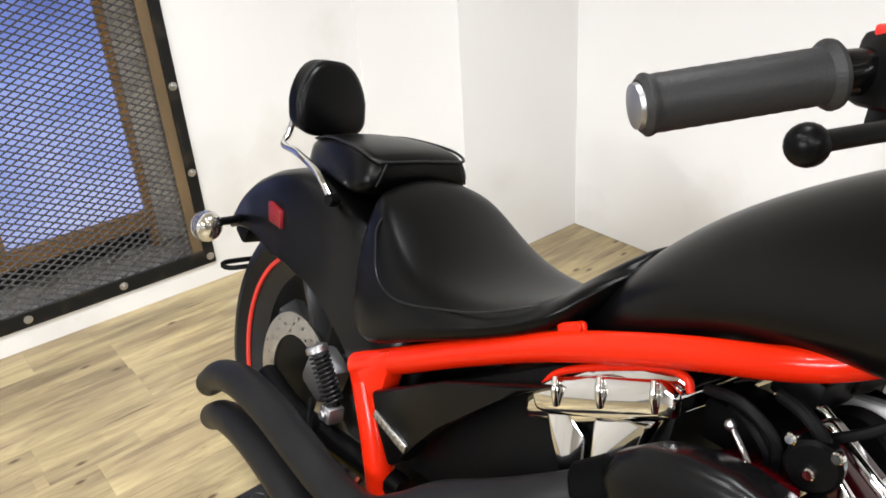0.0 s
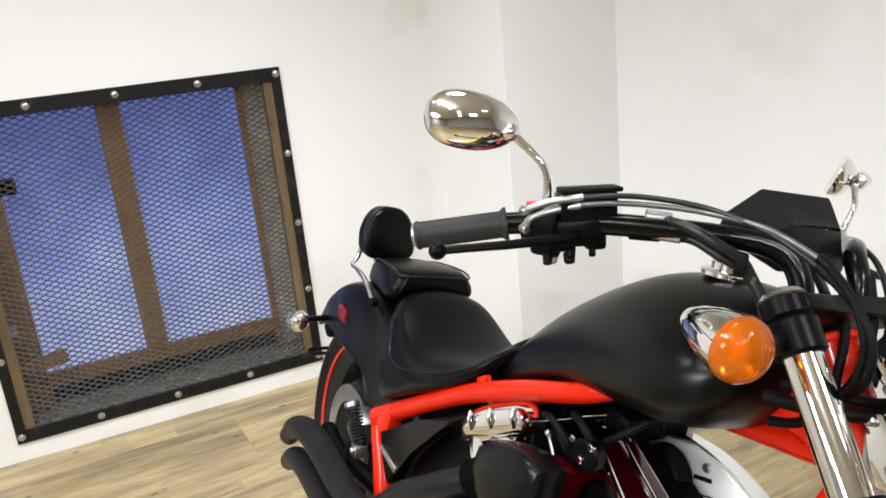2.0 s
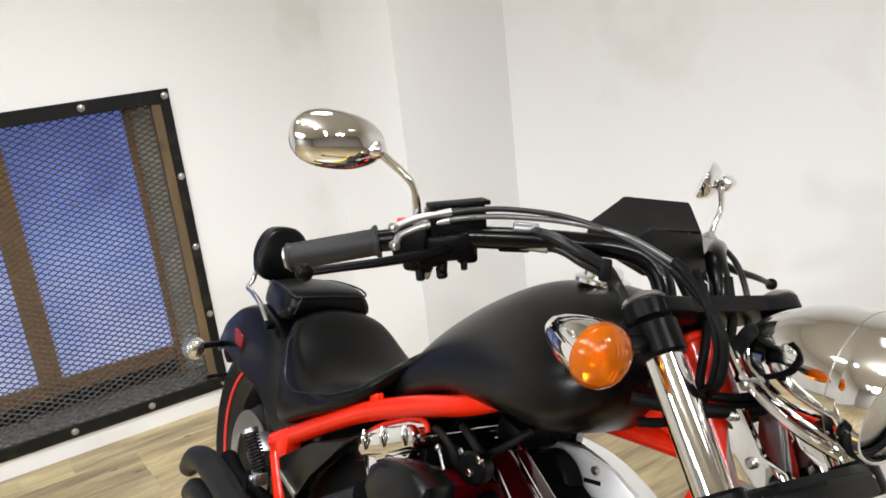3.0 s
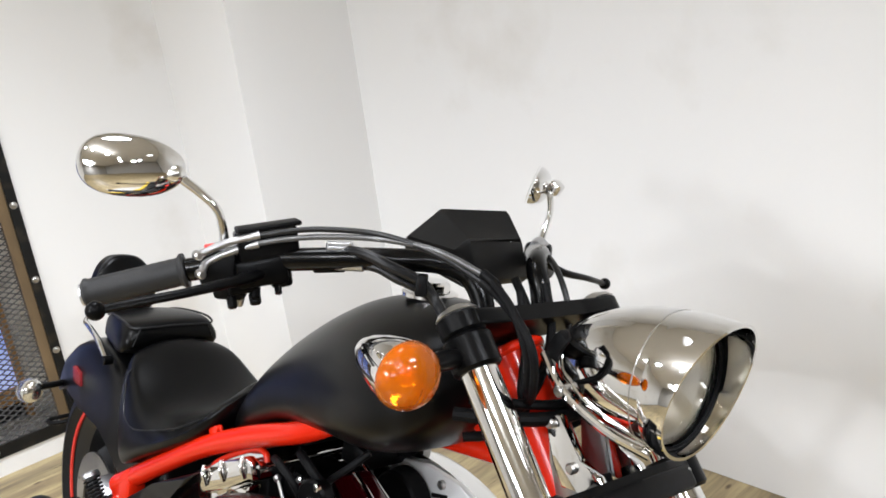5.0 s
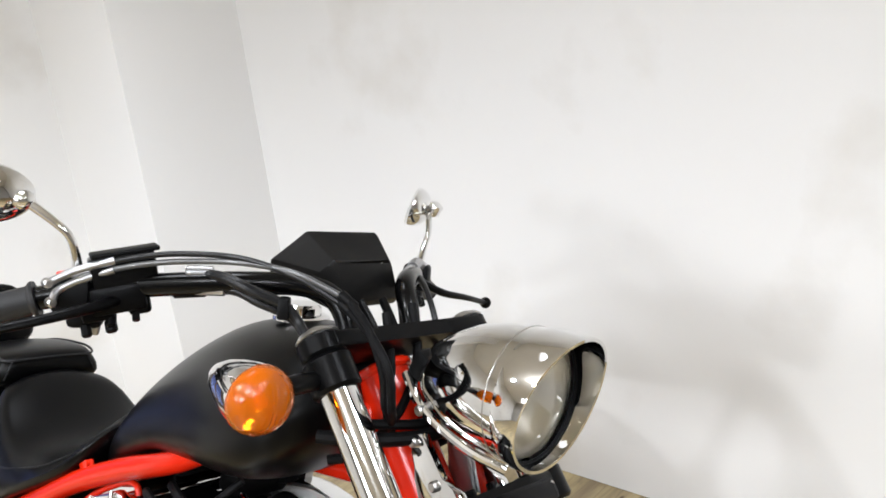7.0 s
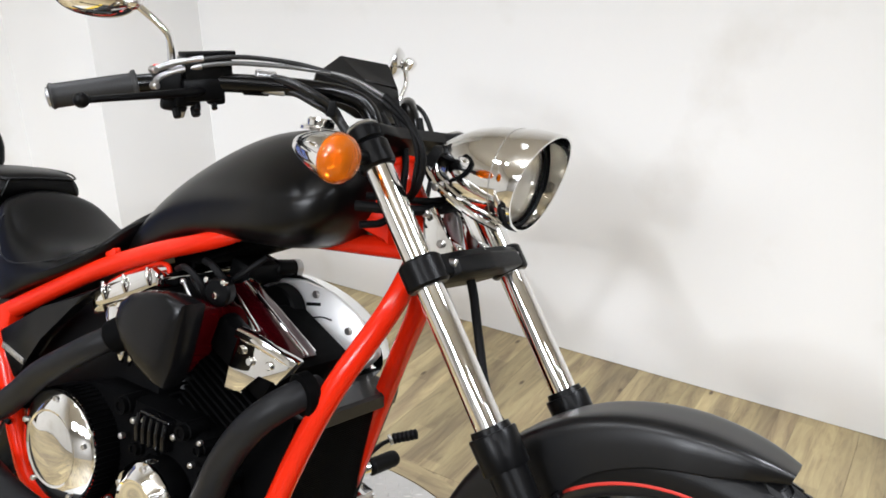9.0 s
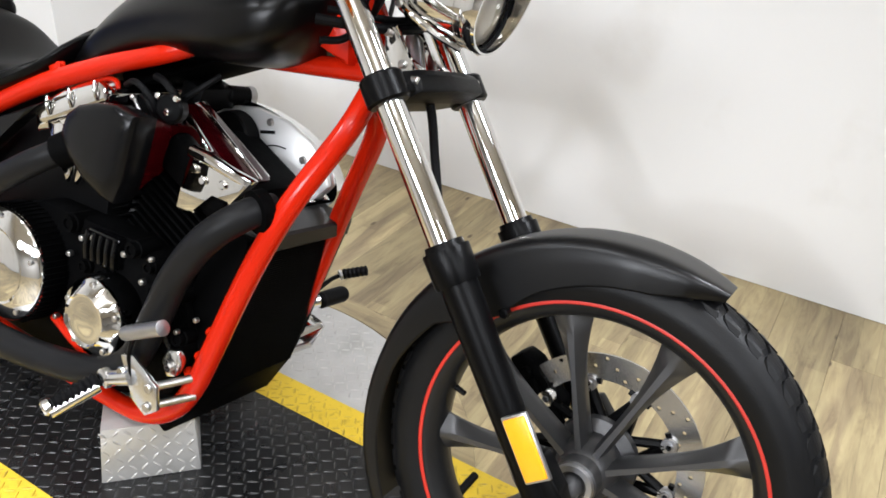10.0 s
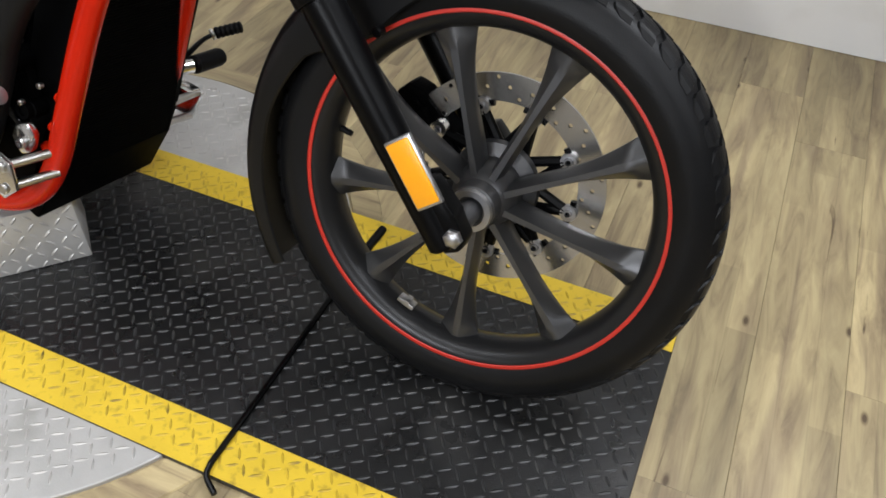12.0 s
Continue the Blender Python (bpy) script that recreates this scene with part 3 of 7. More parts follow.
bm = B()
expanded_mesh(bm, -0.79, 0.272, 0.085, 1.165, 0.039, 0.0195, 0.0038, -0.003)
tagged(part("mesh", bm, MESHSTEEL, screen, "dark expanded steel diamond mesh", smooth=0), kind="stuff")

# ---- turntable and lift plate ----
DISC, DISC_R, DISC_Z = (-0.85, -0.02), 0.587, -0.003


def stud_mesh(bm, x, y, z, ang, ln=0.0235, wd=0.0050, h=0.0015):
    c, s = math.cos(ang), math.sin(ang)
    out = []
    for a, b2 in ((-0.5, 0), (-0.22, -0.5), (0.22, -0.5), (0.5, 0), (0.22, 0.5), (-0.22, 0.5)):
        a, b2 = a * ln, b2 * wd
        out.append(bm.verts.new((x + a * c - b2 * s, y + a * s + b2 * c, z)))
    t1 = bm.verts.new((x - 0.25 * ln * c, y - 0.25 * ln * s, z + h))
    t2 = bm.verts.new((x + 0.25 * ln * c, y + 0.25 * ln * s, z + h))
    o = out
    for f in ((o[0], o[1], t1), (o[1], o[2], t2, t1), (o[2], o[3], t2), (o[3], o[4], t2), (o[4], o[5], t1, t2), (o[5], o[0], t1)):
        bm.faces.new(f)


def studs(bm, inside, z, pitch=0.0212, ang0=33, x0=-2.0, x1=0.4, y0=-0.7, y1=0.7):
    nx, ny = int((x1 - x0) / pitch), int((y1 - y0) / pitch)
    for i in range(nx):
        for j in range(ny):
            x, y = x0 + i * pitch, y0 + j * pitch
            if inside(x, y):
                stud_mesh(bm, x, y, z, radians(ang0 + (90 if (i + j) % 2 else 0)))


turntable = empty("turntable", label="round silver diamond-plate turntable set into the floor", category="turntable")
bm = B()
lathe(bm, [(1e-7, DISC_Z), (DISC_R - 0.002, DISC_Z), (DISC_R, DISC_Z - 0.002), (DISC_R, -0.03)], (*DISC, 0), (0, 0, 1), 128)
part("disc", bm, PLATESTEEL, turntable, "silver steel disc")
bm = B()
lathe(bm, [(DISC_R + 0.006, FLOOR + 0.001), (DISC_R + 0.006, FLOOR + 0.004), (DISC_R + 0.062, FLOOR + 0.004), (DISC_R + 0.064, FLOOR + 0.001)], (*DISC, 0), (0, 0, 1), 128)
part("rim_trim", bm, PLANK, turntable, "curved wooden edging strip", smooth=30)
PLY0, PLY1, PLX0, PLX1 = -0.325, 0.285, -1.90, 0.327
bm = B()
studs(bm, lambda x, y: math.hypot(x - DISC[0], y - DISC[1]) < DISC_R - 0.02 and not (PLY0 - 0.012 < y < PLY1 + 0.012), DISC_Z)
tagged(part("stud_field", bm, PLATESTUD, turntable, "raised silver tread studs"), kind="stuff")
for a in range(0, 360, 30):
    x, y = DISC[0] + (DISC_R - 0.035) * math.cos(radians(a)), DISC[1] + (DISC_R - 0.035) * math.sin(radians(a))
    if PLY0 - 0.02 < y < PLY1 + 0.02:
        continue
    bm = B()
    lathe(bm, [(1e-7, 0.0025), (0.004, 0.002), (0.008, 0.0005), (0.0085, 0)], (x, y, DISC_Z), (0, 0, 1), 14)
    part("screw", bm, STEEL, turntable, "steel countersunk screw")

plate = empty("lift_plate", label="black diamond-plate runway with worn yellow edge stripes", category="lift plate")
bm = B()
box(bm, ((PLX0 + PLX1) / 2, (PLY0 + PLY1) / 2, -0.006), (PLX1 - PLX0, PLY1 - PLY0, 0.0118), bev=0.0015, seg=1)
part("deck", bm, PLATEBLACK, plate, "worn black steel deck", smooth=0)
STRIPES = ((PLY0 + 0.001, -0.242), (0.203, PLY1 - 0.001))
for a, b2 in STRIPES:
    bm = B()
    box(bm, ((PLX0 + PLX1) / 2, (a + b2) / 2, 0.0001), (PLX1 - PLX0 - 0.002, b2 - a, 0.0012), bev=0)
    part("stripe", bm, YELLOW, plate, "worn yellow painted stripe", smooth=0)
on_stripe = lambda y: any(a < y < b2 for a, b2 in STRIPES)
bm = B()
studs(bm, lambda x, y: PLX0 + 0.015 < x < PLX1 - 0.015 and PLY0 + 0.01 < y < PLY1 - 0.01 and not on_stripe(y), 0.0)
tagged(part("stud_field", bm, STUD, plate, "raised worn grey-black tread studs"), kind="stuff")
bm = B()
studs(bm, lambda x, y: PLX0 + 0.015 < x < PLX1 - 0.015 and PLY0 + 0.01 < y < PLY1 - 0.01 and on_stripe(y), 0.0006)
tagged(part("stud_field", bm, WORNYELLOW, plate, "raised yellow tread studs"), kind="stuff")

hook = empty("tie_rod", label="thin black bent steel rod lying across the plate", category="rod")
bm = B()
tube(bm, [(-0.262, 0.262, 0.007), (-0.267, 0.1, 0.006), (-0.267, -0.1, 0.006), (-0.268, -0.31, 0.006)], 0.0052, 10, 3)
tube(bm, [(-0.268, -0.31, 0.006), (-0.262, -0.33, 0.004), (-0.236, -0.348, 0.001)], 0.0048, 10, 4)
part("shaft", bm, GLOSSBLACK, hook)
bm = B()
rod(bm, (-0.266, 0.2, 0.007), (-0.262, 0.262, 0.008), 0.0085, seg=12, bev=0.002)
part("grip", bm, RUBBER, hook)

chock = empty("support_stand", label="folded silver diamond-plate support box under the engine", category="support stand")
CH = Matrix.Translation((-0.791, -0.1005, 0)) @ Matrix.Rotation(math.atan2(0.135, 0.128), 4, "Z")
bm = B()
prism(bm, [(-0.093, 0.001), (0.093, 0.001), (0.090, 0.125), (-0.080, 0.125)], 0.0, 0.15, lambda p: CH @ Vector((p[0], p[2] * 0.9 + 0.10 * p[1], p[1])), 0.002)
part("body", bm, PLATESTEEL, chock)
bm = B()
for i in range(8):
    for j in range(6):
        stud_mesh(bm, -0.078 + i * 0.0225, 0.008 + j * 0.021, 0.0, radians(45 + (90 if (i + j) % 2 else 0)), 0.02, 0.0055, 0.0015)
for v in bm.verts:
    x, y, z = v.co
    v.co = CH @ Vector((x, 0.10 * y - z - 0.0002, y))
tagged(part("stud_field", bm, PLATESTUD, chock, "raised silver tread studs"), kind="stuff")

# ---- the motorcycle (x ahead, y to its left, z up; it leans on its stand) ----
LEAN = Matrix.Translation((0, 0, 0.045)) @ Matrix.Rotation(radians(-16.3), 4, "X") @ Matrix.Translation((0, 0, -0.045))
bike = empty("motorcycle", LEAN, label="matte black chopper motorcycle with red frame and long chrome fork", category="motorcycle")
AX = Vector((-0.0025, 0, 0.344))
FD = Vector((-0.609, 0, 0.793))  # along the fork, upward


def group(name, parent=bike, label=""):
    """A part of the machine with pieces of its own."""
    ob = new(name)
    ob.empty_display_size = 0.05
    ob.parent = bike
    return tagged(ob, label)


def tyre(bm, c, R, r_in, half, seg=96):
    prof = []
    for k in range(25):
        t = math.pi * k / 24
        y = half * math.cos(t)
        prof.append((r_in + (R - r_in) * math.sin(t) ** 0.62, y * (1.0 if k not in (0, 24) else 0.86)))
    prof += [(r_in + 0.004, -half * 0.7), (r_in + 0.004, half * 0.7)]
    return lathe(bm, prof, c, (0, 1, 0), seg, closed=True)


def tread(bm, c, R, r_in, half, count):
    """Curved raised blocks across both halves of the crown."""
    pitch = 2 * math.pi / count
    for k in range(count):
        for sgn in (1, -1):
            a0 = pitch * (k + (0.5 if sgn > 0 else 0))
            n = 7
            low, top = [], []
            for i in range(n):
                t = 0.255 + 0.235 * i / (n - 1)
                y = sgn * half * math.cos(math.pi * t)
                r = r_in + (R - r_in) * math.sin(math.pi * t) ** 0.62
                lean = 0.075 * (i / (n - 1)) ** 1.3 + 0.016 * math.sin(i / (n - 1) * 2 * math.pi)
                wide = pitch * (0.39 if 0 < i < n - 1 else 0.24)
                rise = 0.0036 if i > 0 else 0.0006
                for e, lst, h in ((-1, low, -0.001), (1, low, -0.001), (-1, top, rise), (1, top, rise)):
                    a = a0 + lean + e * wide * (0.93 if lst is top else 1.0)
                    lst.append(bm.verts.new((c[0] + (r + h) * math.cos(a), c[1] + y * (1.0 + h * 6), c[2] + (r + h) * math.sin(a))))
            for i in range(n - 1):
                for q in ((top[2 * i], top[2 * i + 1], top[2 * i + 3], top[2 * i + 2]), (low[2 * i], top[2 * i], top[2 * i + 2], low[2 * i + 2]), (low[2 * i + 1], top[2 * i + 1], top[2 * i + 3], low[2 * i + 3])):
                    bm.faces.new(q)
            for i in (0, n - 1):
                bm.faces.new((low[2 * i], low[2 * i + 1], top[2 * i + 1], top[2 * i]))


def disc_with_holes(bm, c, r0, r1, y, th, holes):
    """A flat ring, drilled: one round hole to a sector, stepping over three rows."""
    rows = [r0 + (r1 - r0) * i / 3 for i in range(4)]
    pt = lambda r, a, yy: (c[0] + r * math.cos(a), yy, c[2] + r * math.sin(a))
    for yy in (y, y + th):
        for k in range(holes):
            a0, a1 = 2 * math.pi * k / holes, 2 * math.pi * (k + 1) / holes
            am = (a0 + a1) / 2
            for i in range(3):
                ra, rb = rows[i], rows[i + 1]
                rm = (ra + rb) / 2
                rim = [(ra, a0), (ra, am), (ra, a1), (rm, a1), (rb, a1), (rb, am), (rb, a0), (rm, a0)]
                vs = [bm.verts.new(pt(r, a, yy)) for r, a in rim]
                if i != (0, 1, 2, 1)[k % 4]:
                    bm.faces.new(vs)
                    continue
                hr = 0.0036
                inner = [bm.verts.new(pt(rm + hr * math.cos(q), am + hr * math.sin(q) / rm, yy)) for q in (radians(225 - 45 * j) for j in range(8))]
                for j in range(8):
                    bm.faces.new((vs[j], vs[(j + 1) % 8], inner[(j + 1) % 8], inner[j]))
    seg = 96
    for r in (r0, r1):
        g = [[bm.verts.new(pt(r, 2 * math.pi * k / seg, yy)) for yy in (y, y + th)] for k in range(seg)]
        for k in range(seg):
            bm.faces.new((g[k][0], g[k][1], g[(k + 1) % seg][1], g[(k + 1) % seg][0]))


def spoke(bm, c, ang, r0, r1, w0, w1, d0, d1, y0=0.0):
    """A tapered blade: slim at the hub, flared at the rim, with a ridged outer face."""
    ca, sa = math.cos(ang), math.sin(ang)
    rings = []
    for i in range(13):
        t = i / 12
        r = r0 + (r1 - r0) * t
        w = w0 + (w1 - w0) * max(0, (t - 0.42) / 0.58) ** 1.9
        d = d0 + (d1 - d0) * t
        face = 0.26 - 0.17 * t
        flank = -0.18 + 0.22 * t
        ring = []
        for u, v in ((-0.5, 0.16), (-0.5, flank), (-face, -0.5), (face, -0.5), (0.5, flank), (0.5, 0.16), (0.36, 0.5), (-0.36, 0.5)):
            ring.append((c[0] + r * ca - u * w * sa, c[1] + y0 + v * d, c[2] + r * sa + u * w * ca))
        rings.append(ring)
    ring_faces(bm, rings)


# front wheel
fw = group("front_wheel")
bm = B()
tyre(bm, AX, 0.3365, 0.272, 0.048)
tyre_f = part("tyre", bm, TYRE, fw, "black rubber tyre")
bm = B()
tread(bm, AX, 0.3365, 0.272, 0.048, 56)
tagged(part("tread_block", bm, TYRE, fw, "raised curved tread blocks", smooth=0), kind="stuff")
bm = B()
lathe(bm, [(0.279, -0.037), (0.281, -0.034), (0.272, -0.031), (0.262, -0.028), (0.252, -0.018), (0.248, 0.0), (0.252, 0.018), (0.262, 0.028), (0.272, 0.031), (0.281, 0.034), (0.279, 0.037),
           (0.268, 0.0375), (0.258, 0.035), (0.246, 0.022), (0.241, 0.0), (0.246, -0.022), (0.258, -0.035), (0.268, -0.0375)], AX, (0, 1, 0), 96, closed=True)
part("rim", bm, RIMBLACK, fw, "satin black cast rim")
for s in (1, -1):
    bm = B()
    lathe(bm, [(0.2675, s * 0.0376), (0.2750, s * 0.0378), (0.2762, s * 0.0392), (0.2750, s * 0.0400), (0.2675, s * 0.0400), (0.2662, s * 0.0390)], AX, (0, 1, 0), 96, closed=True)
    part("rim_stripe", bm, REDLINE, fw, "thin red rim stripe")
    bm = B()
    lathe(bm, [(0.2765, s * 0.0388), (0.2772, s * 0.0412), (0.2785, s * 0.0424), (0.2802, s * 0.0420), (0.2815, s * 0.0388)], AX, (0, 1, 0), 96, closed=True)
    part("rim_lip", bm, ALU, fw, "pale machined rim lip")
for k in range(9):
    bm = B()
    spoke(bm, AX, radians(-10 + 40 * k), 0.03, 0.249, 0.0195, 0.070, 0.052, 0.034)
    part("spoke", bm, RIMGREY, fw, smooth=42)
bm = B()
lathe(bm, [(1e-7, -0.064), (0.017, -0.064), (0.018, -0.058), (0.030, -0.058), (0.034, -0.054), (0.036, -0.03), (0.045, -0.02), (0.05, 0.0), (0.05, 0.03), (0.068, 0.04), (0.07, 0.052), (1e-7, 0.052)], AX, (0, 1, 0), 40)
part("hub", bm, RIMGREY, fw)
bm = B()
lathe(bm, [(0.021, -0.0585), (0.0225, -0.0655), (0.031, -0.0655), (0.0325, -0.0585)], AX, (0, 1, 0), 40)
part("bearing_ring", bm, ALU, fw, "machined bearing ring")
rotor = group("brake_disc", fw, "drilled steel brake disc")
bm = B()
disc_with_holes(bm, AX, 0.124, 0.166, 0.062, 0.005, 52)
part("friction_ring", bm, ROTOR, rotor, smooth=0)
for k in range(9):
    a = radians(-8 + 40 * k)
    bm = B()
    for da in (-0.13, 0.13):
        tube(bm, [(AX.x + 0.058 * math.cos(a + da * 2.2), 0.060, AX.z + 0.058 * math.sin(a + da * 2.2)), (AX.x + 0.117 * math.cos(a), 0.062, AX.z + 0.117 * math.sin(a))], 0.0082, 8, 1)
    tube(bm, [(AX.x + 0.121 * math.cos(a + q), 0.063, AX.z + 0.121 * math.sin(a + q)) for q in (-0.16, 0.0, 0.16)], 0.0052, 8, 3)
    part("carrier_arm", bm, SATIN, rotor)
    bm = B()
    p = Vector((AX.x + 0.118 * math.cos(a), 0.050, AX.z + 0.118 * math.sin(a)))
    lathe(bm, [(0.0035, 0.003), (0.0045, 0.0), (0.0065, 0.0), (0.0075, 0.004), (0.0125, 0.004), (0.0130, 0.006), (0.0130, 0.014), (0.0035, 0.014)], p, (0, 1, 0), 18, closed=True)
    part("button", bm, ALU, rotor)
bm = B()
rod(bm, (-0.248, -0.0, 0.383), (-0.222, -0.002, 0.378), 0.0055, 0.0045, 10, 0.001)
part("valve_stem", bm, RUBBER, fw)
bm = B()
box(bm, (-0.0925, -0.012, 0.1285), (0.030, 0.018, 0.009), Matrix.Rotation(radians(22), 4, "Y"), 0.002)
box(bm, (-0.0905, -0.012, 0.1325), (0.010, 0.019, 0.006), Matrix.Rotation(radians(22), 4, "Y"), 0.001)
part("balance_weight", bm, ALU, fw, "small clip-on wheel weight")

# front mudguard
ff = group("front_fender")


def fender(bm, c, ang0, ang1, rc, re, half, th, n=48, m=17, y0=lambda t: 0.0):
    out, inn = [], []
    for i in range(n + 1):
        t = i / n
        a = radians(ang0 + (ang1 - ang0) * t)
        rows = []
        for off in (0.0, th):
            ring = []
            for k in range(m):
                s = -1 + 2 * k / (m - 1)
                e = abs(s) ** 4.4
                w = half(t) * (math.sin(min(1, abs(s) * 1.12) * math.pi / 2) ** 0.88) * math.copysign(1, s)
                r = rc(t) - (rc(t) - re(t)) * e - off
                w *= 1 - off / half(t) * 0.8
                ring.append((c[0] + r * math.cos(a), c[1] + y0(t) + w, c[2] + r * math.sin(a)))
            rows.append(ring)
        out.append(rows[0])
        inn.append(rows[1])
    rings = [o + i[::-1] for o, i in zip(out, inn)]
    ring_faces(bm, rings)


def lerp(t, *ab):
    """Piecewise linear through (t, value) pairs."""
    for (a, x), (b, y) in zip(ab, ab[1:]):
        if t <= b:
            return x + (y - x) * max(0, (t - a)) / (b - a)
    return ab[-1][1]


bm = B()
fender(bm, AX, 70, 213, lambda t: lerp(t, (0, 0.362), (0.3, 0.368), (0.5, 0.370), (0.7, 0.370), (1, 0.382)),
       lambda t: lerp(t, (0, 0.350), (0.04, 0.335), (0.1, 0.315), (0.2, 0.304), (0.32, 0.29), (0.42, 0.27), (0.5, 0.285), (0.56, 0.315), (0.7, 0.335), (1, 0.352)),
       lambda t: lerp(t, (0, 0.03), (0.05, 0.05), (0.15, 0.063), (0.5, 0.067), (0.75, 0.061), (1, 0.057)), 0.003)
part("shell", bm, LITMATTE, ff)
for s in (-1, 1):
    bm = B()
    rod(bm, (-0.164, s * 0.064, 0.561), (-0.164, s * 0.082, 0.561), 0.0075, seg=14, bev=0.002)
    part("bolt", bm, SATIN, ff)

# fork
fork = group("front_fork", bike, "long raked fork with chrome stanchions")


def fork_point(u, y):
    """u metres up the leg from the height of the axle."""
    p = Vector((-0.030, y, 0.348)) + FD * u
    return p


HALF = 0.128
for s in (-1, 1):
    leg = group("fork_leg", fork)
    P = lambda u: fork_point(u, s * HALF)
    bm = B()
    rod(bm, P(-0.04), P(0.335), 0.0245, 0.0285, 24, 0.004)
    lower = part("slider", bm, SATIN, leg, "gloss black fork slider")
    bm = B()
    lathe(bm, [(0.020, 0.0), (0.0335, 0.0), (0.0345, 0.003), (0.0355, 0.050), (0.0345, 0.053), (0.0300, 0.053), (0.0285, 0.062), (0.0225, 0.062)], P(0.315), FD, 28)
    part("slider_collar", bm, SATIN, leg, "black collar and dust seal")
    bm = B()
    prism(bm, [(-0.060, 0.400), (-0.036, 0.414), (0.002, 0.372), (0.024, 0.342), (0.017, 0.322), (-0.004, 0.312), (-0.028, 0.328)], s * 0.128 - 0.018, s * 0.128 + 0.018, side, 0.006)
    part("axle_lug", bm, SATIN, leg, "black axle lug")
    bm = B()
    rod(bm, P(0.37), P(0.85), 0.0218, seg=28, bev=0.001)
    part("stanchion", bm, CHROME, leg, "chrome fork tube")
    bm = B()
    rod(bm, (AX.x, s * 0.062, AX.z), (AX.x, s * 0.112, AX.z), 0.017, seg=24, bev=0.002)
    part("axle_spacer", bm, RIMGREY, leg)
    bm = B()
    rod(bm, (0.006, s * 0.142, 0.342), (0.006, s * 0.154, 0.342), 0.0135, seg=6, bev=0.002)
    ball(bm, (0.006, s * 0.153, 0.342), (0.0105, 0.005, 0.0105), 14, 8)
    part("pinch_bolt", bm, ALU, leg, "bright hexagon bolt")
    if s < 0:
        ax = Matrix.Rotation(math.atan2(FD.x, FD.z), 4, "Y")
        bm = B()
        box(bm, (-0.0545, -0.162, 0.424), (0.041, 0.008, 0.098), ax, 0.003)
        part("reflector_base", bm, ALU, leg, "grey reflector base")
        bm = B()
        box(bm, (-0.0545, -0.1665, 0.424), (0.034, 0.006, 0.090), ax, 0.002)
        part("reflector", bm, REFLECT, leg, "orange side reflector")
    bm = B()
    rod(bm, P(0.847), P(0.8555), 0.026, 0.024, 24, 0.003)
    rod(bm, P(0.854), P(0.860), 0.015, 0.013, 24, 0.002)
    part("fork_cap", bm, STEEL, leg, "polished fork cap")

# brake caliper behind the left leg
cal = group("front_caliper", fork)
bm = B()
prism(bm, [(-0.185, 0.44), (-0.165, 0.425), (-0.140, 0.386), (-0.110, 0.352), (-0.072, 0.365), (-0.080, 0.402), (-0.098, 0.412), (-0.120, 0.425), (-0.138, 0.452), (-0.165, 0.46)], 0.056, 0.105, side, 0.005)
box(bm, (-0.128, 0.052, 0.402), (0.03, 0.018, 0.05), Matrix.Rotation(radians(-40), 4, "Y"), 0.004)
rod(bm, (-0.148, 0.058, 0.43), (-0.148, 0.044, 0.43), 0.011, seg=18, bev=0.003)
part("body", bm, FIN, cal)
bm = B()
lathe(bm, [(0.006, 0.0), (0.006, 0.016), (0.013, 0.016), (0.014, 0.012), (0.014, 0.0)], (-0.103, 0.056, 0.406), (0, -1, 0), 20, closed=True)
part("bushing", bm, POLISHED, cal, "machined round bushing")
for p in ((-0.085, 0.372),):
    bm = B()
    rod(bm, (p[0], 0.034, p[1]), (p[0], 0.05, p[1]), 0.0095, seg=16, bev=0.002)
    part("bolt", bm, ALU, cal)

# clamps
clamps = group("triple_clamp")
fx = Matrix.Rotation(math.atan2(FD.x, FD.z), 4, "Y")
for u, ring_r, hh, nm in ((0.611, 0.033, 0.044, "lower_clamp"), (0.803, 0.0285, 0.042, "upper_clamp"), (0.837, 0.0270, 0.026, "top_bridge")):
    bm = B()
    for s in (-1, 1):
        p = fork_point(u, s * HALF)
        rod(bm, p - FD * hh / 2, p + FD * hh / 2, ring_r, seg=28, bev=0.004)
        if nm == "upper_clamp":
            part(nm, bm, SATIN, clamps)
            bm = B()
    if nm == "upper_clamp":
        bm.free()
        continue
    c = fork_point(u, 0)
    k_ = 1.0 if nm == "lower_clamp" else 0.6
    poly = [(-0.026, -0.128), (0.03, -0.128), (0.036 * k_, -0.07), (0.036 * k_, 0.07), (0.03, 0.128), (-0.026, 0.128), (-0.045, 0.05), (-0.045, -0.05)]
    lo, hi = -hh * 0.38, hh * 0.38
    prism(bm, poly, lo, hi, lambda p: c + fx @ Vector((p[0], p[1], p[2])), 0.005)
    part(nm, bm, SATIN, clamps)
bm = B()
prism(bm, [(-0.005, -0.110), (0.042, -0.098), (0.046, 0.0), (0.042, 0.104), (-0.005, 0.122)], -0.014, 0.014, lambda p: fork_point(0.604, 0) + fx @ Vector((p[0], p[1], p[2])), 0.006)
part("clamp_cover", bm, PLASTIC, clamps, "black clamp cover")
for s in (-1, 1):
    bm = B()
    rod(bm, fork_point(0.63, s * 0.098) + Vector((0.028, 0, 0.004)), fork_point(0.63, s * 0.098) + Vector((0.046, 0, 0.006)), 0.006, seg=12, bev=0.001)
    part("clamp_bolt", bm, STEEL, clamps)

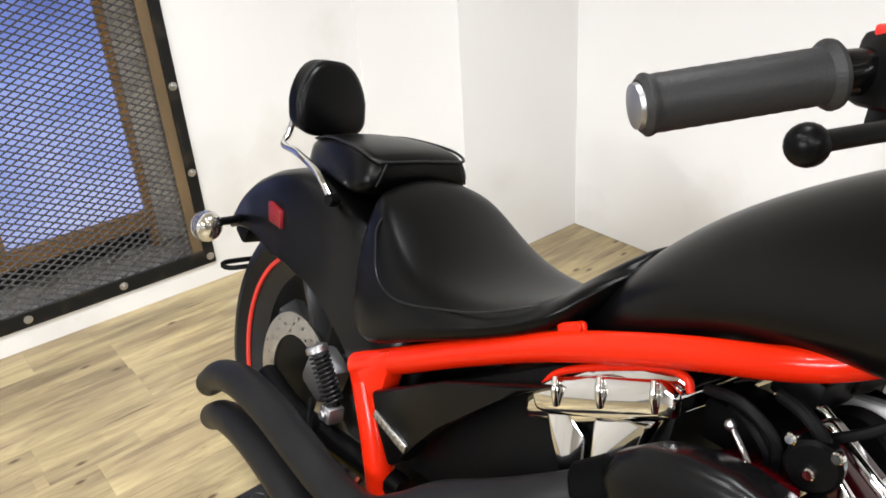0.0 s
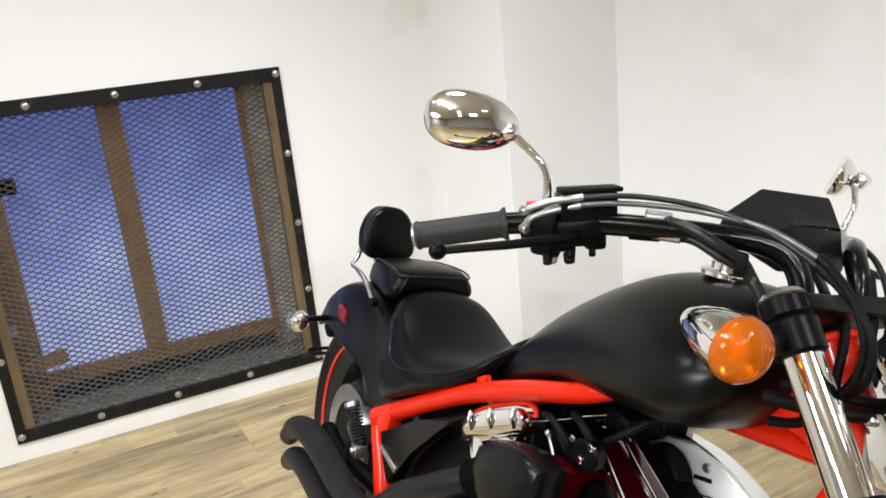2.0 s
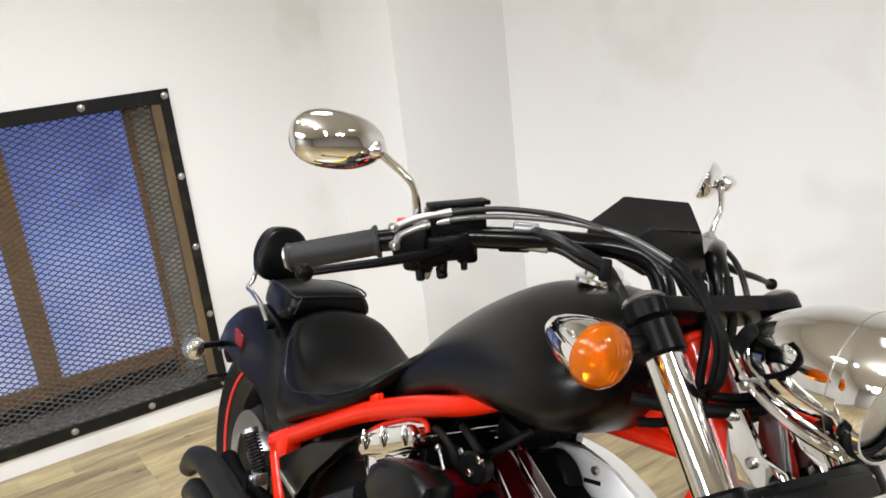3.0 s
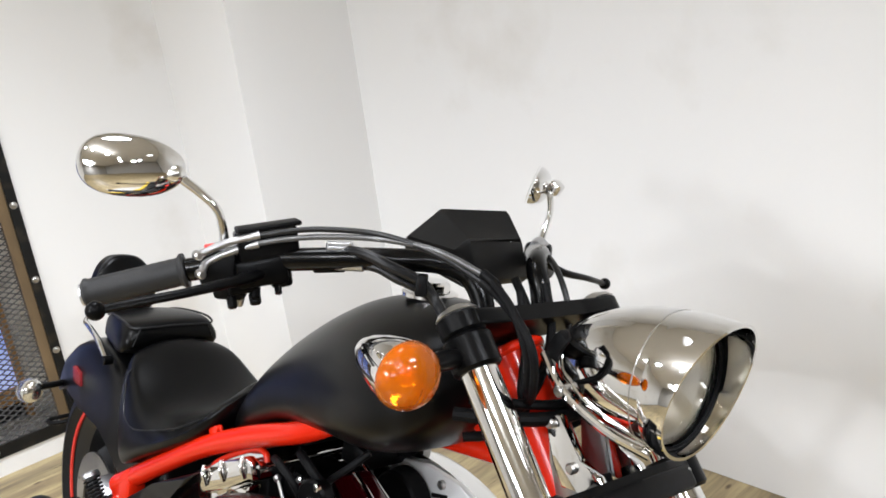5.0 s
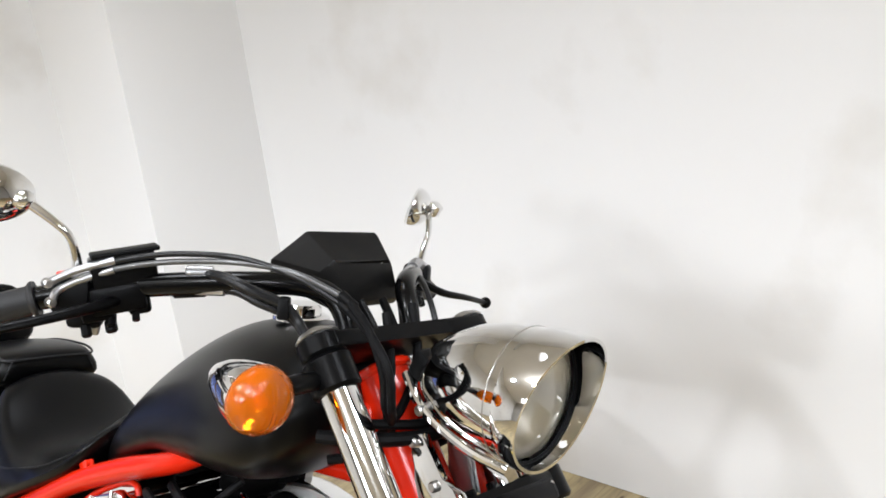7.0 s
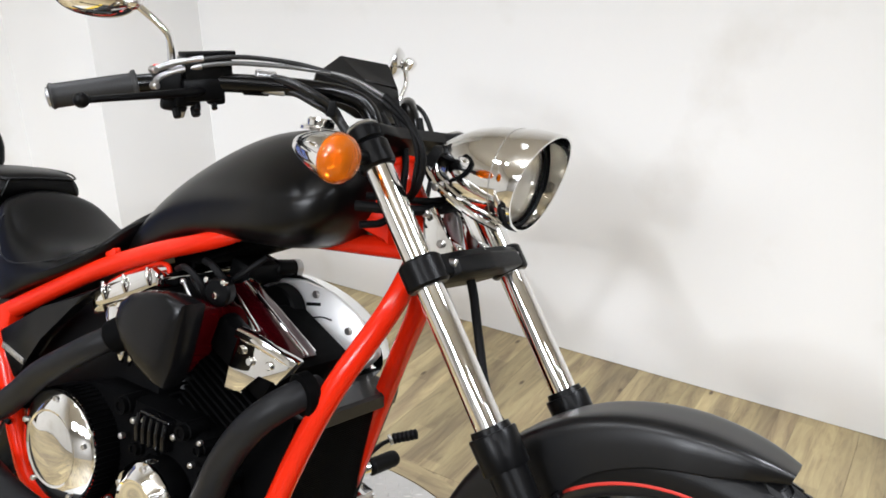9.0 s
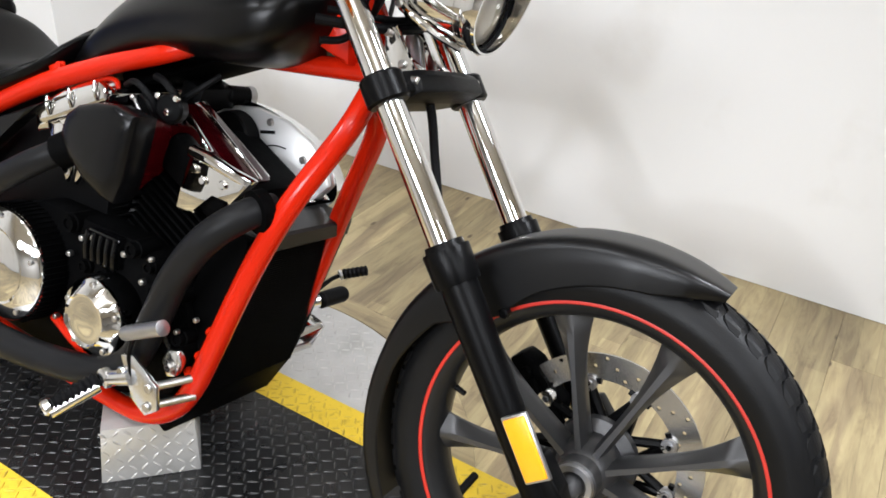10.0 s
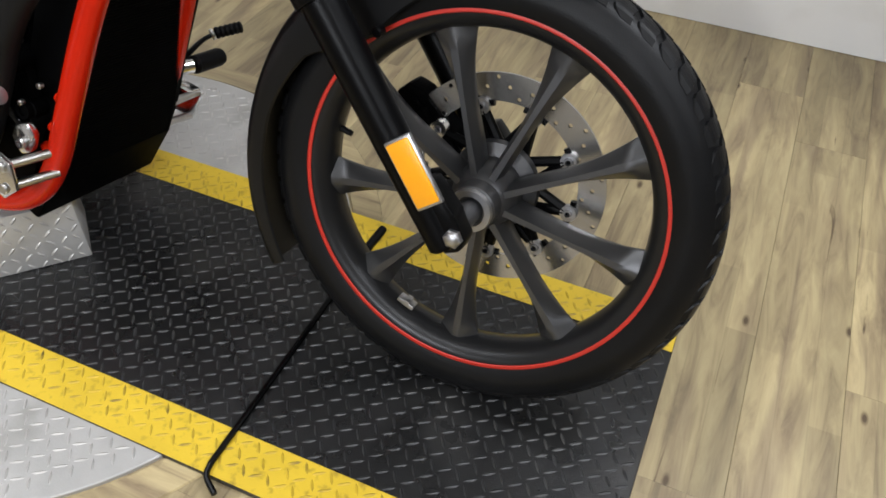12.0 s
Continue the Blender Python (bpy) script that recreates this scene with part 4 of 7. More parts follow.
# frame
frm = group("frame", bike, "gloss red steel tube frame")
RY = lambda x: -0.028 * (x + 0.5)  # middle of the machine, behind the steering head
bm = B()
h0, h1 = fork_point(0.60, 0) + Vector((-0.055, 0, -0.03)), fork_point(0.80, 0) + Vector((-0.055, 0, -0.015))
rod(bm, h0, h1, 0.034, seg=28, bev=0.004)
rod(bm, h1 - FD * 0.012, h1, 0.039, seg=28, bev=0.003)
rod(bm, h0, h0 + FD * 0.014, 0.039, seg=28, bev=0.003)
part("head_tube", bm, RED, frm)
for s in (-1, 1):
    bm = B()
    yy = lambda w, x: RY(x) + s * w
    cradle = [(-0.485, s * 0.03, 0.815), (-0.49, s * 0.075, 0.745), (-0.535, yy(0.125, -0.535), 0.62), (-0.58, yy(0.142, -0.58), 0.495), (-0.632, yy(0.147, -0.63), 0.335), (-0.662, yy(0.147, -0.66), 0.25),
              (-0.70, yy(0.147, -0.70), 0.19), (-0.76, yy(0.147, -0.76), 0.150), (-0.85, yy(0.147, -0.85), 0.135), (-1.1, yy(0.147, -1.1), 0.14), (-1.3, yy(0.147, -1.3), 0.165), (-1.36, yy(0.148, -1.36), 0.24),
              (-1.40, yy(0.148, -1.40), 0.33), (-1.435, yy(0.146, -1.435), 0.40), (-1.475, yy(0.146, -1.48), 0.465)]
    if s > 0:
        cradle = [(x - 0.04 * min(1, max(0, (0.78 - z) / 0.2)), y - 0.05 * min(1, max(0, (z - 0.40) / 0.33)), z) for x, y, z in cradle]
    tube(bm, cradle, [0.0195] * 8 + [0.018] * 3 + [0.021, 0.024, 0.026, 0.025], 16, 5)
    part("cradle_tube", bm, RED, frm)
    bm = B()
    tube(bm, [(-1.505, yy(0.146, -1.5), 0.478), (-1.40, yy(0.14, -1.4), 0.536), (-1.29, yy(0.135, -1.3), 0.598), (-1.15, yy(0.13, -1.15), 0.672), (-1.0, yy(0.125, -1.0), 0.736), (-0.88, yy(0.122, -0.88), 0.779), (-0.825, yy(0.106, -0.82), 0.804), (-0.785, yy(0.08, -0.77), 0.832), (-0.74, yy(0.05, -0.72), 0.86), (-0.64, s * 0.03, 0.88)],
         [0.021, 0.021, 0.0195, 0.019, 0.0182, 0.017, 0.0165, 0.0165, 0.0165, 0.018], 16, 5)
    prism(bm, [(-1.512, 0.484), (-1.490, 0.440), (-1.462, 0.405), (-1.425, 0.425), (-1.412, 0.51), (-1.42, 0.546)], yy(0.146, -1.48) - 0.018, yy(0.146, -1.48) + 0.018, side, 0.008)
    part("top_rail", bm, RED, frm)
    bm = B()
    box(bm, (-1.122, yy(0.126, -1.1), 0.702), (0.042, 0.008, 0.026), Matrix.Rotation(radians(-24), 4, "Y"), 0.004)
    rod(bm, (-1.113, yy(0.122, -1.1), 0.713), (-1.113, yy(0.135, -1.1), 0.713), 0.007, seg=12, bev=0.001)
    part("tank_bracket", bm, RED, frm)
bm = B()
tube(bm, [(-0.50, 0, 0.838), (-0.62, 0, 0.825), (-0.74, 0, 0.813), (-0.86, 0.004, 0.803)], 0.018, 16, 4)
part("lower_spine", bm, RED, frm)
bm = B()
prism(bm, [(-0.535, 0.84), (-0.55, 0.93), (-0.66, 0.93), (-0.70, 0.88), (-0.6, 0.862)], -0.036, 0.036, side, 0.006)
part("head_gusset", bm, RED, frm)
for p, q in (((-0.636, 0.30), 1), ((-0.655, 0.262), 1), ((-0.618, 0.352), 1)):
    bm = B()
    rod(bm, (p[0] - 0.018, -0.142, p[1] + 0.004), (p[0] - 0.032, -0.142, p[1] + 0.012), 0.011, 0.008, 12, 0.002)
    part("frame_lug", bm, RED, frm)

# tank
tank = group("fuel_tank", bike, "long matte black stretched fuel tank")
ST = [  # x, top, bottom, half width, height of the widest point
    (-0.570, 0.955, 0.905, 0.030, 0.93), (-0.577, 0.974, 0.884, 0.082, 0.925), (-0.592, 0.990, 0.862, 0.124, 0.916), (-0.62, 1.002, 0.832, 0.150, 0.90), (-0.665, 1.009, 0.808, 0.160, 0.89), (-0.73, 1.008, 0.795, 0.158, 0.88),
    (-0.80, 0.996, 0.792, 0.146, 0.868), (-0.86, 0.975, 0.780, 0.137, 0.852), (-0.92, 0.944, 0.770, 0.126, 0.836), (-0.98, 0.908, 0.745, 0.116, 0.814), (-1.04, 0.864, 0.716, 0.109, 0.784), (-1.09, 0.815, 0.694, 0.098, 0.752),
    (-1.13, 0.762, 0.676, 0.082, 0.720), (-1.17, 0.715, 0.660, 0.064, 0.690), (-1.19, 0.70, 0.655, 0.03, 0.68)]
rings = []
for x, zt, zb, w, zm in ST:
    ring = []
    for k in range(36):
        a = 2 * math.pi * k / 36
        ca, sa = math.cos(a), math.sin(a)
        y = w * math.copysign(abs(ca) ** 0.72 if sa < 0 else 0.75 * abs(ca) + 0.25 * (1 - sa), ca)
        z = zm + (zt - zm) * sa ** 1.0 if sa >= 0 else zm - (zm - zb) * abs(sa) ** 0.5
        ring.append((x, RY(x) * 0.6 + y, z))
    rings.append(ring)
bm = B()
ring_faces(bm, rings)
body = part("tank_body", bm, MATTE, tank, smooth=60)
mod = body.modifiers.new("sub", "SUBSURF")
mod.levels = mod.render_levels = 2
bm = B()
lathe(bm, [(0.040, 0.0), (0.040, 0.005), (0.034, 0.008), (0.028, 0.008), (0.028, 0.018), (0.024, 0.022), (1e-7, 0.023)], (-0.735, 0.0, 1.004), (0.02, 0, 1), 32)
part("filler_cap", bm, CHROME, tank, "chrome fuel filler cap")

# seat
seat = group("rider_seat", bike, "black leather rider saddle with stitched centre panel")
SS = [  # x, middle, edge height, half width at the edge, skirt bottom, half width at the skirt
    (-1.092, 0.808, 0.793, 0.045, 0.772, 0.058), (-1.107, 0.808, 0.790, 0.072, 0.742, 0.098), (-1.135, 0.780, 0.770, 0.100, 0.702, 0.138), (-1.18, 0.718, 0.719, 0.115, 0.671, 0.151),
    (-1.24, 0.680, 0.683, 0.129, 0.640, 0.158), (-1.31, 0.664, 0.663, 0.141, 0.606, 0.162), (-1.38, 0.670, 0.662, 0.148, 0.573, 0.162), (-1.44, 0.692, 0.676, 0.147, 0.540, 0.158),
    (-1.49, 0.716, 0.702, 0.140, 0.518, 0.150), (-1.53, 0.738, 0.726, 0.130, 0.516, 0.141), (-1.565, 0.754, 0.738, 0.116, 0.53, 0.128), (-1.60, 0.758, 0.738, 0.096, 0.60, 0.105)]
rings = []
for x, zm, ze, w, zb, wb in SS:
    half = [(0.0, zm), (0.35 * w, zm + (ze - zm) * 0.15), (0.62 * w, zm + (ze - zm) * 0.55), (0.82 * w, ze - 0.001), (0.95 * w, ze - 0.009), (0.5 * w + 0.5 * wb + 0.004, ze - 0.28 * (ze - zb) - 0.004),
            (0.2 * w + 0.8 * wb + 0.006, ze - 0.58 * (ze - zb)), (wb + 0.003, zb + 0.022), (wb, zb + 0.006), (wb - 0.012, zb)]
    rings.append([(x, RY(x) - y, z) for y, z in half[::-1]] + [(x, RY(x) + y, z) for y, z in half[1:]])
bm = B()
ring_faces(bm, rings)
sb = part("cushion", bm, LEATHER, seat, smooth=70)
mod = sb.modifiers.new("sub", "SUBSURF")
mod.levels = mod.render_levels = 2


def seat_side(x, z):
    """Where the flank of the saddle stands at that length and height."""
    for (xa, *_), (xb, *_), ra, rb in zip(SS, SS[1:], rings, rings[1:]):
        if xb <= x <= xa:
            out = []
            for ring in (ra, rb):
                flank = ring[:10]
                for p, q in zip(flank, flank[1:]):
                    if p[2] <= z <= q[2]:
                        out.append(p[1] + (q[1] - p[1]) * (z - p[2]) / max(1e-6, q[2] - p[2]))
                        break
                else:
                    out.append(flank[-5][1])
            k = (xa - x) / (xa - xb)
            y = out[0] * (1 - k) + out[1] * k - RY(x)
            return Vector((x, RY(x) + y + 0.0012, z))


SEAM = [(-1.19, 0.708), (-1.22, 0.690), (-1.27, 0.666), (-1.33, 0.646), (-1.39, 0.630), (-1.44, 0.624), (-1.485, 0.634), (-1.515, 0.668), (-1.53, 0.705), (-1.54, 0.735)]
bm = B()
tube(bm, [seat_side(x, z) for x, z in SEAM], 0.0016, 6, 5)
part("seam", bm, CABLE, seat, "stitched seam round the seat panel")
bm = B()
tube(bm, [(p.x, 2 * RY(p.x) - p.y, p.z) for p in (seat_side(x, z) for x, z in SEAM)], 0.0016, 6, 5)
part("seam", bm, CABLE, seat, "stitched seam round the seat panel")
pill = group("pillion_seat", bike, "small black leather pillion pad")
PS = ((-1.596, 0.767, 0.737, 0.080, 0.098), (-1.605, 0.782, 0.725, 0.087, 0.108), (-1.64, 0.789, 0.707, 0.094, 0.116), (-1.70, 0.789, 0.710, 0.088, 0.104), (-1.78, 0.782, 0.707, 0.074, 0.088), (-1.86, 0.760, 0.697, 0.054, 0.066), (-1.905, 0.738, 0.685, 0.036, 0.046))
rings = []
for x, zt, zb, wt, wb in PS:  # half widths at the top panel and at the base
    half = [(0.0, zt + 0.005), (0.45 * wt, zt + 0.004), (0.85 * wt, zt + 0.001), (wt, zt - 0.003), (wt + 0.006, zt - 0.009), (wb - 0.002, zt - 0.45 * (zt - zb)), (wb, zb + 0.012), (wb - 0.006, zb)]
    rings.append([(x, RY(x) - y, z) for y, z in half[::-1]] + [(x, RY(x) + y, z) for y, z in half[1:]])
bm = B()
ring_faces(bm, rings)
pad = part("cushion", bm, LEATHER, pill, smooth=50)
mod = pad.modifiers.new("sub", "SUBSURF")
mod.levels = mod.render_levels = 1
bm = B()
edge = [(x, RY(x) - wt - 0.003, zt - 0.004) for x, zt, zb, wt, wb in PS[1:-1]]
tube(bm, edge[::-1] + [(-1.598, RY(-1.6) - 0.05, 0.779), (-1.597, RY(-1.6), 0.780), (-1.598, RY(-1.6) + 0.05, 0.779)] + [(x, 2 * RY(x) - y, z) for x, y, z in edge], 0.0026, 8, 5)
part("piping", bm, CABLE, pill, "black piping along the pad's top edge")
for s in (-1, 1):
    bm = B()
    tube(bm, [(-1.597, RY(-1.6) + s * 0.079, 0.777), (-1.596, RY(-1.6) + s * 0.088, 0.756), (-1.597, RY(-1.6) + s * 0.095, 0.739)], 0.0016, 6, 4)
    part("seam", bm, CABLE, pill, "stitched corner seam")

# backrest
back = group("sissy_bar", bike, "padded backrest on a chrome bar")
c0 = Vector((-1.932, 0.042, 0.812))
rings = []
for i in range(13):
    d = (i - 6) / 6
    e = math.sqrt(max(0, 1 - abs(d) ** 3.2))
    sc = 0.90 + 0.10 * e if abs(d) < 0.99 else 0.86
    ring = []
    for k in range(32):
        a = 2 * math.pi * k / 32
        ca, sa = math.cos(a), math.sin(a)
        w = 0.076 * (1 - 0.24 * max(0, sa))
        y = w * math.copysign(abs(ca) ** 0.6, ca) * sc
        z = (0.077 if sa > 0 else 0.062) * math.copysign(abs(sa) ** (0.85 if sa > 0 else 0.45), sa) * sc
        ring.append(c0 + Vector((d * 0.027 - z * 0.18, y, z)))
    rings.append(ring)
bm = B()
ring_faces(bm, rings)
part("pad", bm, LEATHER, back, "black stitched leather pad", smooth=50)
for ring in (rings[9], rings[10]):
    bm = B()
    mid = sum((Vector(p) for p in ring), Vector()) / len(ring)
    tube(bm, [Vector(p) + (Vector(p) - mid) * 0.006 for p in ring] + [ring[0]], 0.0013, 6, 2)
    part("seam", bm, CABLE, back, "stitched seam round the pad")
for s in (-1, 1):
    bm = B()
    tube(bm, [(-1.685, 0.034 + s * 0.118, 0.690), (-1.745, 0.034 + s * 0.117, 0.724), (-1.84, 0.035 + s * 0.105, 0.735), (-1.925, 0.04 + s * 0.088, 0.728), (-1.945, 0.046 + s * 0.074, 0.745), (-1.94, 0.047 + s * 0.068, 0.785)], 0.0065, 12, 6)
    part("bar", bm, CHROME, back, "chrome support bar")
    bm = B()
    rod(bm, (-1.682, 0.034 + s * 0.108, 0.692), (-1.682, 0.034 + s * 0.13, 0.692), 0.011, seg=16, bev=0.002)
    part("mount_bolt", bm, SATIN, back)

# rear wheel and mudguard
RA = Vector((-1.755, 0.036, 0.322))
rw = group("rear_wheel")
bm = B()
tyre(bm, RA, 0.322, 0.236, 0.100)
part("tyre", bm, TYRE, rw, "wide black rear tyre")
bm = B()
lathe(bm, [(0.236, -0.086), (0.240, -0.078), (0.225, -0.070), (0.205, -0.05), (0.20, 0), (0.205, 0.05), (0.225, 0.07), (0.243, 0.078), (0.240, 0.082), (0.222, 0.08), (0.196, 0.06), (0.19, 0), (0.196, -0.06), (0.222, -0.08)], RA, (0, 1, 0), 80, closed=True)
part("rim", bm, RIMBLACK, rw)
bm = B()
lathe(bm, [(0.226, -0.0845), (0.2335, -0.0862), (0.2345, -0.0892), (0.227, -0.0885)], RA, (0, 1, 0), 80, closed=True)
part("rim_stripe", bm, REDLINE, rw, "thin red rim stripe")
for k in range(9):
    bm = B()
    spoke(bm, RA, radians(5 + 40 * k), 0.03, 0.2, 0.024, 0.07, 0.06, 0.05, -0.02)
    part("spoke", bm, RIMGREY, rw, smooth=42)
bm = B()
rod(bm, RA - Vector((0, 0.10, 0)), RA + Vector((0, 0.09, 0)), 0.045, seg=28, bev=0.006)
part("hub", bm, RIMGREY, rw)
rr = group("rear_brake_disc", rw, "drilled steel rear brake disc")
bm = B()
disc_with_holes(bm, RA, 0.082, 0.125, RA.y - 0.108, 0.005, 40)
part("friction_ring", bm, STEEL, rr, smooth=0)
bm = B()
rod(bm, RA - Vector((0, 0.104, 0)), RA - Vector((0, 0.10, 0)), 0.084, seg=32)
part("carrier", bm, SATIN, rr)

rf = group("rear_fender", bike, "deep matte black rear fender")
bm = B()
fender(bm, RA, 12, 155, lambda t: lerp(t, (0, 0.36), (0.35, 0.377), (0.7, 0.395), (0.85, 0.408), (1, 0.430)), lambda t: lerp(t, (0, 0.235), (0.15, 0.215), (0.3, 0.20), (0.6, 0.205), (0.78, 0.24), (0.9, 0.33), (1, 0.415)),
       lambda t: lerp(t, (0, 0.118), (0.4, 0.124), (0.7, 0.117), (0.85, 0.105), (1, 0.075)), 0.004)
part("shell", bm, MATTE, rf)
bm = B()
prism(bm, [(-1.892, 0.628), (-1.845, 0.622), (-1.838, 0.590), (-1.884, 0.592)], RA.y - 0.124, RA.y - 0.10, side, 0.002)
part("side_reflector", bm, REDLENS, rf, "red side reflector")
bm = B()
box(bm, (-2.13, 0.04, 0.49), (0.05, 0.11, 0.05), Matrix.Rotation(radians(30), 4, "Y"), 0.01)
part("tail_bracket", bm, PLASTIC, rf)
bm = B()
tube(bm, [(-2.10, -0.015, 0.527), (-2.06, -0.07, 0.536), (-2.045, -0.115, 0.538)], 0.0085, 10, 4)
part("signal_stalk", bm, PLASTIC, rf)
bm = B()
ball(bm, (-2.02, -0.146, 0.54), (0.031, 0.031, 0.031), 24, 16)
part("signal_lens", bm, CLEAR, rf, "clear round tail signal")
bm = B()
ball(bm, (-2.02, -0.142, 0.54), (0.024, 0.024, 0.026), 20, 12)
part("signal_body", bm, CHROME, rf, "chrome round signal body")
bm = B()
tube(bm, [(-2.01, -0.02, 0.452), (-2.03, -0.085, 0.442), (-2.05, -0.085, 0.447), (-2.035, -0.02, 0.457)], 0.0055, 8, 4)
part("plate_bracket", bm, SATIN, rf)

# swing arm, shock, caliper
sw = group("swing_arm", bike, "black swing arm with a coil spring shock")
bm = B()
tube(bm, [(-1.36, -0.11, 0.335), (-1.5, -0.128, 0.335), (-1.65, -0.128, 0.318), (-1.78, -0.115, 0.325)], 0.022, 14, 5)
part("arm", bm, SATIN, sw)
bm = B()
tube(bm, [(-1.36, 0.16, 0.335), (-1.5, 0.18, 0.335), (-1.78, 0.18, 0.325)], 0.022, 14, 5)
part("arm", bm, SATIN, sw)
bm = B()
ctop, cbot = Vector((-1.568, -0.152, 0.474)), Vector((-1.528, -0.138, 0.402))
turns, path = 11, []
uu, vv, dd = frame_of(cbot - ctop)
for i in range(turns * 12 + 1):
    t = i / (turns * 12)
    a = 2 * math.pi * turns * t
    path.append(ctop.lerp(cbot, t) + 0.0155 * (math.cos(a) * uu + math.sin(a) * vv))
tube(bm, path, 0.0026, 6, 1)
part("coil_spring", bm, CABLE, sw, "glossy black coil spring")
bm = B()
rod(bm, ctop - dd * 0.012, cbot + dd * 0.012, 0.0105, seg=14)
part("damper", bm, SATIN, sw)
bm = B()
rod(bm, ctop - dd * 0.014, ctop, 0.0185, seg=18, bev=0.003)
part("spring_cap", bm, ALU, sw, "bright spring cap")
bm = B()
box(bm, cbot + Vector((0.004, -0.004, -0.014)), (0.028, 0.03, 0.028), None, 0.004)
rod(bm, cbot + Vector((0.004, -0.026, -0.014)), cbot + Vector((0.004, -0.016, -0.014)), 0.008, seg=12, bev=0.002)
part("clevis", bm, ALU, sw)
bm = B()
box(bm, (-1.615, -0.10, 0.405), (0.07, 0.05, 0.075), Matrix.Rotation(radians(20), 4, "Y"), 0.012)
part("rear_caliper", bm, ALU, sw, "grey cast brake caliper")
bm = B()
tube(bm, [(-1.60, -0.135, 0.37), (-1.54, -0.165, 0.34), (-1.45, -0.16, 0.31), (-1.36, -0.15, 0.29)], 0.006, 8, 5)
part("brake_hose", bm, RUBBER, sw)

# side cover under the seat
sc_ = group("side_cover")
bm = B()
prism(bm, [(-1.43, 0.476), (-1.287, 0.562), (-1.101, 0.650), (-1.18, 0.592), (-1.285, 0.50), (-1.325, 0.447), (-1.335, 0.41), (-1.366, 0.385), (-1.405, 0.43)], -0.146, -0.118, side, 0.006)
part("panel", bm, MATTE, sc_, "matte black side cover")
bm = B()
prism(bm, [(-1.445, 0.455), (-1.15, 0.645), (-0.98, 0.70), (-0.98, 0.40), (-1.38, 0.36)], -0.09, 0.13, side, 0.004)
part("battery_box", bm, PLASTIC, sc_)
bm = B()
tilt = Matrix.Rotation(radians(12), 4, "Y")
box(bm, (-1.372, -0.1468, 0.441), (0.082, 0.003, 0.014), tilt, 0.001)
for k in range(7):
    box(bm, Vector((-1.372, -0.1485, 0.441)) + tilt @ Vector((-0.033 + 0.011 * k, 0, 0)), (0.006, 0.002, 0.009), tilt, 0.0005, 1)
part("badge", bm, STEEL, sc_, "narrow silver name badge")

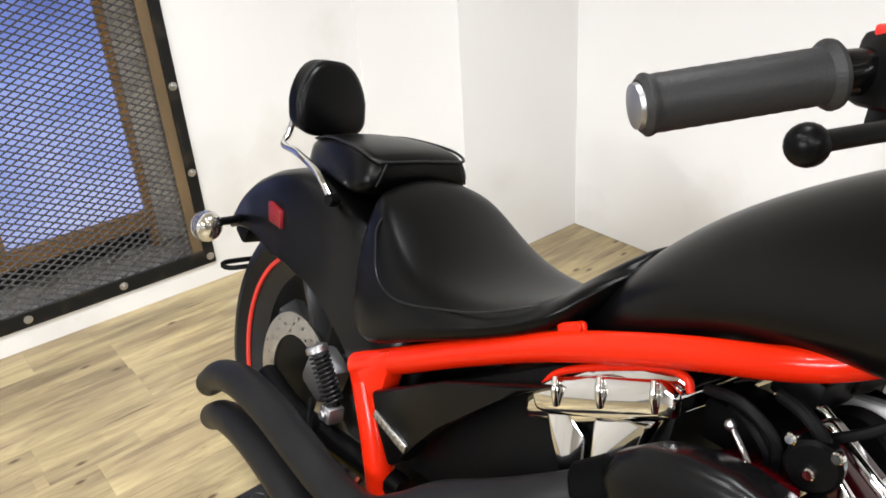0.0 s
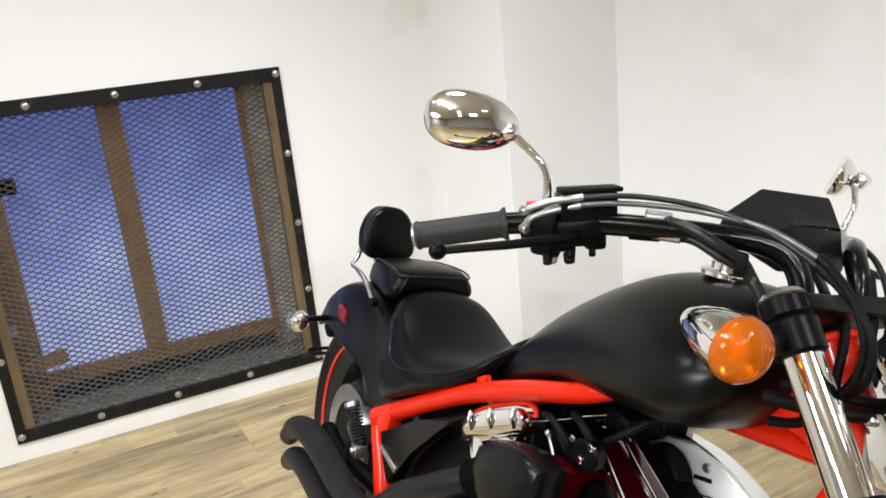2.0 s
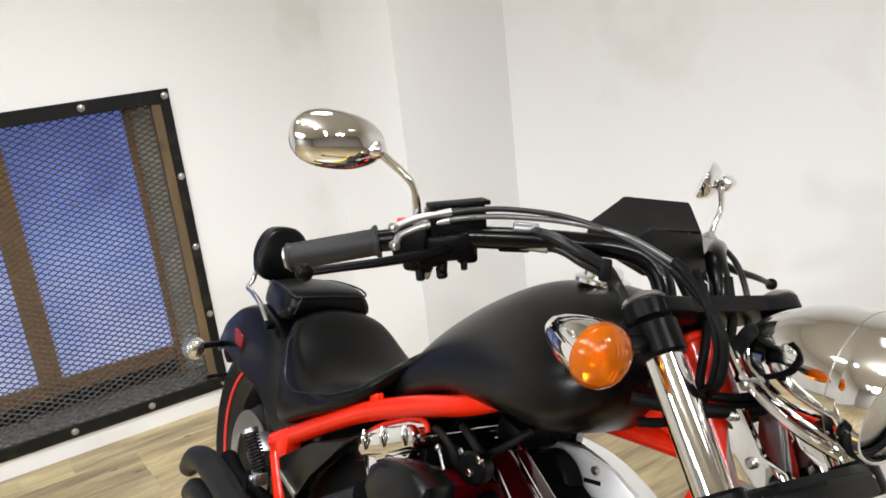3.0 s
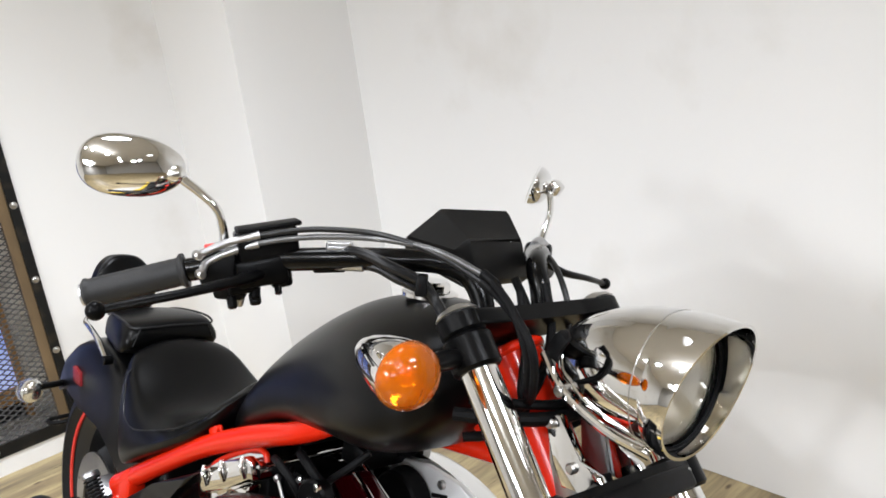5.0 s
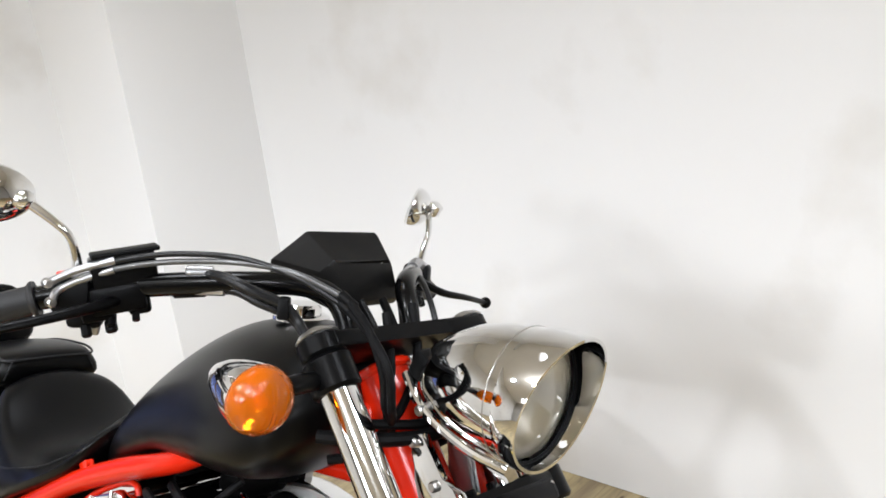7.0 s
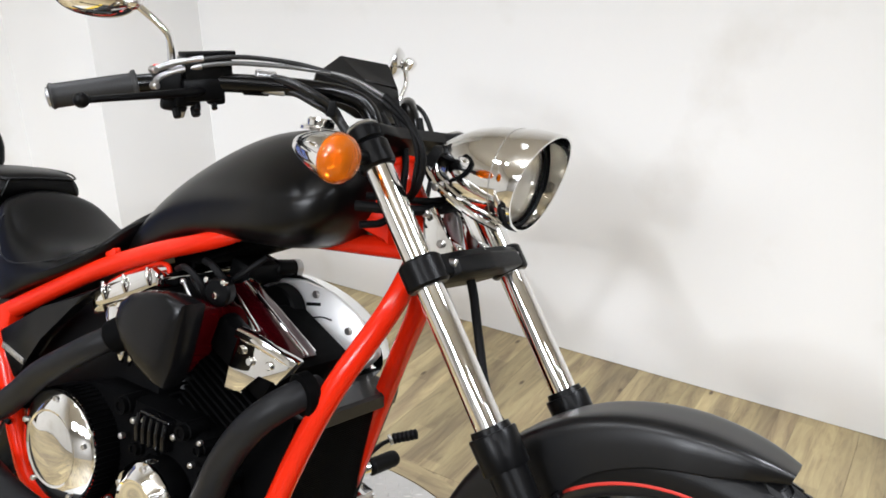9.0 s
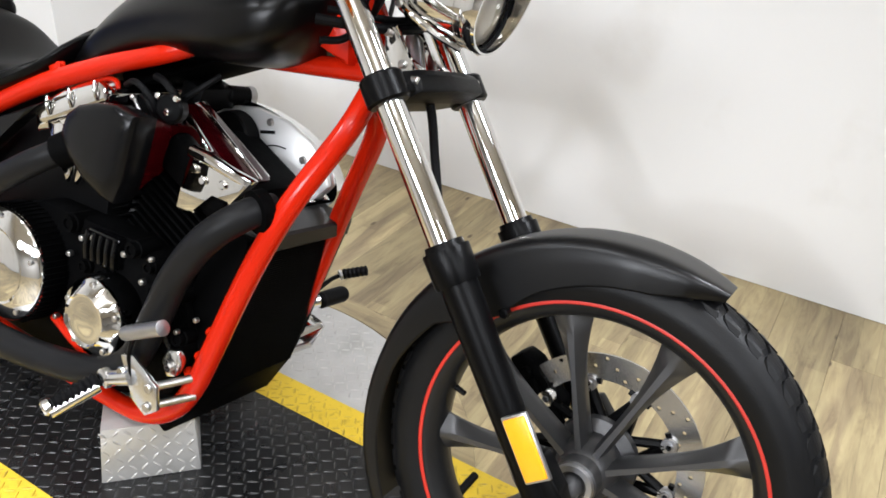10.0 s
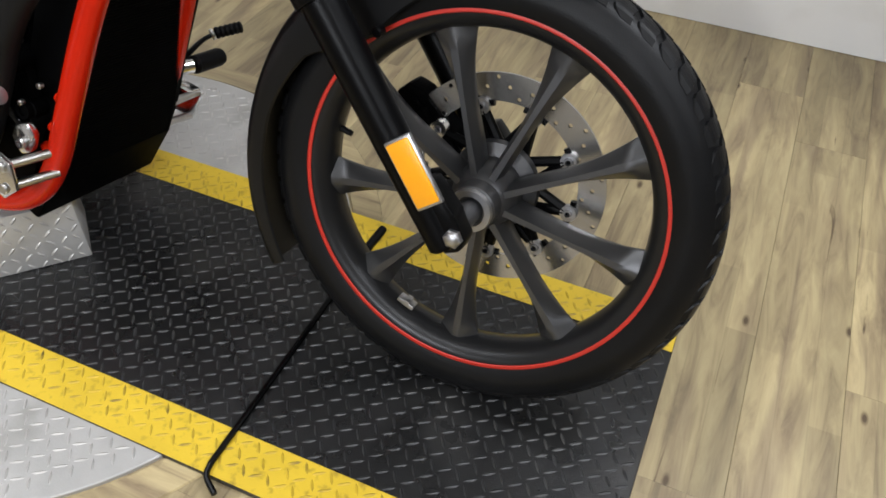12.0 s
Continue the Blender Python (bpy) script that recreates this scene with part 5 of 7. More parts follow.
# handlebar and controls
bars = group("handlebar", bike, "wide black handlebar with controls")
bm = B()
hb = [(-0.862, -0.392, 1.012), (-0.818, -0.322, 1.038), (-0.765, -0.25, 1.055), (-0.705, -0.188, 1.065), (-0.655, -0.135, 1.070), (-0.624, -0.092, 1.070), (-0.602, -0.066, 1.060), (-0.584, -0.056, 1.036), (-0.572, -0.053, 0.995)]
tube(bm, hb, 0.0142, 16, 6)
tube(bm, [(x, -y, z) for x, y, z in hb], 0.0142, 16, 6)
part("bar", bm, GLOSSBLACK, bars)
for s in (-1, 1):
    gdir = Vector((-0.06, s * 0.096, -0.035)).normalized()
    g0 = Vector((-0.818, s * 0.322, 1.038))
    bm = B()
    L = 0.118
    prof = [(1e-7, 0.0), (0.021, 0.0), (0.0215, 0.003), (0.0205, 0.005), (0.0175, 0.008)]
    prof += [(0.0172 + (0.0003 if i % 2 else 0), 0.012 + 0.098 * i / 20) for i in range(21)]
    prof += [(0.0176, 0.112), (0.0186, 0.114), (0.0186, L - 0.002), (0.0165, L), (0.0155, L + 0.001), (1e-7, L + 0.001)]
    lathe(bm, prof, g0, gdir, 28)
    grip = part("grip", bm, GRIPRUBBER, bars, "ribbed black rubber grip")
    bm = B()
    lathe(bm, [(0.0140, L + 0.0005), (0.0135, L + 0.004), (0.006, L + 0.0055), (1e-7, L + 0.0058)], g0, gdir, 24)
    part("bar_end", bm, ALU if s < 0 else PLASTIC, bars)
    bm = B()
    low = 0.012 if s > 0 else 0.0
    tube(bm, [(-0.752, s * 0.262, 1.042), (-0.738, s * 0.30, 1.037 - low), (-0.740, s * 0.36, 1.026 - low), (-0.752, s * 0.41, 1.016 - low), (-0.761, s * 0.442, 1.009 - low)], [0.0085, 0.008, 0.0068, 0.0062, 0.0062], 12, 6, squash=0.8)
    ball(bm, (-0.761, s * 0.448, 1.008 - low), 0.0105, 16, 10)
    part("lever", bm, SATIN, bars, "black ball-end lever")
    bm = B()
    m = Matrix.Rotation(radians(36 * s), 4, "Z")
    box(bm, (-0.792, s * 0.292, 1.045), (0.045, 0.042, 0.046), m, 0.008)
    box(bm, (-0.786, s * 0.280, 1.018), (0.03, 0.038, 0.022), m, 0.006)
    rod(bm, (-0.775, s * 0.285, 1.012), (-0.768, s * 0.285, 0.998), 0.006, seg=10, bev=0.002)
    rod(bm, (-0.762, s * 0.262, 1.018), (-0.755, s * 0.262, 1.004), 0.007, seg=10, bev=0.002)
    part("switch_housing", bm, PLASTIC, bars)
    bm = B()
    tube(bm, [(-0.785, s * 0.297, 1.062), (-0.772, s * 0.268, 1.071), (-0.755, s * 0.24, 1.066)], 0.0105, 10, 4)
    part("switch_clamp", bm, ALU, bars, "bright lever clamp")
    # mirrors
    mir = group("mirror", bike, "chrome oval mirror on a bent chrome stem")
    bm = B()
    tube(bm, [(-0.786, s * 0.290, 1.060), (-0.785, s * 0.293, 1.085), (-0.784, s * 0.302, 1.112), (-0.793, s * 0.315, 1.128), (-0.818, s * 0.340, 1.152)], [0.0065, 0.0055, 0.005, 0.005, 0.006], 12, 6)
    part("stem", bm, CHROME, mir)
    bm = B()
    rod(bm, (-0.786, s * 0.290, 1.050), (-0.786, s * 0.291, 1.066), 0.010, seg=6, bev=0.002)
    part("stem_nut", bm, SATIN, mir)
    # shell: ovoid facing forward, glass to the rear
    cc = Vector((-0.848, -0.380, 1.158)) if s < 0 else Vector((-0.861, 0.347, 1.162))
    along = (Vector((-0.038, -0.105, 0.004)) if s < 0 else Vector((-0.616, 0.788, 0.0))).normalized()
    fwd = (Vector((0.90, -0.36, 0.10)) if s < 0 else Vector((0.752, 0.588, -0.29))).normalized()
    fwd = (fwd - along * fwd.dot(along)).normalized()
    up = along.cross(fwd) * (1 if along.cross(fwd).z > 0 else -1)
    rings = []
    for i in range(13):
        t = i / 12
        q = math.sin(math.pi / 2 * (1 - t))
        dep = 0.030 * math.sin(math.pi / 2 * t) ** 1.0
        ring = []
        for k in range(36):
            a = 2 * math.pi * k / 36
            ca, sa = math.cos(a), math.sin(a)
            wy = 0.060 * math.copysign(abs(ca) ** 0.85, ca)
            wz = 0.036 * (1 + 0.12 * ca) * math.copysign(abs(sa) ** 0.9, sa)
            ring.append(cc + along * wy * max(q, 0.01) + up * wz * max(q, 0.01) + fwd * dep)
        rings.append(ring)
    bm = B()
    ring_faces(bm, rings)
    if s < 0:
        ball(bm, cc - along * 0.046 + fwd * 0.012 - up * 0.006, (0.016, 0.014, 0.012), 14, 10)
    part("shell", bm, CHROME, mir, "chrome mirror shell", smooth=60)
    if s > 0:
        bm = B()
        box(bm, (-0.812, 0.346, 1.161), (0.020, 0.022, 0.024), Matrix.Rotation(radians(38), 4, "Y"), 0.004)
        rod(bm, (-0.814, 0.343, 1.152), (-0.838, 0.348, 1.152), 0.005, 0.006, 12, 0.001)
        part("mirror_mount", bm, CHROME, mir, "small chrome mirror mount")
    bm = B()
    ring_faces(bm, [[p - fwd * 0.004 for p in rings[0]], [p - fwd * 0.0035 for p in rings[0]]])
    part("glass", bm, CHROME, mir, "silvered mirror glass")

bm = B()
mres = Matrix.Rotation(radians(-21), 4, "Z") @ Matrix.Rotation(radians(11), 4, "X")
box(bm, (-0.762, -0.247, 1.070), (0.036, 0.073, 0.052), mres, 0.004)
part("reservoir", bm, GLOSSBLACK, bars, "black brake fluid reservoir")
bm = B()
box(bm, (-0.762, -0.248, 1.0985), (0.037, 0.076, 0.006), mres, 0.002)
part("reservoir_lid", bm, PLASTIC, bars)
bm = B()
box(bm, (-0.760, -0.255, 1.044), (0.032, 0.062, 0.034), mres, 0.006)
box(bm, (-0.766, -0.275, 1.026), (0.022, 0.036, 0.018), mres, 0.004)
box(bm, (-0.752, -0.232, 1.036), (0.020, 0.026, 0.022), mres, 0.005)
rod(bm, (-0.758, -0.262, 1.026), (-0.750, -0.266, 1.012), 0.0055, seg=10, bev=0.0015)
rod(bm, (-0.748, -0.238, 1.028), (-0.742, -0.240, 1.018), 0.0045, seg=10, bev=0.001)
rod(bm, (-0.725, -0.205, 1.056), (-0.70, -0.175, 1.060), 0.011, seg=14, bev=0.002)
part("master_cylinder", bm, SATIN, bars)
for p, q in (((-0.712, -0.196, 1.078), (-0.690, -0.172, 1.080)), ((-0.704, -0.190, 1.060), (-0.676, -0.164, 1.060))):
    bm = B()
    rod(bm, p, q, 0.0085, 0.0075, 12, 0.002)
    part("hose_crimp", bm, ALU, bars, "bright crimped hose end")
bm = B()
rod(bm, (-0.776, -0.272, 1.012), (-0.776, -0.272, 0.998), 0.006, 0.004, 10, 0.002)
part("adjuster", bm, ALU, bars)
bm = B()
box(bm, (-0.800, -0.302, 1.068), (0.016, 0.013, 0.007), mres, 0.002)
part("kill_switch", bm, REDBUTTON, bars, "red kill switch")
for lift, mat in ((0.0, GREYCABLE), (0.009, CABLE)):
    bm = B()
    run = [(-0.752, -0.268, 1.078 + lift), (-0.724, -0.246, 1.087 + lift), (-0.695, -0.213, 1.093 + lift), (-0.64, -0.172, 1.097 + lift * 0.6), (-0.565, -0.150, 1.093 - lift * 0.4), (-0.508, -0.121, 1.070 - lift)]
    tube(bm, run, 0.0036, 10, 6)
    part("throttle_cable", bm, mat, bars, "smooth control cable")
    bm = B()
    rod(bm, Vector(run[-1]) - Vector((0.010, 0.004, -0.006)), Vector(run[-1]) + Vector((0.010, 0.002, -0.007)), 0.0058, seg=12, bev=0.0015)
    part("cable_joint", bm, PLASTIC, bars, "black cable joint")
    bm = B()
    tube(bm, [run[-1], (-0.466 + lift, -0.127, 1.042 - lift), (-0.445 + lift, -0.124, 1.002), (-0.454 + lift, -0.108, 0.962), (-0.49, -0.06, 0.928), (-0.53, -0.045, 0.895)], 0.0050, 10, 6)
    part("cable_sleeve", bm, RUBBER, bars, "black rubber cable sleeve")
for pts in ([(-0.776, -0.324, 1.040), (-0.781, -0.314, 1.053), (-0.768, -0.290, 1.067), (-0.750, -0.266, 1.078)], [(-0.777, -0.328, 1.062), (-0.768, -0.302, 1.076), (-0.749, -0.266, 1.089)]):
    bm = B()
    tube(bm, pts, 0.0047, 12, 5)
    part("cable_elbow", bm, ALU, bars, "bright cable elbow")
    bm = B()
    rod(bm, Vector(pts[0]) + Vector((0.008, -0.002, 0)), Vector(pts[0]) - Vector((0.006, 0, 0)), 0.0052, 0.0056, 18, 0.0015)
    part("elbow_ring", bm, STEEL, bars)
bm = B()
tube(bm, [(-0.705, -0.182, 1.077), (-0.668, -0.172, 1.076), (-0.634, -0.160, 1.066), (-0.615, -0.126, 1.049), (-0.604, -0.110, 1.027), (-0.580, -0.112, 1.004), (-0.56, -0.11, 0.96)], 0.0066, 10, 6)
tube(bm, [(-0.700, -0.176, 1.060), (-0.664, -0.158, 1.060), (-0.636, -0.146, 1.050), (-0.618, -0.118, 1.036), (-0.606, -0.098, 1.014), (-0.585, -0.10, 0.985)], 0.0056, 10, 6)
part("brake_hose", bm, CABLE, bars, "black brake hose")
bm = B()
tube(bm, [(-0.70, 0.18, 1.062), (-0.635, 0.125, 1.072), (-0.585, 0.092, 1.056), (-0.552, 0.078, 1.015), (-0.538, 0.066, 0.965), (-0.53, 0.05, 0.92)], 0.0042, 10, 6)
part("clutch_cable", bm, CABLE, bars, "black clutch cable")
bm = B()
tube(bm, [(-0.555, 0.03, 1.05), (-0.53, 0.02, 0.99), (-0.515, -0.02, 0.93), (-0.525, -0.07, 0.885), (-0.55, -0.10, 0.875)], 0.006, 10, 6)
tube(bm, [(-0.56, -0.01, 1.04), (-0.535, -0.02, 0.98), (-0.52, -0.035, 0.92), (-0.505, 0.0, 0.88), (-0.49, 0.05, 0.89)], 0.0055, 10, 6)
part("wiring_loom", bm, RUBBER, bars, "bundle of black cables")
for p in ((-0.71, -0.185, 1.066), (-0.616, -0.124, 1.045)):
    bm = B()
    box(bm, p, (0.014, 0.022, 0.026), Matrix.Rotation(radians(45), 4, "Z"), 0.003)
    part("cable_clip", bm, PLASTIC, bars)
for s in (-1, 1):
    bm = B()
    rod(bm, (-0.570, s * 0.053, 0.985), (-0.574, s * 0.053, 1.004), 0.020, seg=20, bev=0.003)
    part("riser", bm, SATIN, bars)
bm = B()
tube(bm, [(-0.598, -0.02, 1.05), (-0.575, -0.015, 1.02), (-0.565, -0.01, 0.995)], 0.006, 10, 4)
tube(bm, [(-0.598, 0.02, 1.05), (-0.575, 0.02, 1.02), (-0.565, 0.02, 0.995)], 0.006, 10, 4)
part("gauge_bracket", bm, SATIN, bars)

# gauge housing
gauge = group("gauge_housing", bike, "angular matte black gauge housing")
bm = B()
V = {s: [bm.verts.new(Vector(p)) for p in pts] for s, pts in (
    (-1, ((-0.672, -0.053, 1.133), (-0.674, -0.105, 1.096), (-0.617, -0.049, 1.099), (-0.630, -0.060, 1.082), (-0.617, -0.027, 1.045), (-0.632, -0.038, 1.034), (-0.695, -0.090, 1.068))),
    (1, ((-0.644, 0.044, 1.135), (-0.652, 0.074, 1.098), (-0.629, 0.063, 1.095), (-0.643, 0.073, 1.082), (-0.627, 0.083, 1.044), (-0.642, 0.086, 1.034), (-0.680, 0.088, 1.068))))}
R_, L_ = V[-1], V[1]
bm.faces.new((R_[0], R_[2], L_[2], L_[0]))
bm.faces.new((R_[2], R_[4], L_[4], L_[2]))
bm.faces.new((R_[4], R_[5], L_[5], L_[4]))
bm.faces.new((R_[5], R_[6], L_[6], L_[5]))
bm.faces.new((R_[0], L_[0], L_[1], L_[6], R_[6], R_[1]))
for q in (R_, L_):
    bm.faces.new((q[0], q[1], q[3], q[2]))
    bm.faces.new((q[2], q[3], q[5], q[4]))
    bm.faces.new((q[1], q[6], q[5], q[3]))
bmesh.ops.bevel(bm, geom=bm.edges[:], offset=0.0022, segments=1, affect="EDGES")
part("shell", bm, GAUGEBLACK, gauge, smooth=30)
bm = B()
box(bm, (-0.690, 0, 1.102), (0.006, 0.10, 0.04), Matrix.Rotation(radians(30), 4, "Y"), 0.003)
part("dial_glass", bm, GLOSSBLACK, gauge)

# headlamp
lamp = group("headlamp", bike, "large chrome bullet headlamp with a peaked visor")
la = Vector((0.998, 0.0, -0.06)).normalized()
lc = Vector((-0.346, 0.0, 0.984))
lu = Vector((0.06, 0, 0.998)).normalized()
lr = Vector((0, -1, 0))
prof = [(-0.138, 0.016, -0.004), (-0.135, 0.028, -0.008), (-0.122, 0.044, -0.010), (-0.10, 0.056, -0.008), (-0.07, 0.0665, -0.004), (-0.035, 0.0728, -0.001), (0.0, 0.0755, 0.0), (0.012, 0.0760, 0.0)]
bm = B()
rings = []
for a, r, lift in prof:
    rings.append([lc + la * a + lu * (r * math.sin(t) + lift) + lr * r * math.cos(t) for t in (2 * math.pi * k / 48 for k in range(48))])
vs = ring_faces(bm, rings, caps=False)
bm.faces.new(vs[0][::-1])
part("bucket", bm, CHROME, lamp, "polished chrome bucket", smooth=60)
bm = B()
rings = []
for a0, r, pk in ((0.008, 0.0765, 0.0), (0.016, 0.0788, 0.15), (0.026, 0.0783, 1.0), (0.030, 0.0775, 1.02), (0.030, 0.0740, 1.0), (0.012, 0.0715, 0.1)):
    ring = []
    for k in range(64):
        t = 2 * math.pi * k / 64
        h = (1 + math.sin(t)) / 2
        a = a0 + 0.034 * pk * h ** 1.5
        ring.append(lc + la * a + lu * r * math.sin(t) + lr * r * math.cos(t) * (1 - 0.03 * pk * h))
    rings.append(ring)
ring_faces(bm, rings + [rings[0]], caps=False)
part("visor", bm, CHROME, lamp, "chrome peaked visor ring", smooth=50)
bm = B()
lathe(bm, [(0.0745, -0.0045), (0.0757, -0.0040), (0.0757, -0.0030), (0.0745, -0.0025)], lc, la, 64, closed=True)
part("trim_joint", bm, STEEL, lamp, "thin joint line round the bucket")
bm = B()
lathe(bm, [(0.0705, 0.012), (0.0718, 0.016), (0.0692, 0.0178), (0.068, 0.0142)], lc, la, 48, closed=True)
part("gasket", bm, RUBBER, lamp)
bm = B()
lathe(bm, [(1e-7, 0.022), (0.035, 0.0195), (0.055, 0.015), (0.067, 0.010), (0.067, 0.006), (0.055, 0.011), (0.035, 0.0155), (1e-7, 0.018)], lc, la, 48)
part("lens", bm, CLEAR, lamp, "clear headlamp glass")
bm = B()
lathe(bm, [(0.068, 0.006), (0.06, -0.018), (0.04, -0.038), (0.02, -0.048), (1e-7, -0.049)], lc, la, 48)
part("reflector_bowl", bm, SILVERED, lamp, "silvered reflector bowl")
bm = B()
rod(bm, lc - la * 0.048, lc - la * 0.008, 0.012, 0.009, 16, 0.003)
part("bulb", bm, ALU, lamp)
for s in (-1, 1):
    bm = B()
    tube(bm, [lc + Vector((-0.14, s * 0.045, 0.0)), lc + Vector((-0.10, s * 0.058, -0.03)), lc + Vector((-0.045, s * 0.05, -0.06)), lc + Vector((0.0, s * 0.03, -0.078))], 0.0055, 10, 5)
    part("side_trim", bm, CHROME, lamp)
    bm = B()
    rod(bm, lc + Vector((-0.10, s * 0.05, -0.03)), lc + Vector((-0.10, s * 0.066, -0.032)), 0.0062, seg=16, bev=0.002)
    part("pivot_bolt", bm, STEEL, lamp)
brk = group("headlamp_bracket", bike, "cast chrome headlamp bracket")
for s in (-1, 1):
    bm = B()
    prism(bm, [(-0.478, 0.912), (-0.455, 0.922), (-0.425, 0.875), (-0.395, 0.868), (-0.372, 0.838), (-0.385, 0.826), (-0.42, 0.845), (-0.445, 0.838), (-0.462, 0.865)], s * 0.038 - 0.005, s * 0.038 + 0.005, side, 0.003)
    part("cheek", bm, CHROME, brk)
    for px, pz in ((-0.468, 0.908), (-0.432, 0.866)):
        bm = B()
        rod(bm, (px, s * 0.04, pz), (px, s * 0.049, pz), 0.0066, seg=14, bev=0.002)
        part("bolt", bm, STEEL, brk)
bm = B()
tube(bm, [(-0.425, 0.01, 0.85), (-0.398, 0.015, 0.80), (-0.374, 0.02, 0.72), (-0.338, 0.01, 0.64), (-0.29, 0.0, 0.60), (-0.22, 0.03, 0.57)], 0.0075, 10, 6)
part("speed_cable", bm, RUBBER, brk, "black front brake hose")
bm = B()
box(bm, (-0.463, -0.028, 0.992), (0.04, 0.036, 0.036), Matrix.Rotation(radians(30), 4, "Y"), 0.008)
box(bm, (-0.462, 0.028, 0.966), (0.044, 0.045, 0.045), Matrix.Rotation(radians(30), 4, "Y"), 0.008)
part("connector_block", bm, PLASTIC, brk, "black wiring connectors")
for pts, r in (([(-0.552, -0.115, 0.905), (-0.505, -0.085, 0.908), (-0.468, -0.035, 0.912), (-0.458, 0.03, 0.920), (-0.475, 0.085, 0.925)], 0.0085), ([(-0.545, -0.10, 0.922), (-0.495, -0.06, 0.924), (-0.470, -0.02, 0.926), (-0.464, 0.05, 0.936)], 0.006)):
    bm = B()
    tube(bm, pts, r, 10, 6)
    part("lead", bm, RUBBER, brk, "black wiring lead")
for s in (-1, 1):
    bm = B()
    prism(bm, [(-0.480, 0.905), (-0.470, 0.916), (-0.452, 0.904), (-0.428, 0.838), (-0.436, 0.805), (-0.455, 0.812), (-0.472, 0.86)], s * 0.030 - 0.003, s * 0.030 + 0.003, side, 0.002)
    part("web", bm, ALU, brk, "flat polished bracket web")

# front turn signal
sig = group("turn_signal", bike, "chrome bullet turn signal with an amber lens")
sc0, sd = Vector((-0.500, -0.243, 0.982)), Vector((0.975, -0.06, -0.12)).normalized()
bm = B()
lathe(bm, [(1e-7, -0.078), (0.006, -0.0765), (0.014, -0.068), (0.022, -0.052), (0.029, -0.03), (0.0335, -0.008), (0.0345, 0.002), (0.033, 0.003)], sc0, sd, 32)
part("body", bm, CHROME, sig, "chrome signal body", smooth=60)
bm = B()
lathe(bm, [(0.0335, 0.0), (0.0355, 0.003), (0.0352, 0.010), (0.0335, 0.0165)] + [(0.034 * math.cos(q), 0.010 + 0.025 * math.sin(q)) for q in (radians(18 + 6 * i) for i in range(12))] + [(1e-7, 0.0352)], sc0, sd, 72)
for v in bm.verts:
    rel = v.co - sc0
    if rel.dot(sd) > 0.012:
        v.co += sd * 0.0005 * math.cos(2 * math.pi * rel.y / 0.0055)
part("lens", bm, AMBER, sig, "amber lens", smooth=60)
bm = B()
lathe(bm, [(0.0325, 0.001), (0.026, -0.010), (0.014, -0.018), (1e-7, -0.020)], sc0, sd, 32)
part("reflector", bm, CHROME, sig, "silvered reflector")
bm = B()
ball(bm, sc0 + sd * 0.002, (0.006, 0.006, 0.008), 16, 10)
part("bulb", bm, AMBERBULB, sig, "amber bulb")
bm = B()
tube(bm, [sc0 + Vector((-0.005, 0.02, 0)), sc0 + Vector((-0.012, 0.06, 0.002)), sc0 + Vector((-0.02, 0.10, 0.0))], 0.011, 12, 4)
part("stalk", bm, SATIN, sig)

# ---- engine ----
eng = group("engine", bike, "black air-finned V-twin engine with chrome covers")
bm = B()
prism(bm, [(-0.72, 0.20), (-0.68, 0.30), (-0.72, 0.42), (-0.85, 0.46), (-1.10, 0.46), (-1.25, 0.40), (-1.28, 0.26), (-1.2, 0.17), (-0.85, 0.15)], -0.14, 0.16, side, 0.015)
part("crankcase", bm, FIN, eng)


def cylinder(tilt, base, name):
    cyl = group(name, eng)
    d = Vector((math.sin(radians(tilt)), 0, math.cos(radians(tilt))))
    m = Matrix.Rotation(radians(tilt), 4, "Y")
    for k in range(9):
        bm = B()
        box(bm, base + d * (0.012 + k * 0.0155), (0.165, 0.20, 0.0055), m, 0.002, 1)
        part("fin", bm, FIN, cyl)
    bm = B()
    rod(bm, base - d * 0.02, base + d * 0.16, 0.066, seg=28)
    part("barrel", bm, SATIN, cyl)
    bm = B()
    box(bm, base + d * 0.19, (0.17, 0.215, 0.075), m, 0.016)
    part("head", bm, FIN, cyl)
    return cyl, d, m


rear_cyl, rd, rm = cylinder(-26, Vector((-1.0, 0.02, 0.43)), "rear_cylinder")
front_cyl, fd_, fm = cylinder(26, Vector((-0.86, 0.012, 0.42)), "front_cylinder")
# chrome rocker covers
bm = B()
prism(bm, [(-1.163, 0.606), (-1.150, 0.618), (-1.125, 0.632), (-1.055, 0.668), (-0.982, 0.702), (-0.972, 0.698), (-0.969, 0.674), (-1.03, 0.640), (-1.094, 0.603), (-1.152, 0.576), (-1.160, 0.585)], -0.120, 0.11, side, 0.006)
part("rocker_cover", bm, CHROME, rear_cyl, "chrome rocker cover")
bm = B()
tube(bm, [(-1.152, -0.104, 0.618), (-1.136, -0.103, 0.642), (-1.10, -0.102, 0.666), (-1.05, -0.102, 0.692), (-1.00, -0.102, 0.714), (-0.974, -0.102, 0.715), (-0.965, -0.103, 0.703)], [0.004, 0.0045, 0.005, 0.005, 0.005, 0.005, 0.0045], 12, 5)
part("cover_rim", bm, RED, rear_cyl, "red rocker cover rim")
bm = B()
prism(bm, [(-1.140, 0.624), (-1.13, 0.642), (-1.09, 0.668), (-1.04, 0.694), (-0.985, 0.716), (-0.968, 0.704), (-0.975, 0.690), (-1.05, 0.655)], -0.101, 0.09, side, 0.006)
part("cover_top", bm, CHROME, rear_cyl, "chrome cover top")
bm = B()
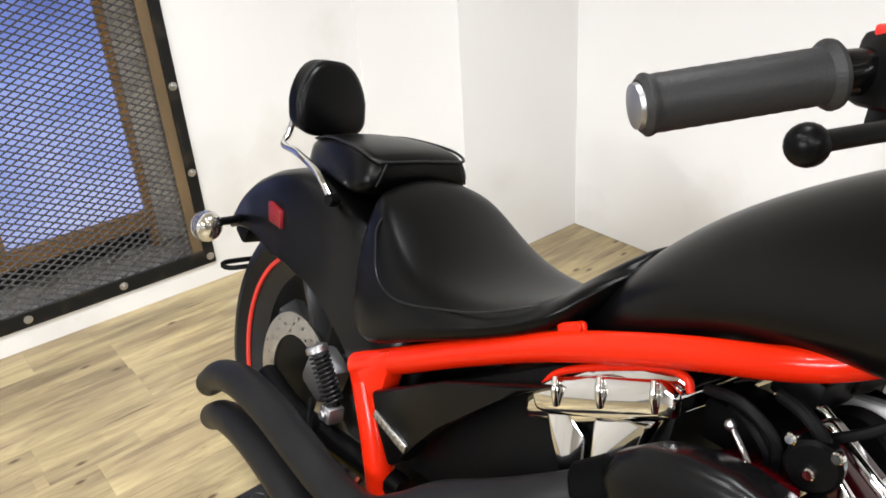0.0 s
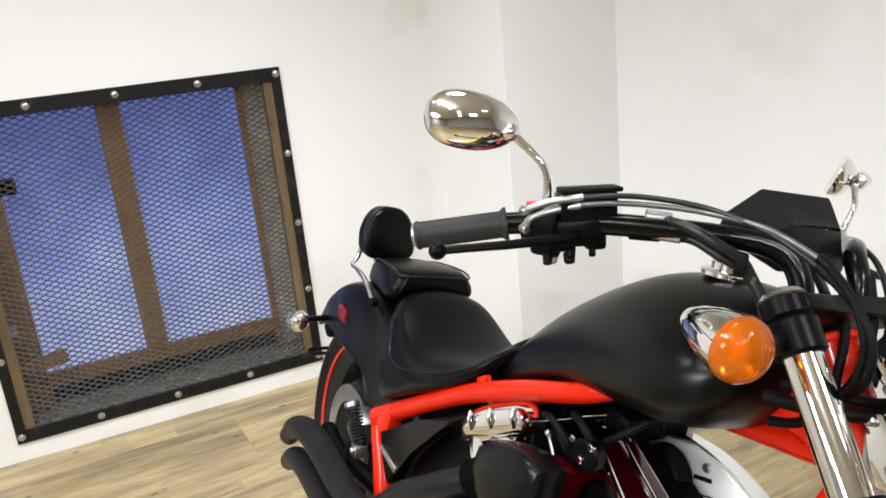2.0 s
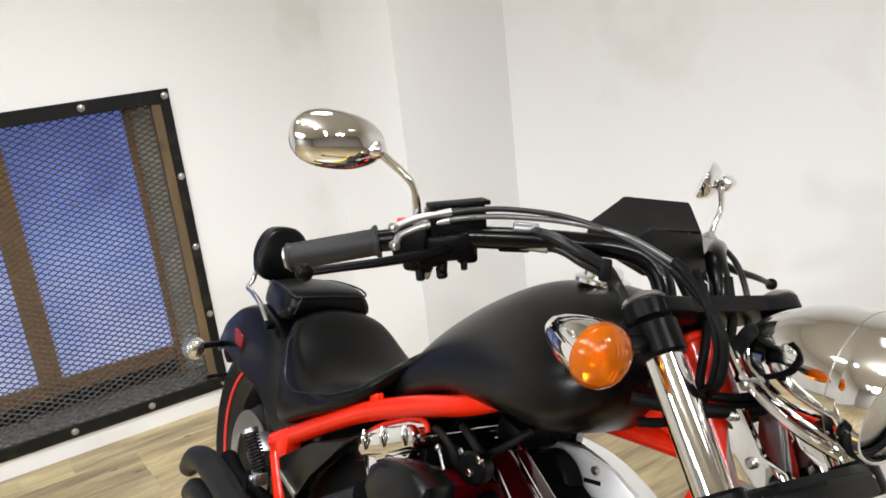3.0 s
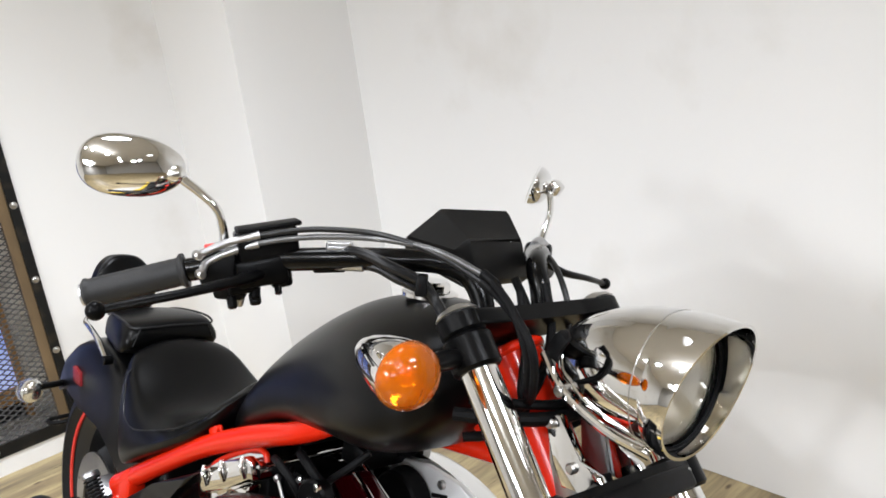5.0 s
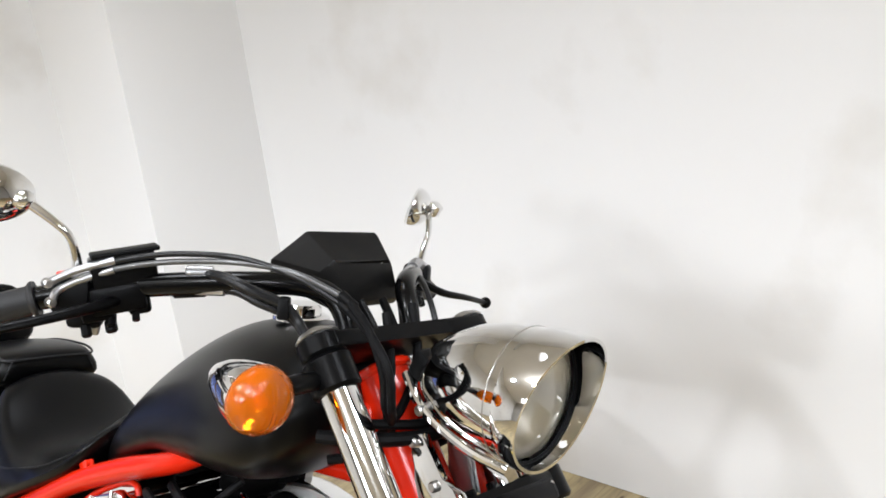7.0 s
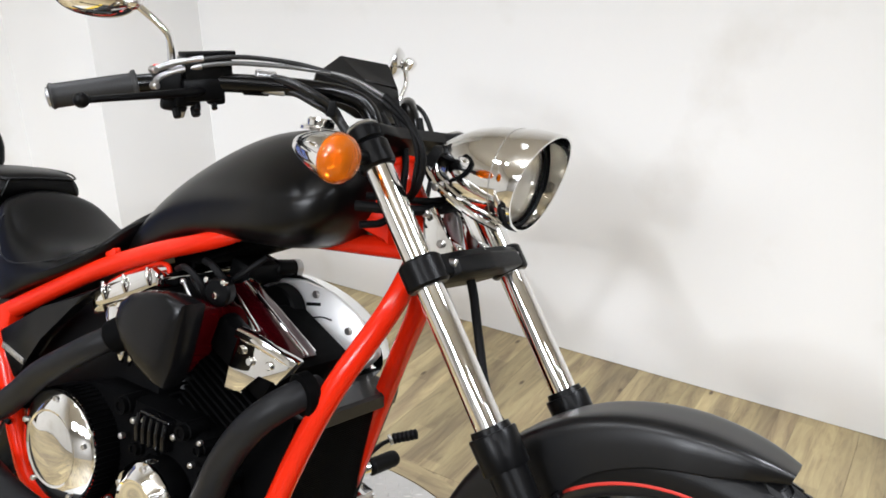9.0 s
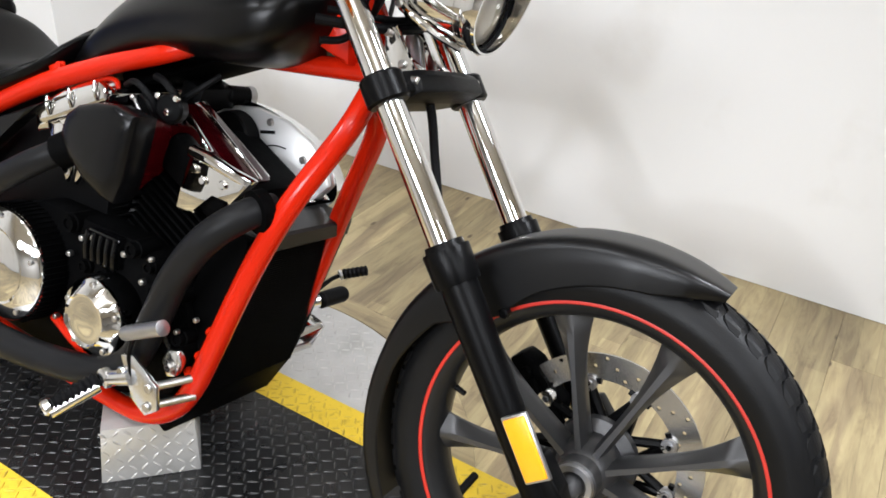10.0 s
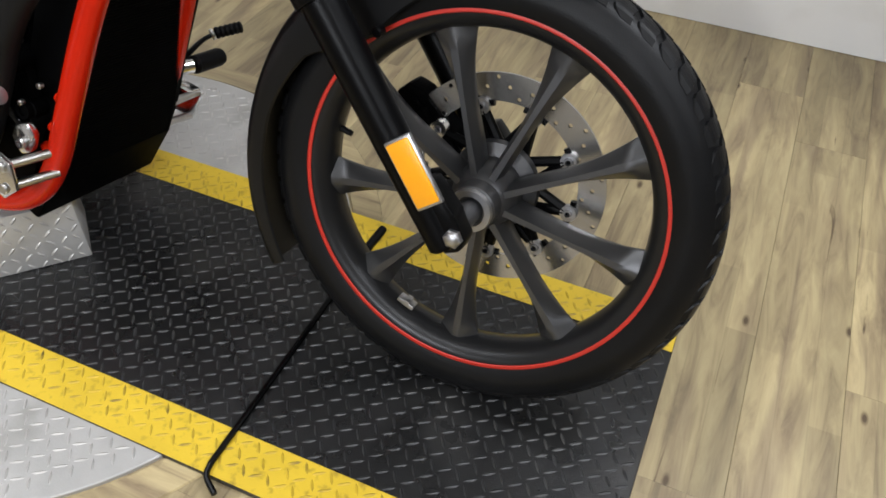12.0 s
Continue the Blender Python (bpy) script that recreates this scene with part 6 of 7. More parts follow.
prism(bm, [(-1.150, 0.622), (-1.120, 0.648), (-1.070, 0.674), (-0.985, 0.712), (-0.966, 0.706), (-0.960, 0.680), (-1.04, 0.640), (-1.112, 0.604), (-1.135, 0.600)], -0.132, -0.114, side, 0.006)
part("cover_face", bm, CHROME, rear_cyl, "bright chrome cover face")
for px_, pz in ((-1.108, 0.640), (-1.05, 0.668), (-0.985, 0.696)):
    bm = B()
    tube(bm, [(px_ - 0.006, -0.133, pz + 0.014), (px_, -0.137, pz), (px_ + 0.004, -0.133, pz - 0.018)], [0.0035, 0.0042, 0.0035], 12, 4)
    part("cover_rib", bm, CHROME, rear_cyl, "raised chrome rib")
for poly in ([(-1.130, 0.602), (-1.094, 0.616), (-1.066, 0.600), (-1.052, 0.52), (-1.062, 0.50), (-1.085, 0.54), (-1.108, 0.575)], [(-1.060, 0.630), (-1.01, 0.649), (-0.984, 0.663), (-1.002, 0.60), (-1.02, 0.53), (-1.040, 0.50)]):
    bm = B()
    prism(bm, poly, -0.122, -0.095, side, 0.006)
    part("head_shield", bm, CHROME, rear_cyl, "chrome head side shield")
bm = B()
prism(bm, [(-0.885, 0.690), (-0.865, 0.703), (-0.692, 0.602), (-0.735, 0.570)], -0.058, 0.022, side, 0.008)
part("rocker_cover", bm, DARKRED, front_cyl, "dark red reflecting rocker cover")
for poly, ya, yb in (([(-0.876, 0.692), (-0.852, 0.708), (-0.764, 0.640), (-0.795, 0.612)], -0.070, -0.058), ([(-0.905, 0.692), (-0.885, 0.704), (-0.705, 0.604), (-0.735, 0.582)], 0.022, 0.031), ([(-0.878, 0.695), (-0.858, 0.708), (-0.690, 0.607), (-0.72, 0.585)], -0.016, -0.007)):
    bm = B()
    prism(bm, poly, ya, yb, side, 0.004)
    part("cover_strip", bm, CHROME, front_cyl, "chrome cover strip")
bm = B()
prism(bm, [(-0.778, 0.634), (-0.724, 0.640), (-0.631, 0.627), (-0.674, 0.572), (-0.716, 0.587), (-0.749, 0.535), (-0.798, 0.531), (-0.776, 0.600)], -0.108, -0.085, side, 0.006)
part("plug_cover", bm, CHROME, front_cyl, "chrome head side cover")
bm = B()
tube(bm, [(-0.776, -0.098, 0.638), (-0.725, -0.100, 0.634), (-0.645, -0.098, 0.616)], [0.013, 0.012, 0.010], 14, 4)
part("cover_ridge", bm, CHROME, front_cyl, "rounded chrome ridge")
for p in ((-0.758, -0.106, 0.615), (-0.735, -0.106, 0.60), (-0.69, -0.106, 0.605), (-0.86, -0.07, 0.688)):
    bm = B()
    rod(bm, p, (p[0], p[1] - 0.008, p[2]), 0.008, seg=14, bev=0.002)
    part("cover_bolt", bm, CHROME, front_cyl)
# dark intake box between the cylinders
face = [(-0.980, 0.625), (-0.970, 0.658), (-0.942, 0.680), (-0.90, 0.694), (-0.855, 0.700), (-0.806, 0.693), (-0.808, 0.668), (-0.816, 0.625), (-0.824, 0.580), (-0.838, 0.536), (-0.862, 0.538), (-0.915, 0.556), (-0.960, 0.590)]
mid_x, mid_z = -0.885, 0.632


def intake_ring(y, grow):
    return [(mid_x + (x - mid_x) * grow, y, mid_z + (z - mid_z) * grow) for x, z in face]


bm = B()
ring_faces(bm, [intake_ring(y, g) for y, g in ((-0.06, 0.50), (-0.11, 0.66), (-0.15, 0.86), (-0.182, 0.95))])
part("intake_box", bm, REDSHEEN, eng, "glossy black intake box, red reflections put into its colour", smooth=30)
bm = B()
ring_faces(bm, [intake_ring(y, g) for y, g in ((-0.150, 0.90), (-0.165, 0.965), (-0.182, 1.0), (-0.197, 1.0), (-0.202, 0.985), (-0.207, 0.92), (-0.211, 0.80), (-0.2135, 0.6), (-0.2145, 0.3))])
air = part("intake_panel", bm, PANELBLACK, eng, "satin charcoal intake side panel", smooth=50)
bm = B()
tube(bm, [(-0.905, -0.2105, 0.660), (-0.87, -0.2105, 0.668), (-0.842, -0.2095, 0.664), (-0.848, -0.2100, 0.640), (-0.862, -0.2118, 0.606), (-0.878, -0.2120, 0.602), (-0.900, -0.2118, 0.612)], 0.0024, 8, 4)
part("panel_emboss", bm, PANELBLACK, eng)
# round covers
for c, r, nm, col in ((Vector((-1.127, -0.155, 0.330)), 0.112, "clutch_cover", CHROME), (Vector((-0.877, -0.155, 0.310)), 0.073, "timing_cover", CHROME)):
    g = group(nm, eng, "round polished chrome cover")
    bm = B()
    lathe(bm, [(r * 1.03, 0.03), (r * 1.05, -0.012), (r * 1.02, -0.02)], c, (0, -1, 0), 40)
    part("side_ring", bm, FIN, g)
    for k in range(28):
        if nm == "clutch_cover":
            a = radians(-60 + 150 * k / 27)
            bm = B()
            p = c + Vector((r * 1.05 * math.cos(a), 0, r * 1.05 * math.sin(a)))
            box(bm, p + Vector((0, -0.01, 0)), (0.004, 0.05, 0.003), Matrix.Rotation(-a, 4, "Y"), 0)
            part("cooling_rib", bm, FIN, g, smooth=0)
    bm = B()
    if nm == "clutch_cover":
        lathe(bm, [(r, 0.022), (r, 0.036), (r * 0.97, 0.040), (r * 0.68, 0.054), (r * 0.64, 0.0525), (r * 0.62, 0.0535), (r * 0.3, 0.056), (1e-7, 0.0565)], c, (0, -1, 0), 56)
    else:
        lathe(bm, [(r, 0.012), (r, 0.026), (r * 0.97, 0.034), (r * 0.86, 0.038), (r * 0.70, 0.052), (r * 0.66, 0.0535), (r * 0.62, 0.050), (r * 0.58, 0.0495), (r * 0.3, 0.051), (1e-7, 0.0515)], c, (0, -1, 0), 80)
        for v in bm.verts:
            rel = v.co - c
            rr_ = math.hypot(rel.x, rel.z)
            if rr_ > r * 0.68:
                lobe = 1 + 0.045 * math.cos(5 * (math.atan2(rel.z, rel.x) - radians(20)))
                v.co.x, v.co.z = c.x + rel.x * lobe, c.z + rel.z * lobe
                if rr_ < r * 0.9:
                    v.co.y += 0.004 * math.cos(5 * (math.atan2(rel.z, rel.x) - radians(20)))
    part("dome", bm, col, g, "mirror-bright chrome face", smooth=40)
    for k in range(5):
        a = radians(20 + 72 * k)
        bm = B()
        p = c + Vector((r * 0.88 * math.cos(a), -0.045 if nm == "clutch_cover" else -0.036, r * 0.88 * math.sin(a)))
        rod(bm, p, p + Vector((0, -0.006, 0)), 0.0055, seg=10, bev=0.001)
        part("cover_screw", bm, STEEL, g)
for p in ((-1.02, -0.145, 0.25), (-0.96, -0.15, 0.43), (-0.93, -0.15, 0.44), (-0.85, -0.15, 0.435), (-0.80, -0.15, 0.40), (-0.99, -0.15, 0.39)):
    bm = B()
    rod(bm, p, (p[0], p[1] - 0.012, p[2]), 0.0058, seg=12, bev=0.002)
    part("case_bolt", bm, STEEL, eng)
bm = B()
box(bm, (-0.91, -0.14, 0.425), (0.085, 0.03, 0.06), None, 0.006)
for k in range(5):
    tube(bm, [(-0.945 + 0.018 * k, -0.157, 0.398), (-0.945 + 0.018 * k, -0.160, 0.425), (-0.945 + 0.018 * k, -0.157, 0.45)], 0.0052, 10, 2)
part("oil_cooler_block", bm, DARKGLOSS, eng)
# casting details on the crankcase side
for px, pz, rr_, hh in ((-1.00, 0.445, 0.016, 0.022), (-0.955, 0.375, 0.012, 0.02), (-0.905, 0.372, 0.020, 0.016), (-0.83, 0.45, 0.014, 0.026), (-0.79, 0.43, 0.011, 0.022), (-0.772, 0.39, 0.017, 0.020), (-0.745, 0.44, 0.012, 0.018), (-0.735, 0.36, 0.019, 0.018), (-0.715, 0.40, 0.010, 0.03), (-0.70, 0.33, 0.013, 0.026), (-0.725, 0.305, 0.010, 0.022), (-0.765, 0.345, 0.008, 0.026)):
    bm = B()
    lathe(bm, [(1e-7, -0.03), (rr_ * 1.25, -0.03), (rr_ * 1.2, hh * 0.5), (rr_, hh * 0.55), (rr_, hh), (rr_ * 0.6, hh), (rr_ * 0.55, hh - 0.004), (1e-7, hh - 0.004)], (px, -0.138, pz), (0, -1, 0), 18)
    part("casting_boss", bm, FIN, eng, "black casting boss")
for pts, r_ in (([(-0.74, -0.15, 0.45), (-0.725, -0.165, 0.40), (-0.735, -0.165, 0.345), (-0.715, -0.155, 0.30)], 0.0065),):
    bm = B()
    tube(bm, pts, r_, 10, 5)
    part("oil_line", bm, DARKGLOSS, eng, "thin black oil line")
for p in ((-0.693, -0.155, 0.441), (-0.668, -0.15, 0.377), (-0.735, -0.16, 0.372), (-0.70, -0.158, 0.345), (-0.775, -0.16, 0.452)):
    bm = B()
    rod(bm, p, (p[0], p[1] - 0.010, p[2]), 0.0048, seg=10, bev=0.0015)
    part("case_bolt", bm, STEEL, eng)
bm = B()
prism(bm, [(-0.716, 0.290), (-0.706, 0.312), (-0.681, 0.320), (-0.670, 0.300), (-0.680, 0.270), (-0.700, 0.262)], -0.176, -0.160, side, 0.005)
rod(bm, (-0.692, -0.175, 0.285), (-0.692, -0.184, 0.285), 0.009, seg=14, bev=0.002)
part("drain_bracket", bm, POLISHED, eng, "small polished bracket")
bm = B()
tube(bm, [(-1.03, -0.145, 0.245), (-0.95, -0.15, 0.215), (-0.87, -0.15, 0.20)], 0.01, 10, 4)
part("lower_red_pipe", bm, RED, eng, "red lower casing edge")
# left air cleaner, seen behind
aircl = group("air_cleaner", bike, "pale polished air cleaner back plate with bolts and slots")
PALE = material("pale_polished_metal", (0.82, 0.82, 0.81), 0.32, 0.55, 0.04, 6, 0.03, 300)
bm = B()
prism(bm, [(-0.955, 0.655), (-0.90, 0.69), (-0.83, 0.702), (-0.755, 0.695), (-0.69, 0.668), (-0.648, 0.63), (-0.634, 0.598), (-0.66, 0.565), (-0.72, 0.548), (-0.83, 0.545), (-0.93, 0.59)], 0.112, 0.126, side, 0.006)
part("back_plate", bm, PALE, aircl)
rings = []
for x, w, zo in ((0.126, 1.02, 0), (0.15, 1.0, 0), (0.17, 0.93, 0), (0.182, 0.8, 0), (0.187, 0.6, 0)):
    rings.append([(-0.79 + 0.165 * w * math.cos(a), x, 0.622 + 0.075 * w * math.sin(a) - 0.035 * math.cos(a) * w) for a in (2 * math.pi * k / 36 for k in range(36))])
bm = B()
ring_faces(bm, rings)
part("outer_cover", bm, CHROME, aircl, "chrome outer cover", smooth=60)
bm = B()
rod(bm, (-0.865, 0.112, 0.63), (-0.865, 0.075, 0.63), 0.058, 0.055, 32, 0.004)
part("intake_duct", bm, RUBBER, aircl, "black rubber intake duct")
bm = B()
prism(bm, [(-0.955, 0.664), (-0.90, 0.672), (-0.85, 0.655), (-0.812, 0.635), (-0.80, 0.61), (-0.812, 0.586), (-0.84, 0.575), (-0.89, 0.590), (-0.94, 0.62)], 0.098, 0.1125, side, 0.004)
part("intake_mouth", bm, FIN, aircl, "black intake mouth")
for px, pz in ((-0.79, 0.683), (-0.70, 0.632), (-0.795, 0.60), (-0.905, 0.672)):
    bm = B()
    rod(bm, (px, 0.113, pz), (px, 0.104, pz), 0.0075, seg=14, bev=0.002)
    part("bolt", bm, STEEL, aircl)
bm = B()
box(bm, (-0.795, 0.1105, 0.662), (0.035, 0.003, 0.0065), Matrix.Rotation(radians(-12), 4, "Y"), 0)
part("slot", bm, RUBBER, aircl, "dark slot")
bm = B()
tube(bm, [(-0.80, 0.110, 0.633), (-0.77, 0.109, 0.642), (-0.745, 0.110, 0.642)], 0.0014, 6, 4)
part("groove", bm, RUBBER, aircl, "dark groove line")
bm = B()
prism(bm, [(-0.78, 0.556), (-0.68, 0.58), (-0.655, 0.562), (-0.70, 0.545)], 0.095, 0.112, side, 0.003)
part("lower_lip", bm, CHROME, aircl, "chrome lower lip")
bm = B()
prism(bm, [(-0.77, 0.561), (-0.69, 0.578), (-0.67, 0.569), (-0.70, 0.555)], 0.090, 0.096, side, 0.001)
part("lip_inset", bm, RED, aircl, "red inset")

# coil and wiring between the tank and the cylinders
coil = group("ignition_coil", bike, "black ignition coil with leads under the tank")
bm = B()
box(bm, (-0.915, 0.07, 0.708), (0.055, 0.10, 0.042), Matrix.Rotation(radians(10), 4, "Y"), 0.006)
rod(bm, (-0.90, 0.10, 0.712), (-0.885, 0.15, 0.712), 0.018, seg=16, bev=0.003)
part("housing", bm, PLASTIC, coil)
bm = B()
rod(bm, (-0.888, 0.142, 0.712), (-0.884, 0.158, 0.712), 0.019, seg=16, bev=0.002)
part("cap", bm, ALU, coil)
for pts, r in (([(-0.78, -0.05, 0.77), (-0.80, -0.07, 0.745), (-0.83, -0.075, 0.72), (-0.86, -0.06, 0.70)], 0.0055), ([(-0.88, -0.10, 0.745), (-0.85, -0.108, 0.742), (-0.83, -0.10, 0.722), (-0.84, -0.08, 0.70)], 0.007),
               ([(-0.95, -0.10, 0.715), (-0.90, -0.125, 0.73), (-0.865, -0.12, 0.71), (-0.86, -0.10, 0.67)], 0.006), ([(-0.93, -0.08, 0.70), (-0.89, -0.11, 0.705), (-0.87, -0.105, 0.68), (-0.89, -0.09, 0.65)], 0.005)):
    bm = B()
    tube(bm, pts, r, 10, 5)
    part("lead", bm, RUBBER, coil, "black lead")
bm = B()
rod(bm, (-0.835, -0.09, 0.70), (-0.828, -0.115, 0.70), 0.026, seg=22, bev=0.004)
part("fuel_valve", bm, SATIN, coil)
for px, pz in ((-0.852, 0.718), (-0.81, 0.722), (-0.828, 0.695)):
    bm = B()
    rod(bm, (px, -0.112, pz), (px, -0.121, pz), 0.006, seg=12, bev=0.0015)
    part("screw", bm, CHROME, coil)
bm = B()
tube(bm, [(-0.905, -0.12, 0.70), (-0.885, -0.125, 0.685), (-0.868, -0.13, 0.672)], 0.0028, 8, 3)
ball(bm, (-0.908, -0.12, 0.702), 0.006, 10, 8)
part("idle_screw", bm, STEEL, coil)
bm = B()
box(bm, (-0.92, -0.03, 0.672), (0.09, 0.09, 0.05), None, 0.01)
part("throttle_body", bm, FIN, coil)

# added black filler for the darkness under the tank; hides the far rail
bm = B()
box(bm, (-0.93, 0.045, 0.752), (0.24, 0.16, 0.035), Matrix.Rotation(radians(-24), 4, "Y"), 0.01)
for k in range(5):
    tube(bm, [(-1.02, -0.03 + 0.022 * k, 0.73), (-0.95, -0.04 + 0.02 * k, 0.775), (-0.88, -0.03 + 0.025 * k, 0.79), (-0.82, -0.04 + 0.02 * k, 0.80)], 0.006, 8, 4)
part("dark_filler", bm, FIN, coil, "added black filler hiding the far rail under the tank")

# ---- exhaust ----
exh = group("exhaust", bike, "twin grey-black coated exhaust pipes with turned-down tips")


def pipe(name, pts, radii):
    g = group(name, exh)
    bm = B()
    tube(bm, pts, radii, 22, 6, caps=False)
    part("shell", bm, EXHAUST, g, smooth=60)
    p, q = Vector(pts[-1]), Vector(pts[-2])
    d = (p - q).normalized()
    bm = B()
    lathe(bm, [(radii[-1] - 0.0005, 0.0), (radii[-1] - 0.002, 0.002), (radii[-1] - 0.005, 0.0), (radii[-1] - 0.006, -0.03), (1e-7, -0.035)], p, d, 22)
    part("tip_mouth", bm, RUBBER, g)


pipe("upper_pipe", [(-1.005, -0.172, 0.584), (-1.05, -0.193, 0.553), (-1.11, -0.202, 0.512), (-1.19, -0.202, 0.458), (-1.26, -0.20, 0.395), (-1.33, -0.20, 0.345), (-1.42, -0.20, 0.334), (-1.52, -0.20, 0.346), (-1.62, -0.198, 0.356), (-1.73, -0.193, 0.349), (-1.83, -0.182, 0.312), (-1.902, -0.170, 0.258)],
     [0.0235, 0.024, 0.0245, 0.0255, 0.0265, 0.028, 0.0295, 0.031, 0.0315, 0.031, 0.029, 0.0265])
pipe("lower_pipe", [(-0.575, -0.115, 0.600), (-0.59, -0.17, 0.588), (-0.636, -0.195, 0.537), (-0.692, -0.19, 0.455), (-0.735, -0.182, 0.358), (-0.782, -0.18, 0.262), (-0.86, -0.185, 0.212), (-0.96, -0.195, 0.192), (-1.08, -0.205, 0.183), (-1.22, -0.205, 0.183), (-1.33, -0.205, 0.205), (-1.43, -0.205, 0.238), (-1.54, -0.203, 0.266), (-1.68, -0.196, 0.272), (-1.80, -0.182, 0.242), (-1.876, -0.168, 0.198)],
     [0.025, 0.0255, 0.026, 0.0265, 0.027, 0.0275, 0.028, 0.0285, 0.029, 0.0295, 0.0305, 0.031, 0.0315, 0.031, 0.029, 0.0265])
bm = B()
rod(bm, (-0.985, -0.160, 0.598), (-1.018, -0.178, 0.575), 0.034, 0.031, 14, 0.004)
part("flange_ring", bm, FIN, exh)
bm = B()
lathe(bm, [(0.026, -0.02), (0.036, -0.02), (0.036, 0.0), (0.026, 0.002)], (-0.583, -0.15, 0.594), (-0.3, -0.9, -0.2), 24, closed=True)
part("flange_ring", bm, FIN, exh)

# ---- radiator, pegs, stand ----
rad = group("radiator", bike, "tall black radiator between the front frame tubes")
bm = B()
prism(bm, [(-0.597, 0.540), (-0.68, 0.545), (-0.79, 0.14), (-0.737, 0.113), (-0.690, 0.20), (-0.668, 0.274), (-0.646, 0.374), (-0.614, 0.52)], -0.125, 0.165, side, 0.006)
part("shroud", bm, FIN, rad)
for k in range(60):
    t = k / 59
    bm = B()
    x, z = -0.618 - 0.065 * t, 0.50 - 0.29 * t
    box(bm, (x - 0.0012, 0.02, z), (0.008, 0.262, 0.0022), Matrix.Rotation(radians(16), 4, "Y"), 0)
    part("cooling_fin", bm, FIN, rad, smooth=0)
bm = B()
box(bm, (-0.632, 0.018, 0.530), (0.075, 0.27, 0.036), Matrix.Rotation(radians(10), 4, "Y"), 0.005, 1)
part("top_tank", bm, GAUGEBLACK, rad, smooth=0)

pegs = group("forward_control", bike, "polished forward foot control")
bm = B()
prism(bm, [(-0.765, 0.292), (-0.738, 0.302), (-0.676, 0.268), (-0.668, 0.226), (-0.695, 0.205), (-0.728, 0.222)], -0.220, -0.212, side, 0.002)
part("plate", bm, POLISHED, pegs, "polished aluminium plate")
for pz in (0.268, 0.232):
    bm = B()
    rod(bm, (-0.69, -0.212, pz - 0.008), (-0.652, -0.150, pz + 0.006), 0.0072, seg=12)
    part("stay", bm, STEEL, pegs)
    bm = B()
    rod(bm, (-0.69, -0.220, pz - 0.008), (-0.69, -0.226, pz - 0.008), 0.0085, seg=12, bev=0.002)
    part("bolt", bm, STEEL, pegs)
bm = B()
tube(bm, [(-0.735, -0.216, 0.262), (-0.765, -0.218, 0.248), (-0.795, -0.222, 0.236)], [0.016, 0.014, 0.012], 12, 4)
box(bm, (-0.79, -0.22, 0.238), (0.03, 0.026, 0.03), None, 0.006)
rod(bm, (-0.752, -0.228, 0.262), (-0.752, -0.206, 0.262), 0.013, seg=18, bev=0.003)
part("peg_mount", bm, POLISHED, pegs)
peg0, peg1 = Vector((-0.800, -0.228, 0.234)), Vector((-0.832, -0.305, 0.190))
pd = (peg1 - peg0).normalized()
bm = B()
lathe(bm, [(1e-7, 0.0)] + [(0.0160 if i % 2 else 0.0125, 0.003 + 0.0052 * i) for i in range(16)] + [(1e-7, 0.084)], peg0, pd, 18)
part("peg_rubber", bm, RUBBER, pegs, "ribbed rubber foot peg")
bm = B()
tube(bm, [peg0 + Vector((0.004, -0.004, -0.010)), peg0 + pd * 0.085 + Vector((0.004, -0.004, -0.011))], 0.0125, 14, 1)
part("peg_spine", bm, POLISHED, pegs, "polished peg underside")
bm = B()
rod(bm, peg0 + pd * 0.082, peg0 + pd * 0.100, 0.0150, seg=18, bev=0.004)
part("peg_end", bm, POLISHED, pegs)
a0, a1 = Vector((-0.760, -0.222, 0.334)), Vector((-0.664, -0.230, 0.384))
bm = B()
tube(bm, [(-0.735, -0.216, 0.262), (-0.745, -0.220, 0.30), tuple(a0.lerp(a1, 0.3))], 0.0042, 10, 4)
part("pedal_arm", bm, SATIN, pegs)
LL = (a1 - a0).length
bm = B()
lathe(bm, [(1e-7, 0.0)] + [(0.0138 if i % 2 else 0.0118, 0.003 + (LL - 0.006) * i / 15) for i in range(16)] + [(1e-7, LL)], a0, a1 - a0, 16)
part("pedal", bm, ALU, pegs, "ribbed grey metal pedal")

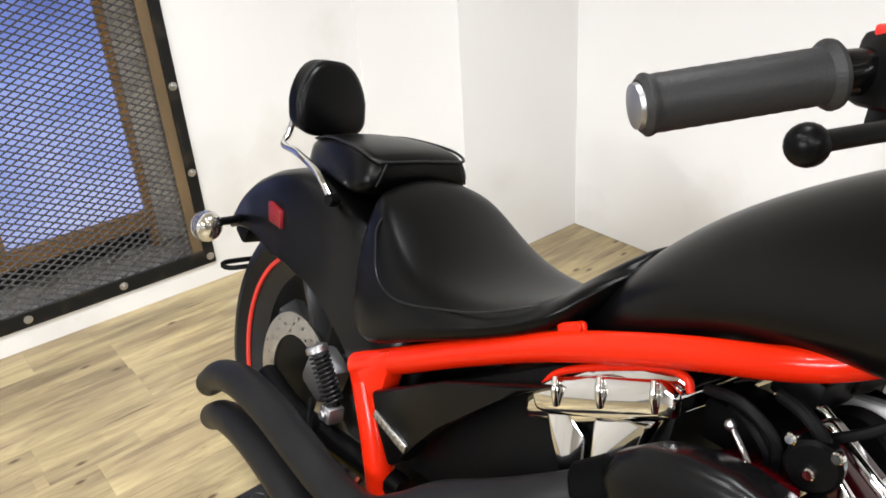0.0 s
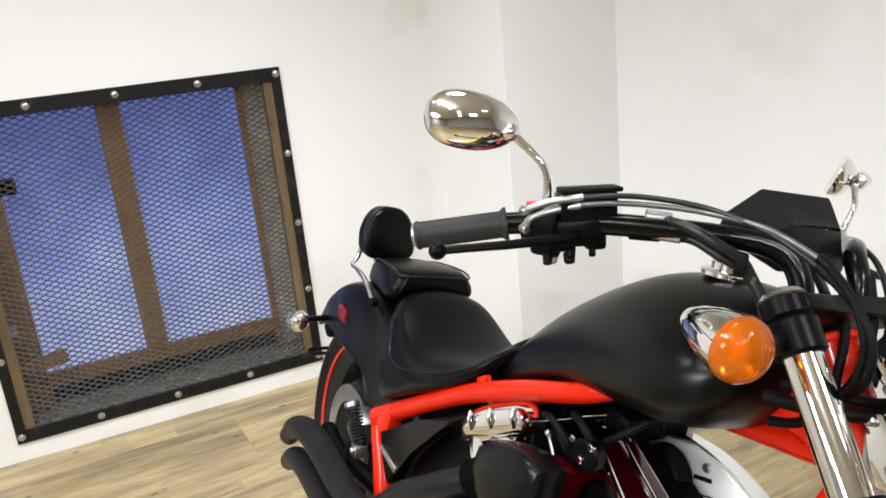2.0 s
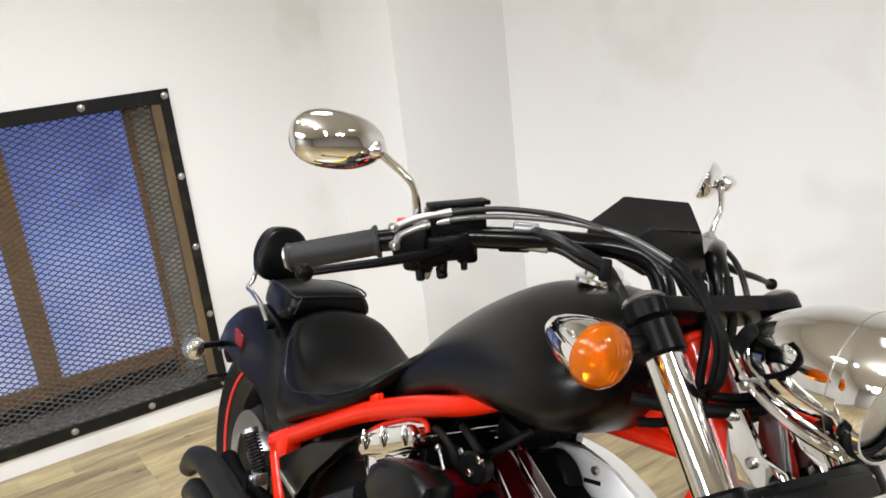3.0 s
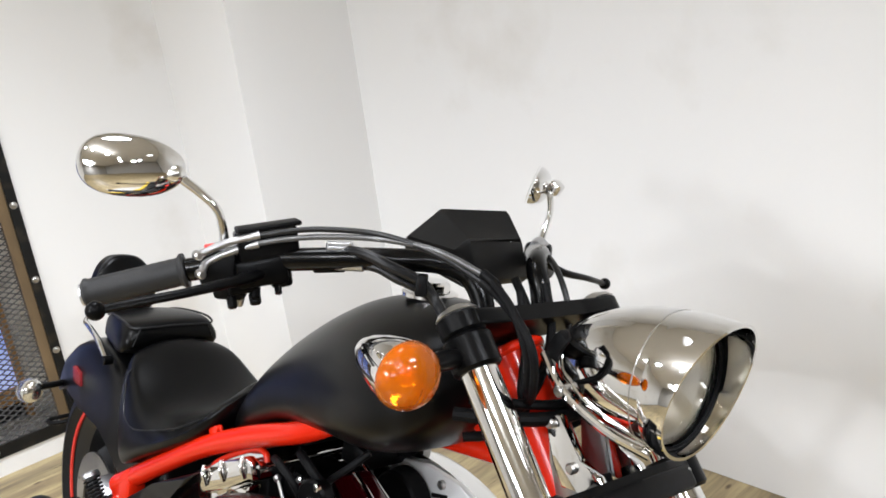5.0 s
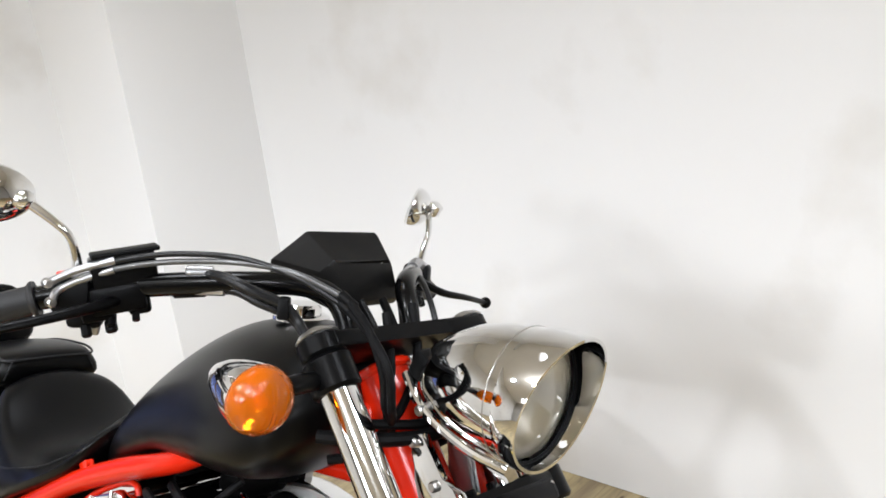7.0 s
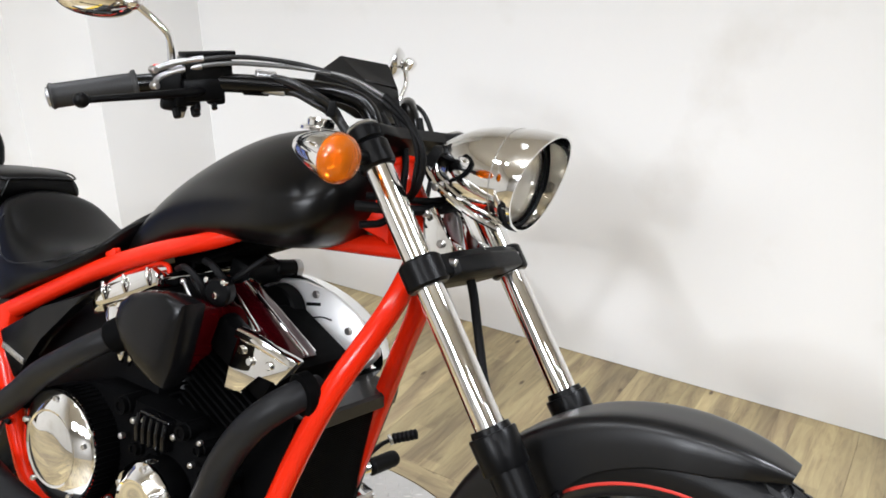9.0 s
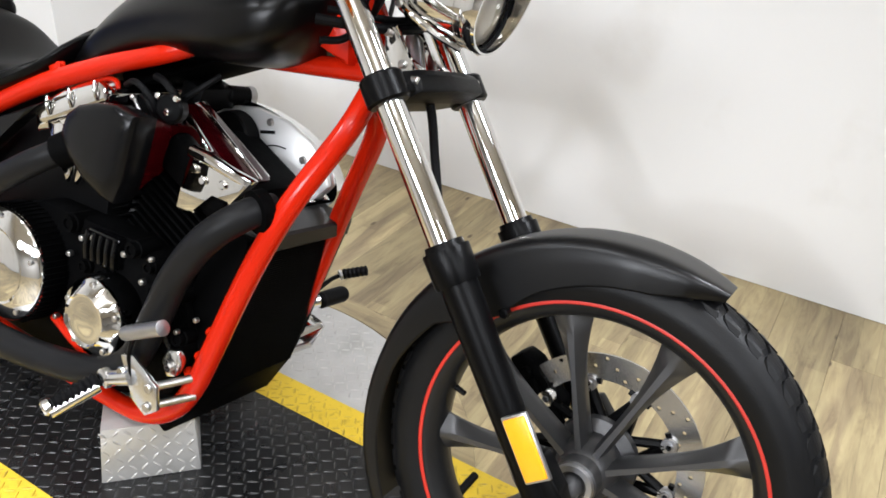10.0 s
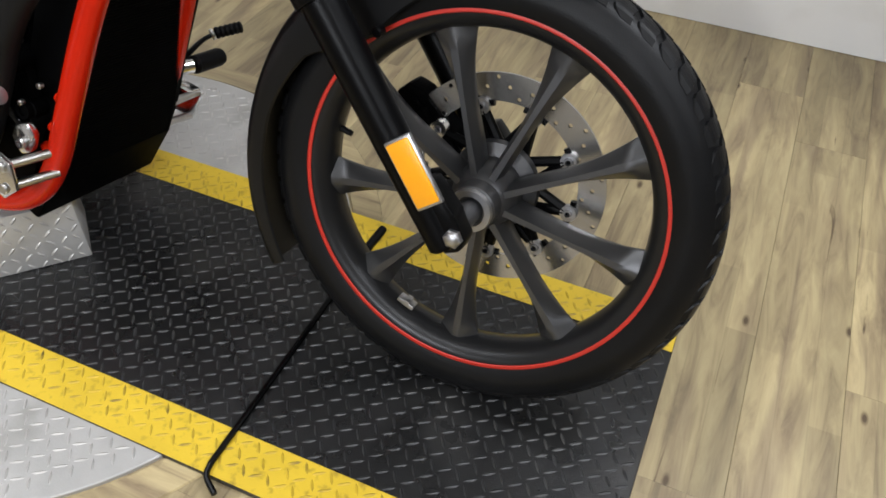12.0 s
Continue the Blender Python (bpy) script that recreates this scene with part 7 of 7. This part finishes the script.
lefty = group("forward_control", bike, "left foot control with black rubber peg and pedal")
bm = B()
prism(bm, [(-0.760, 0.285), (-0.683, 0.262), (-0.676, 0.256), (-0.700, 0.200), (-0.757, 0.208)], 0.246, 0.253, side, 0.002)
part("plate", bm, POLISHED, lefty, "polished control plate")
bm = B()
prism(bm, [(-0.760, 0.287), (-0.684, 0.265), (-0.684, 0.259), (-0.760, 0.281)], 0.215, 0.250, side, 0.001)
part("plate_flange", bm, POLISHED, lefty, "bright folded flange")
for p, q in (((-0.678, 0.160, 0.262), (-0.690, 0.248, 0.255)), ((-0.695, 0.160, 0.216), (-0.707, 0.248, 0.202))):
    bm = B()
    rod(bm, p, q, 0.0075, seg=14)
    part("stay", bm, STEEL, lefty)
bm = B()
rod(bm, (-0.728, 0.24, 0.297), (-0.712, 0.268, 0.301), 0.015, seg=18, bev=0.003)
part("peg_mount", bm, POLISHED, lefty)
bm = B()
lathe(bm, [(1e-7, 0.0), (0.0165, 0.001), (0.019, 0.006)] + [(0.0190 if i % 2 else 0.0178, 0.010 + 0.0055 * i) for i in range(12)] + [(0.0165, 0.080), (1e-7, 0.081)], (-0.712, 0.264, 0.301), (0.125, 1.0, 0.05), 20)
part("peg_rubber", bm, RUBBER, lefty, "black rubber foot peg")
bm = B()
tube(bm, [(-0.735, 0.255, 0.300), (-0.724, 0.268, 0.322), (-0.712, 0.295, 0.345), (-0.699, 0.312, 0.357)], [0.010, 0.009, 0.0075, 0.007], 12, 4, squash=0.6)
part("pedal_arm", bm, SATIN, lefty)
bm = B()
rod(bm, (-0.701, 0.309, 0.356), (-0.697, 0.314, 0.359), 0.0115, seg=18, bev=0.001)
part("collar", bm, STEEL, lefty)
bm = B()
lathe(bm, [(1e-7, 0.0)] + [(0.0122 if i % 2 else 0.0104, 0.001 + 0.0048 * i) for i in range(12)] + [(0.008, 0.057), (1e-7, 0.058)], (-0.697, 0.314, 0.359), (0.73, 0.60, 0.30), 18)
part("pedal", bm, RUBBER, lefty, "ribbed black rubber pedal")
stand = group("side_stand", bike, "folded-out black side stand")
bm = B()
tube(bm, [(-0.86, 0.15, 0.14), (-0.87, 0.22, 0.10), (-0.885, 0.315, 0.06), (-0.89, 0.36, 0.085 - 0.03)], 0.011, 12, 4)
part("leg", bm, SATIN, stand)

# ---- pieces of the floor ----
lay_planks()
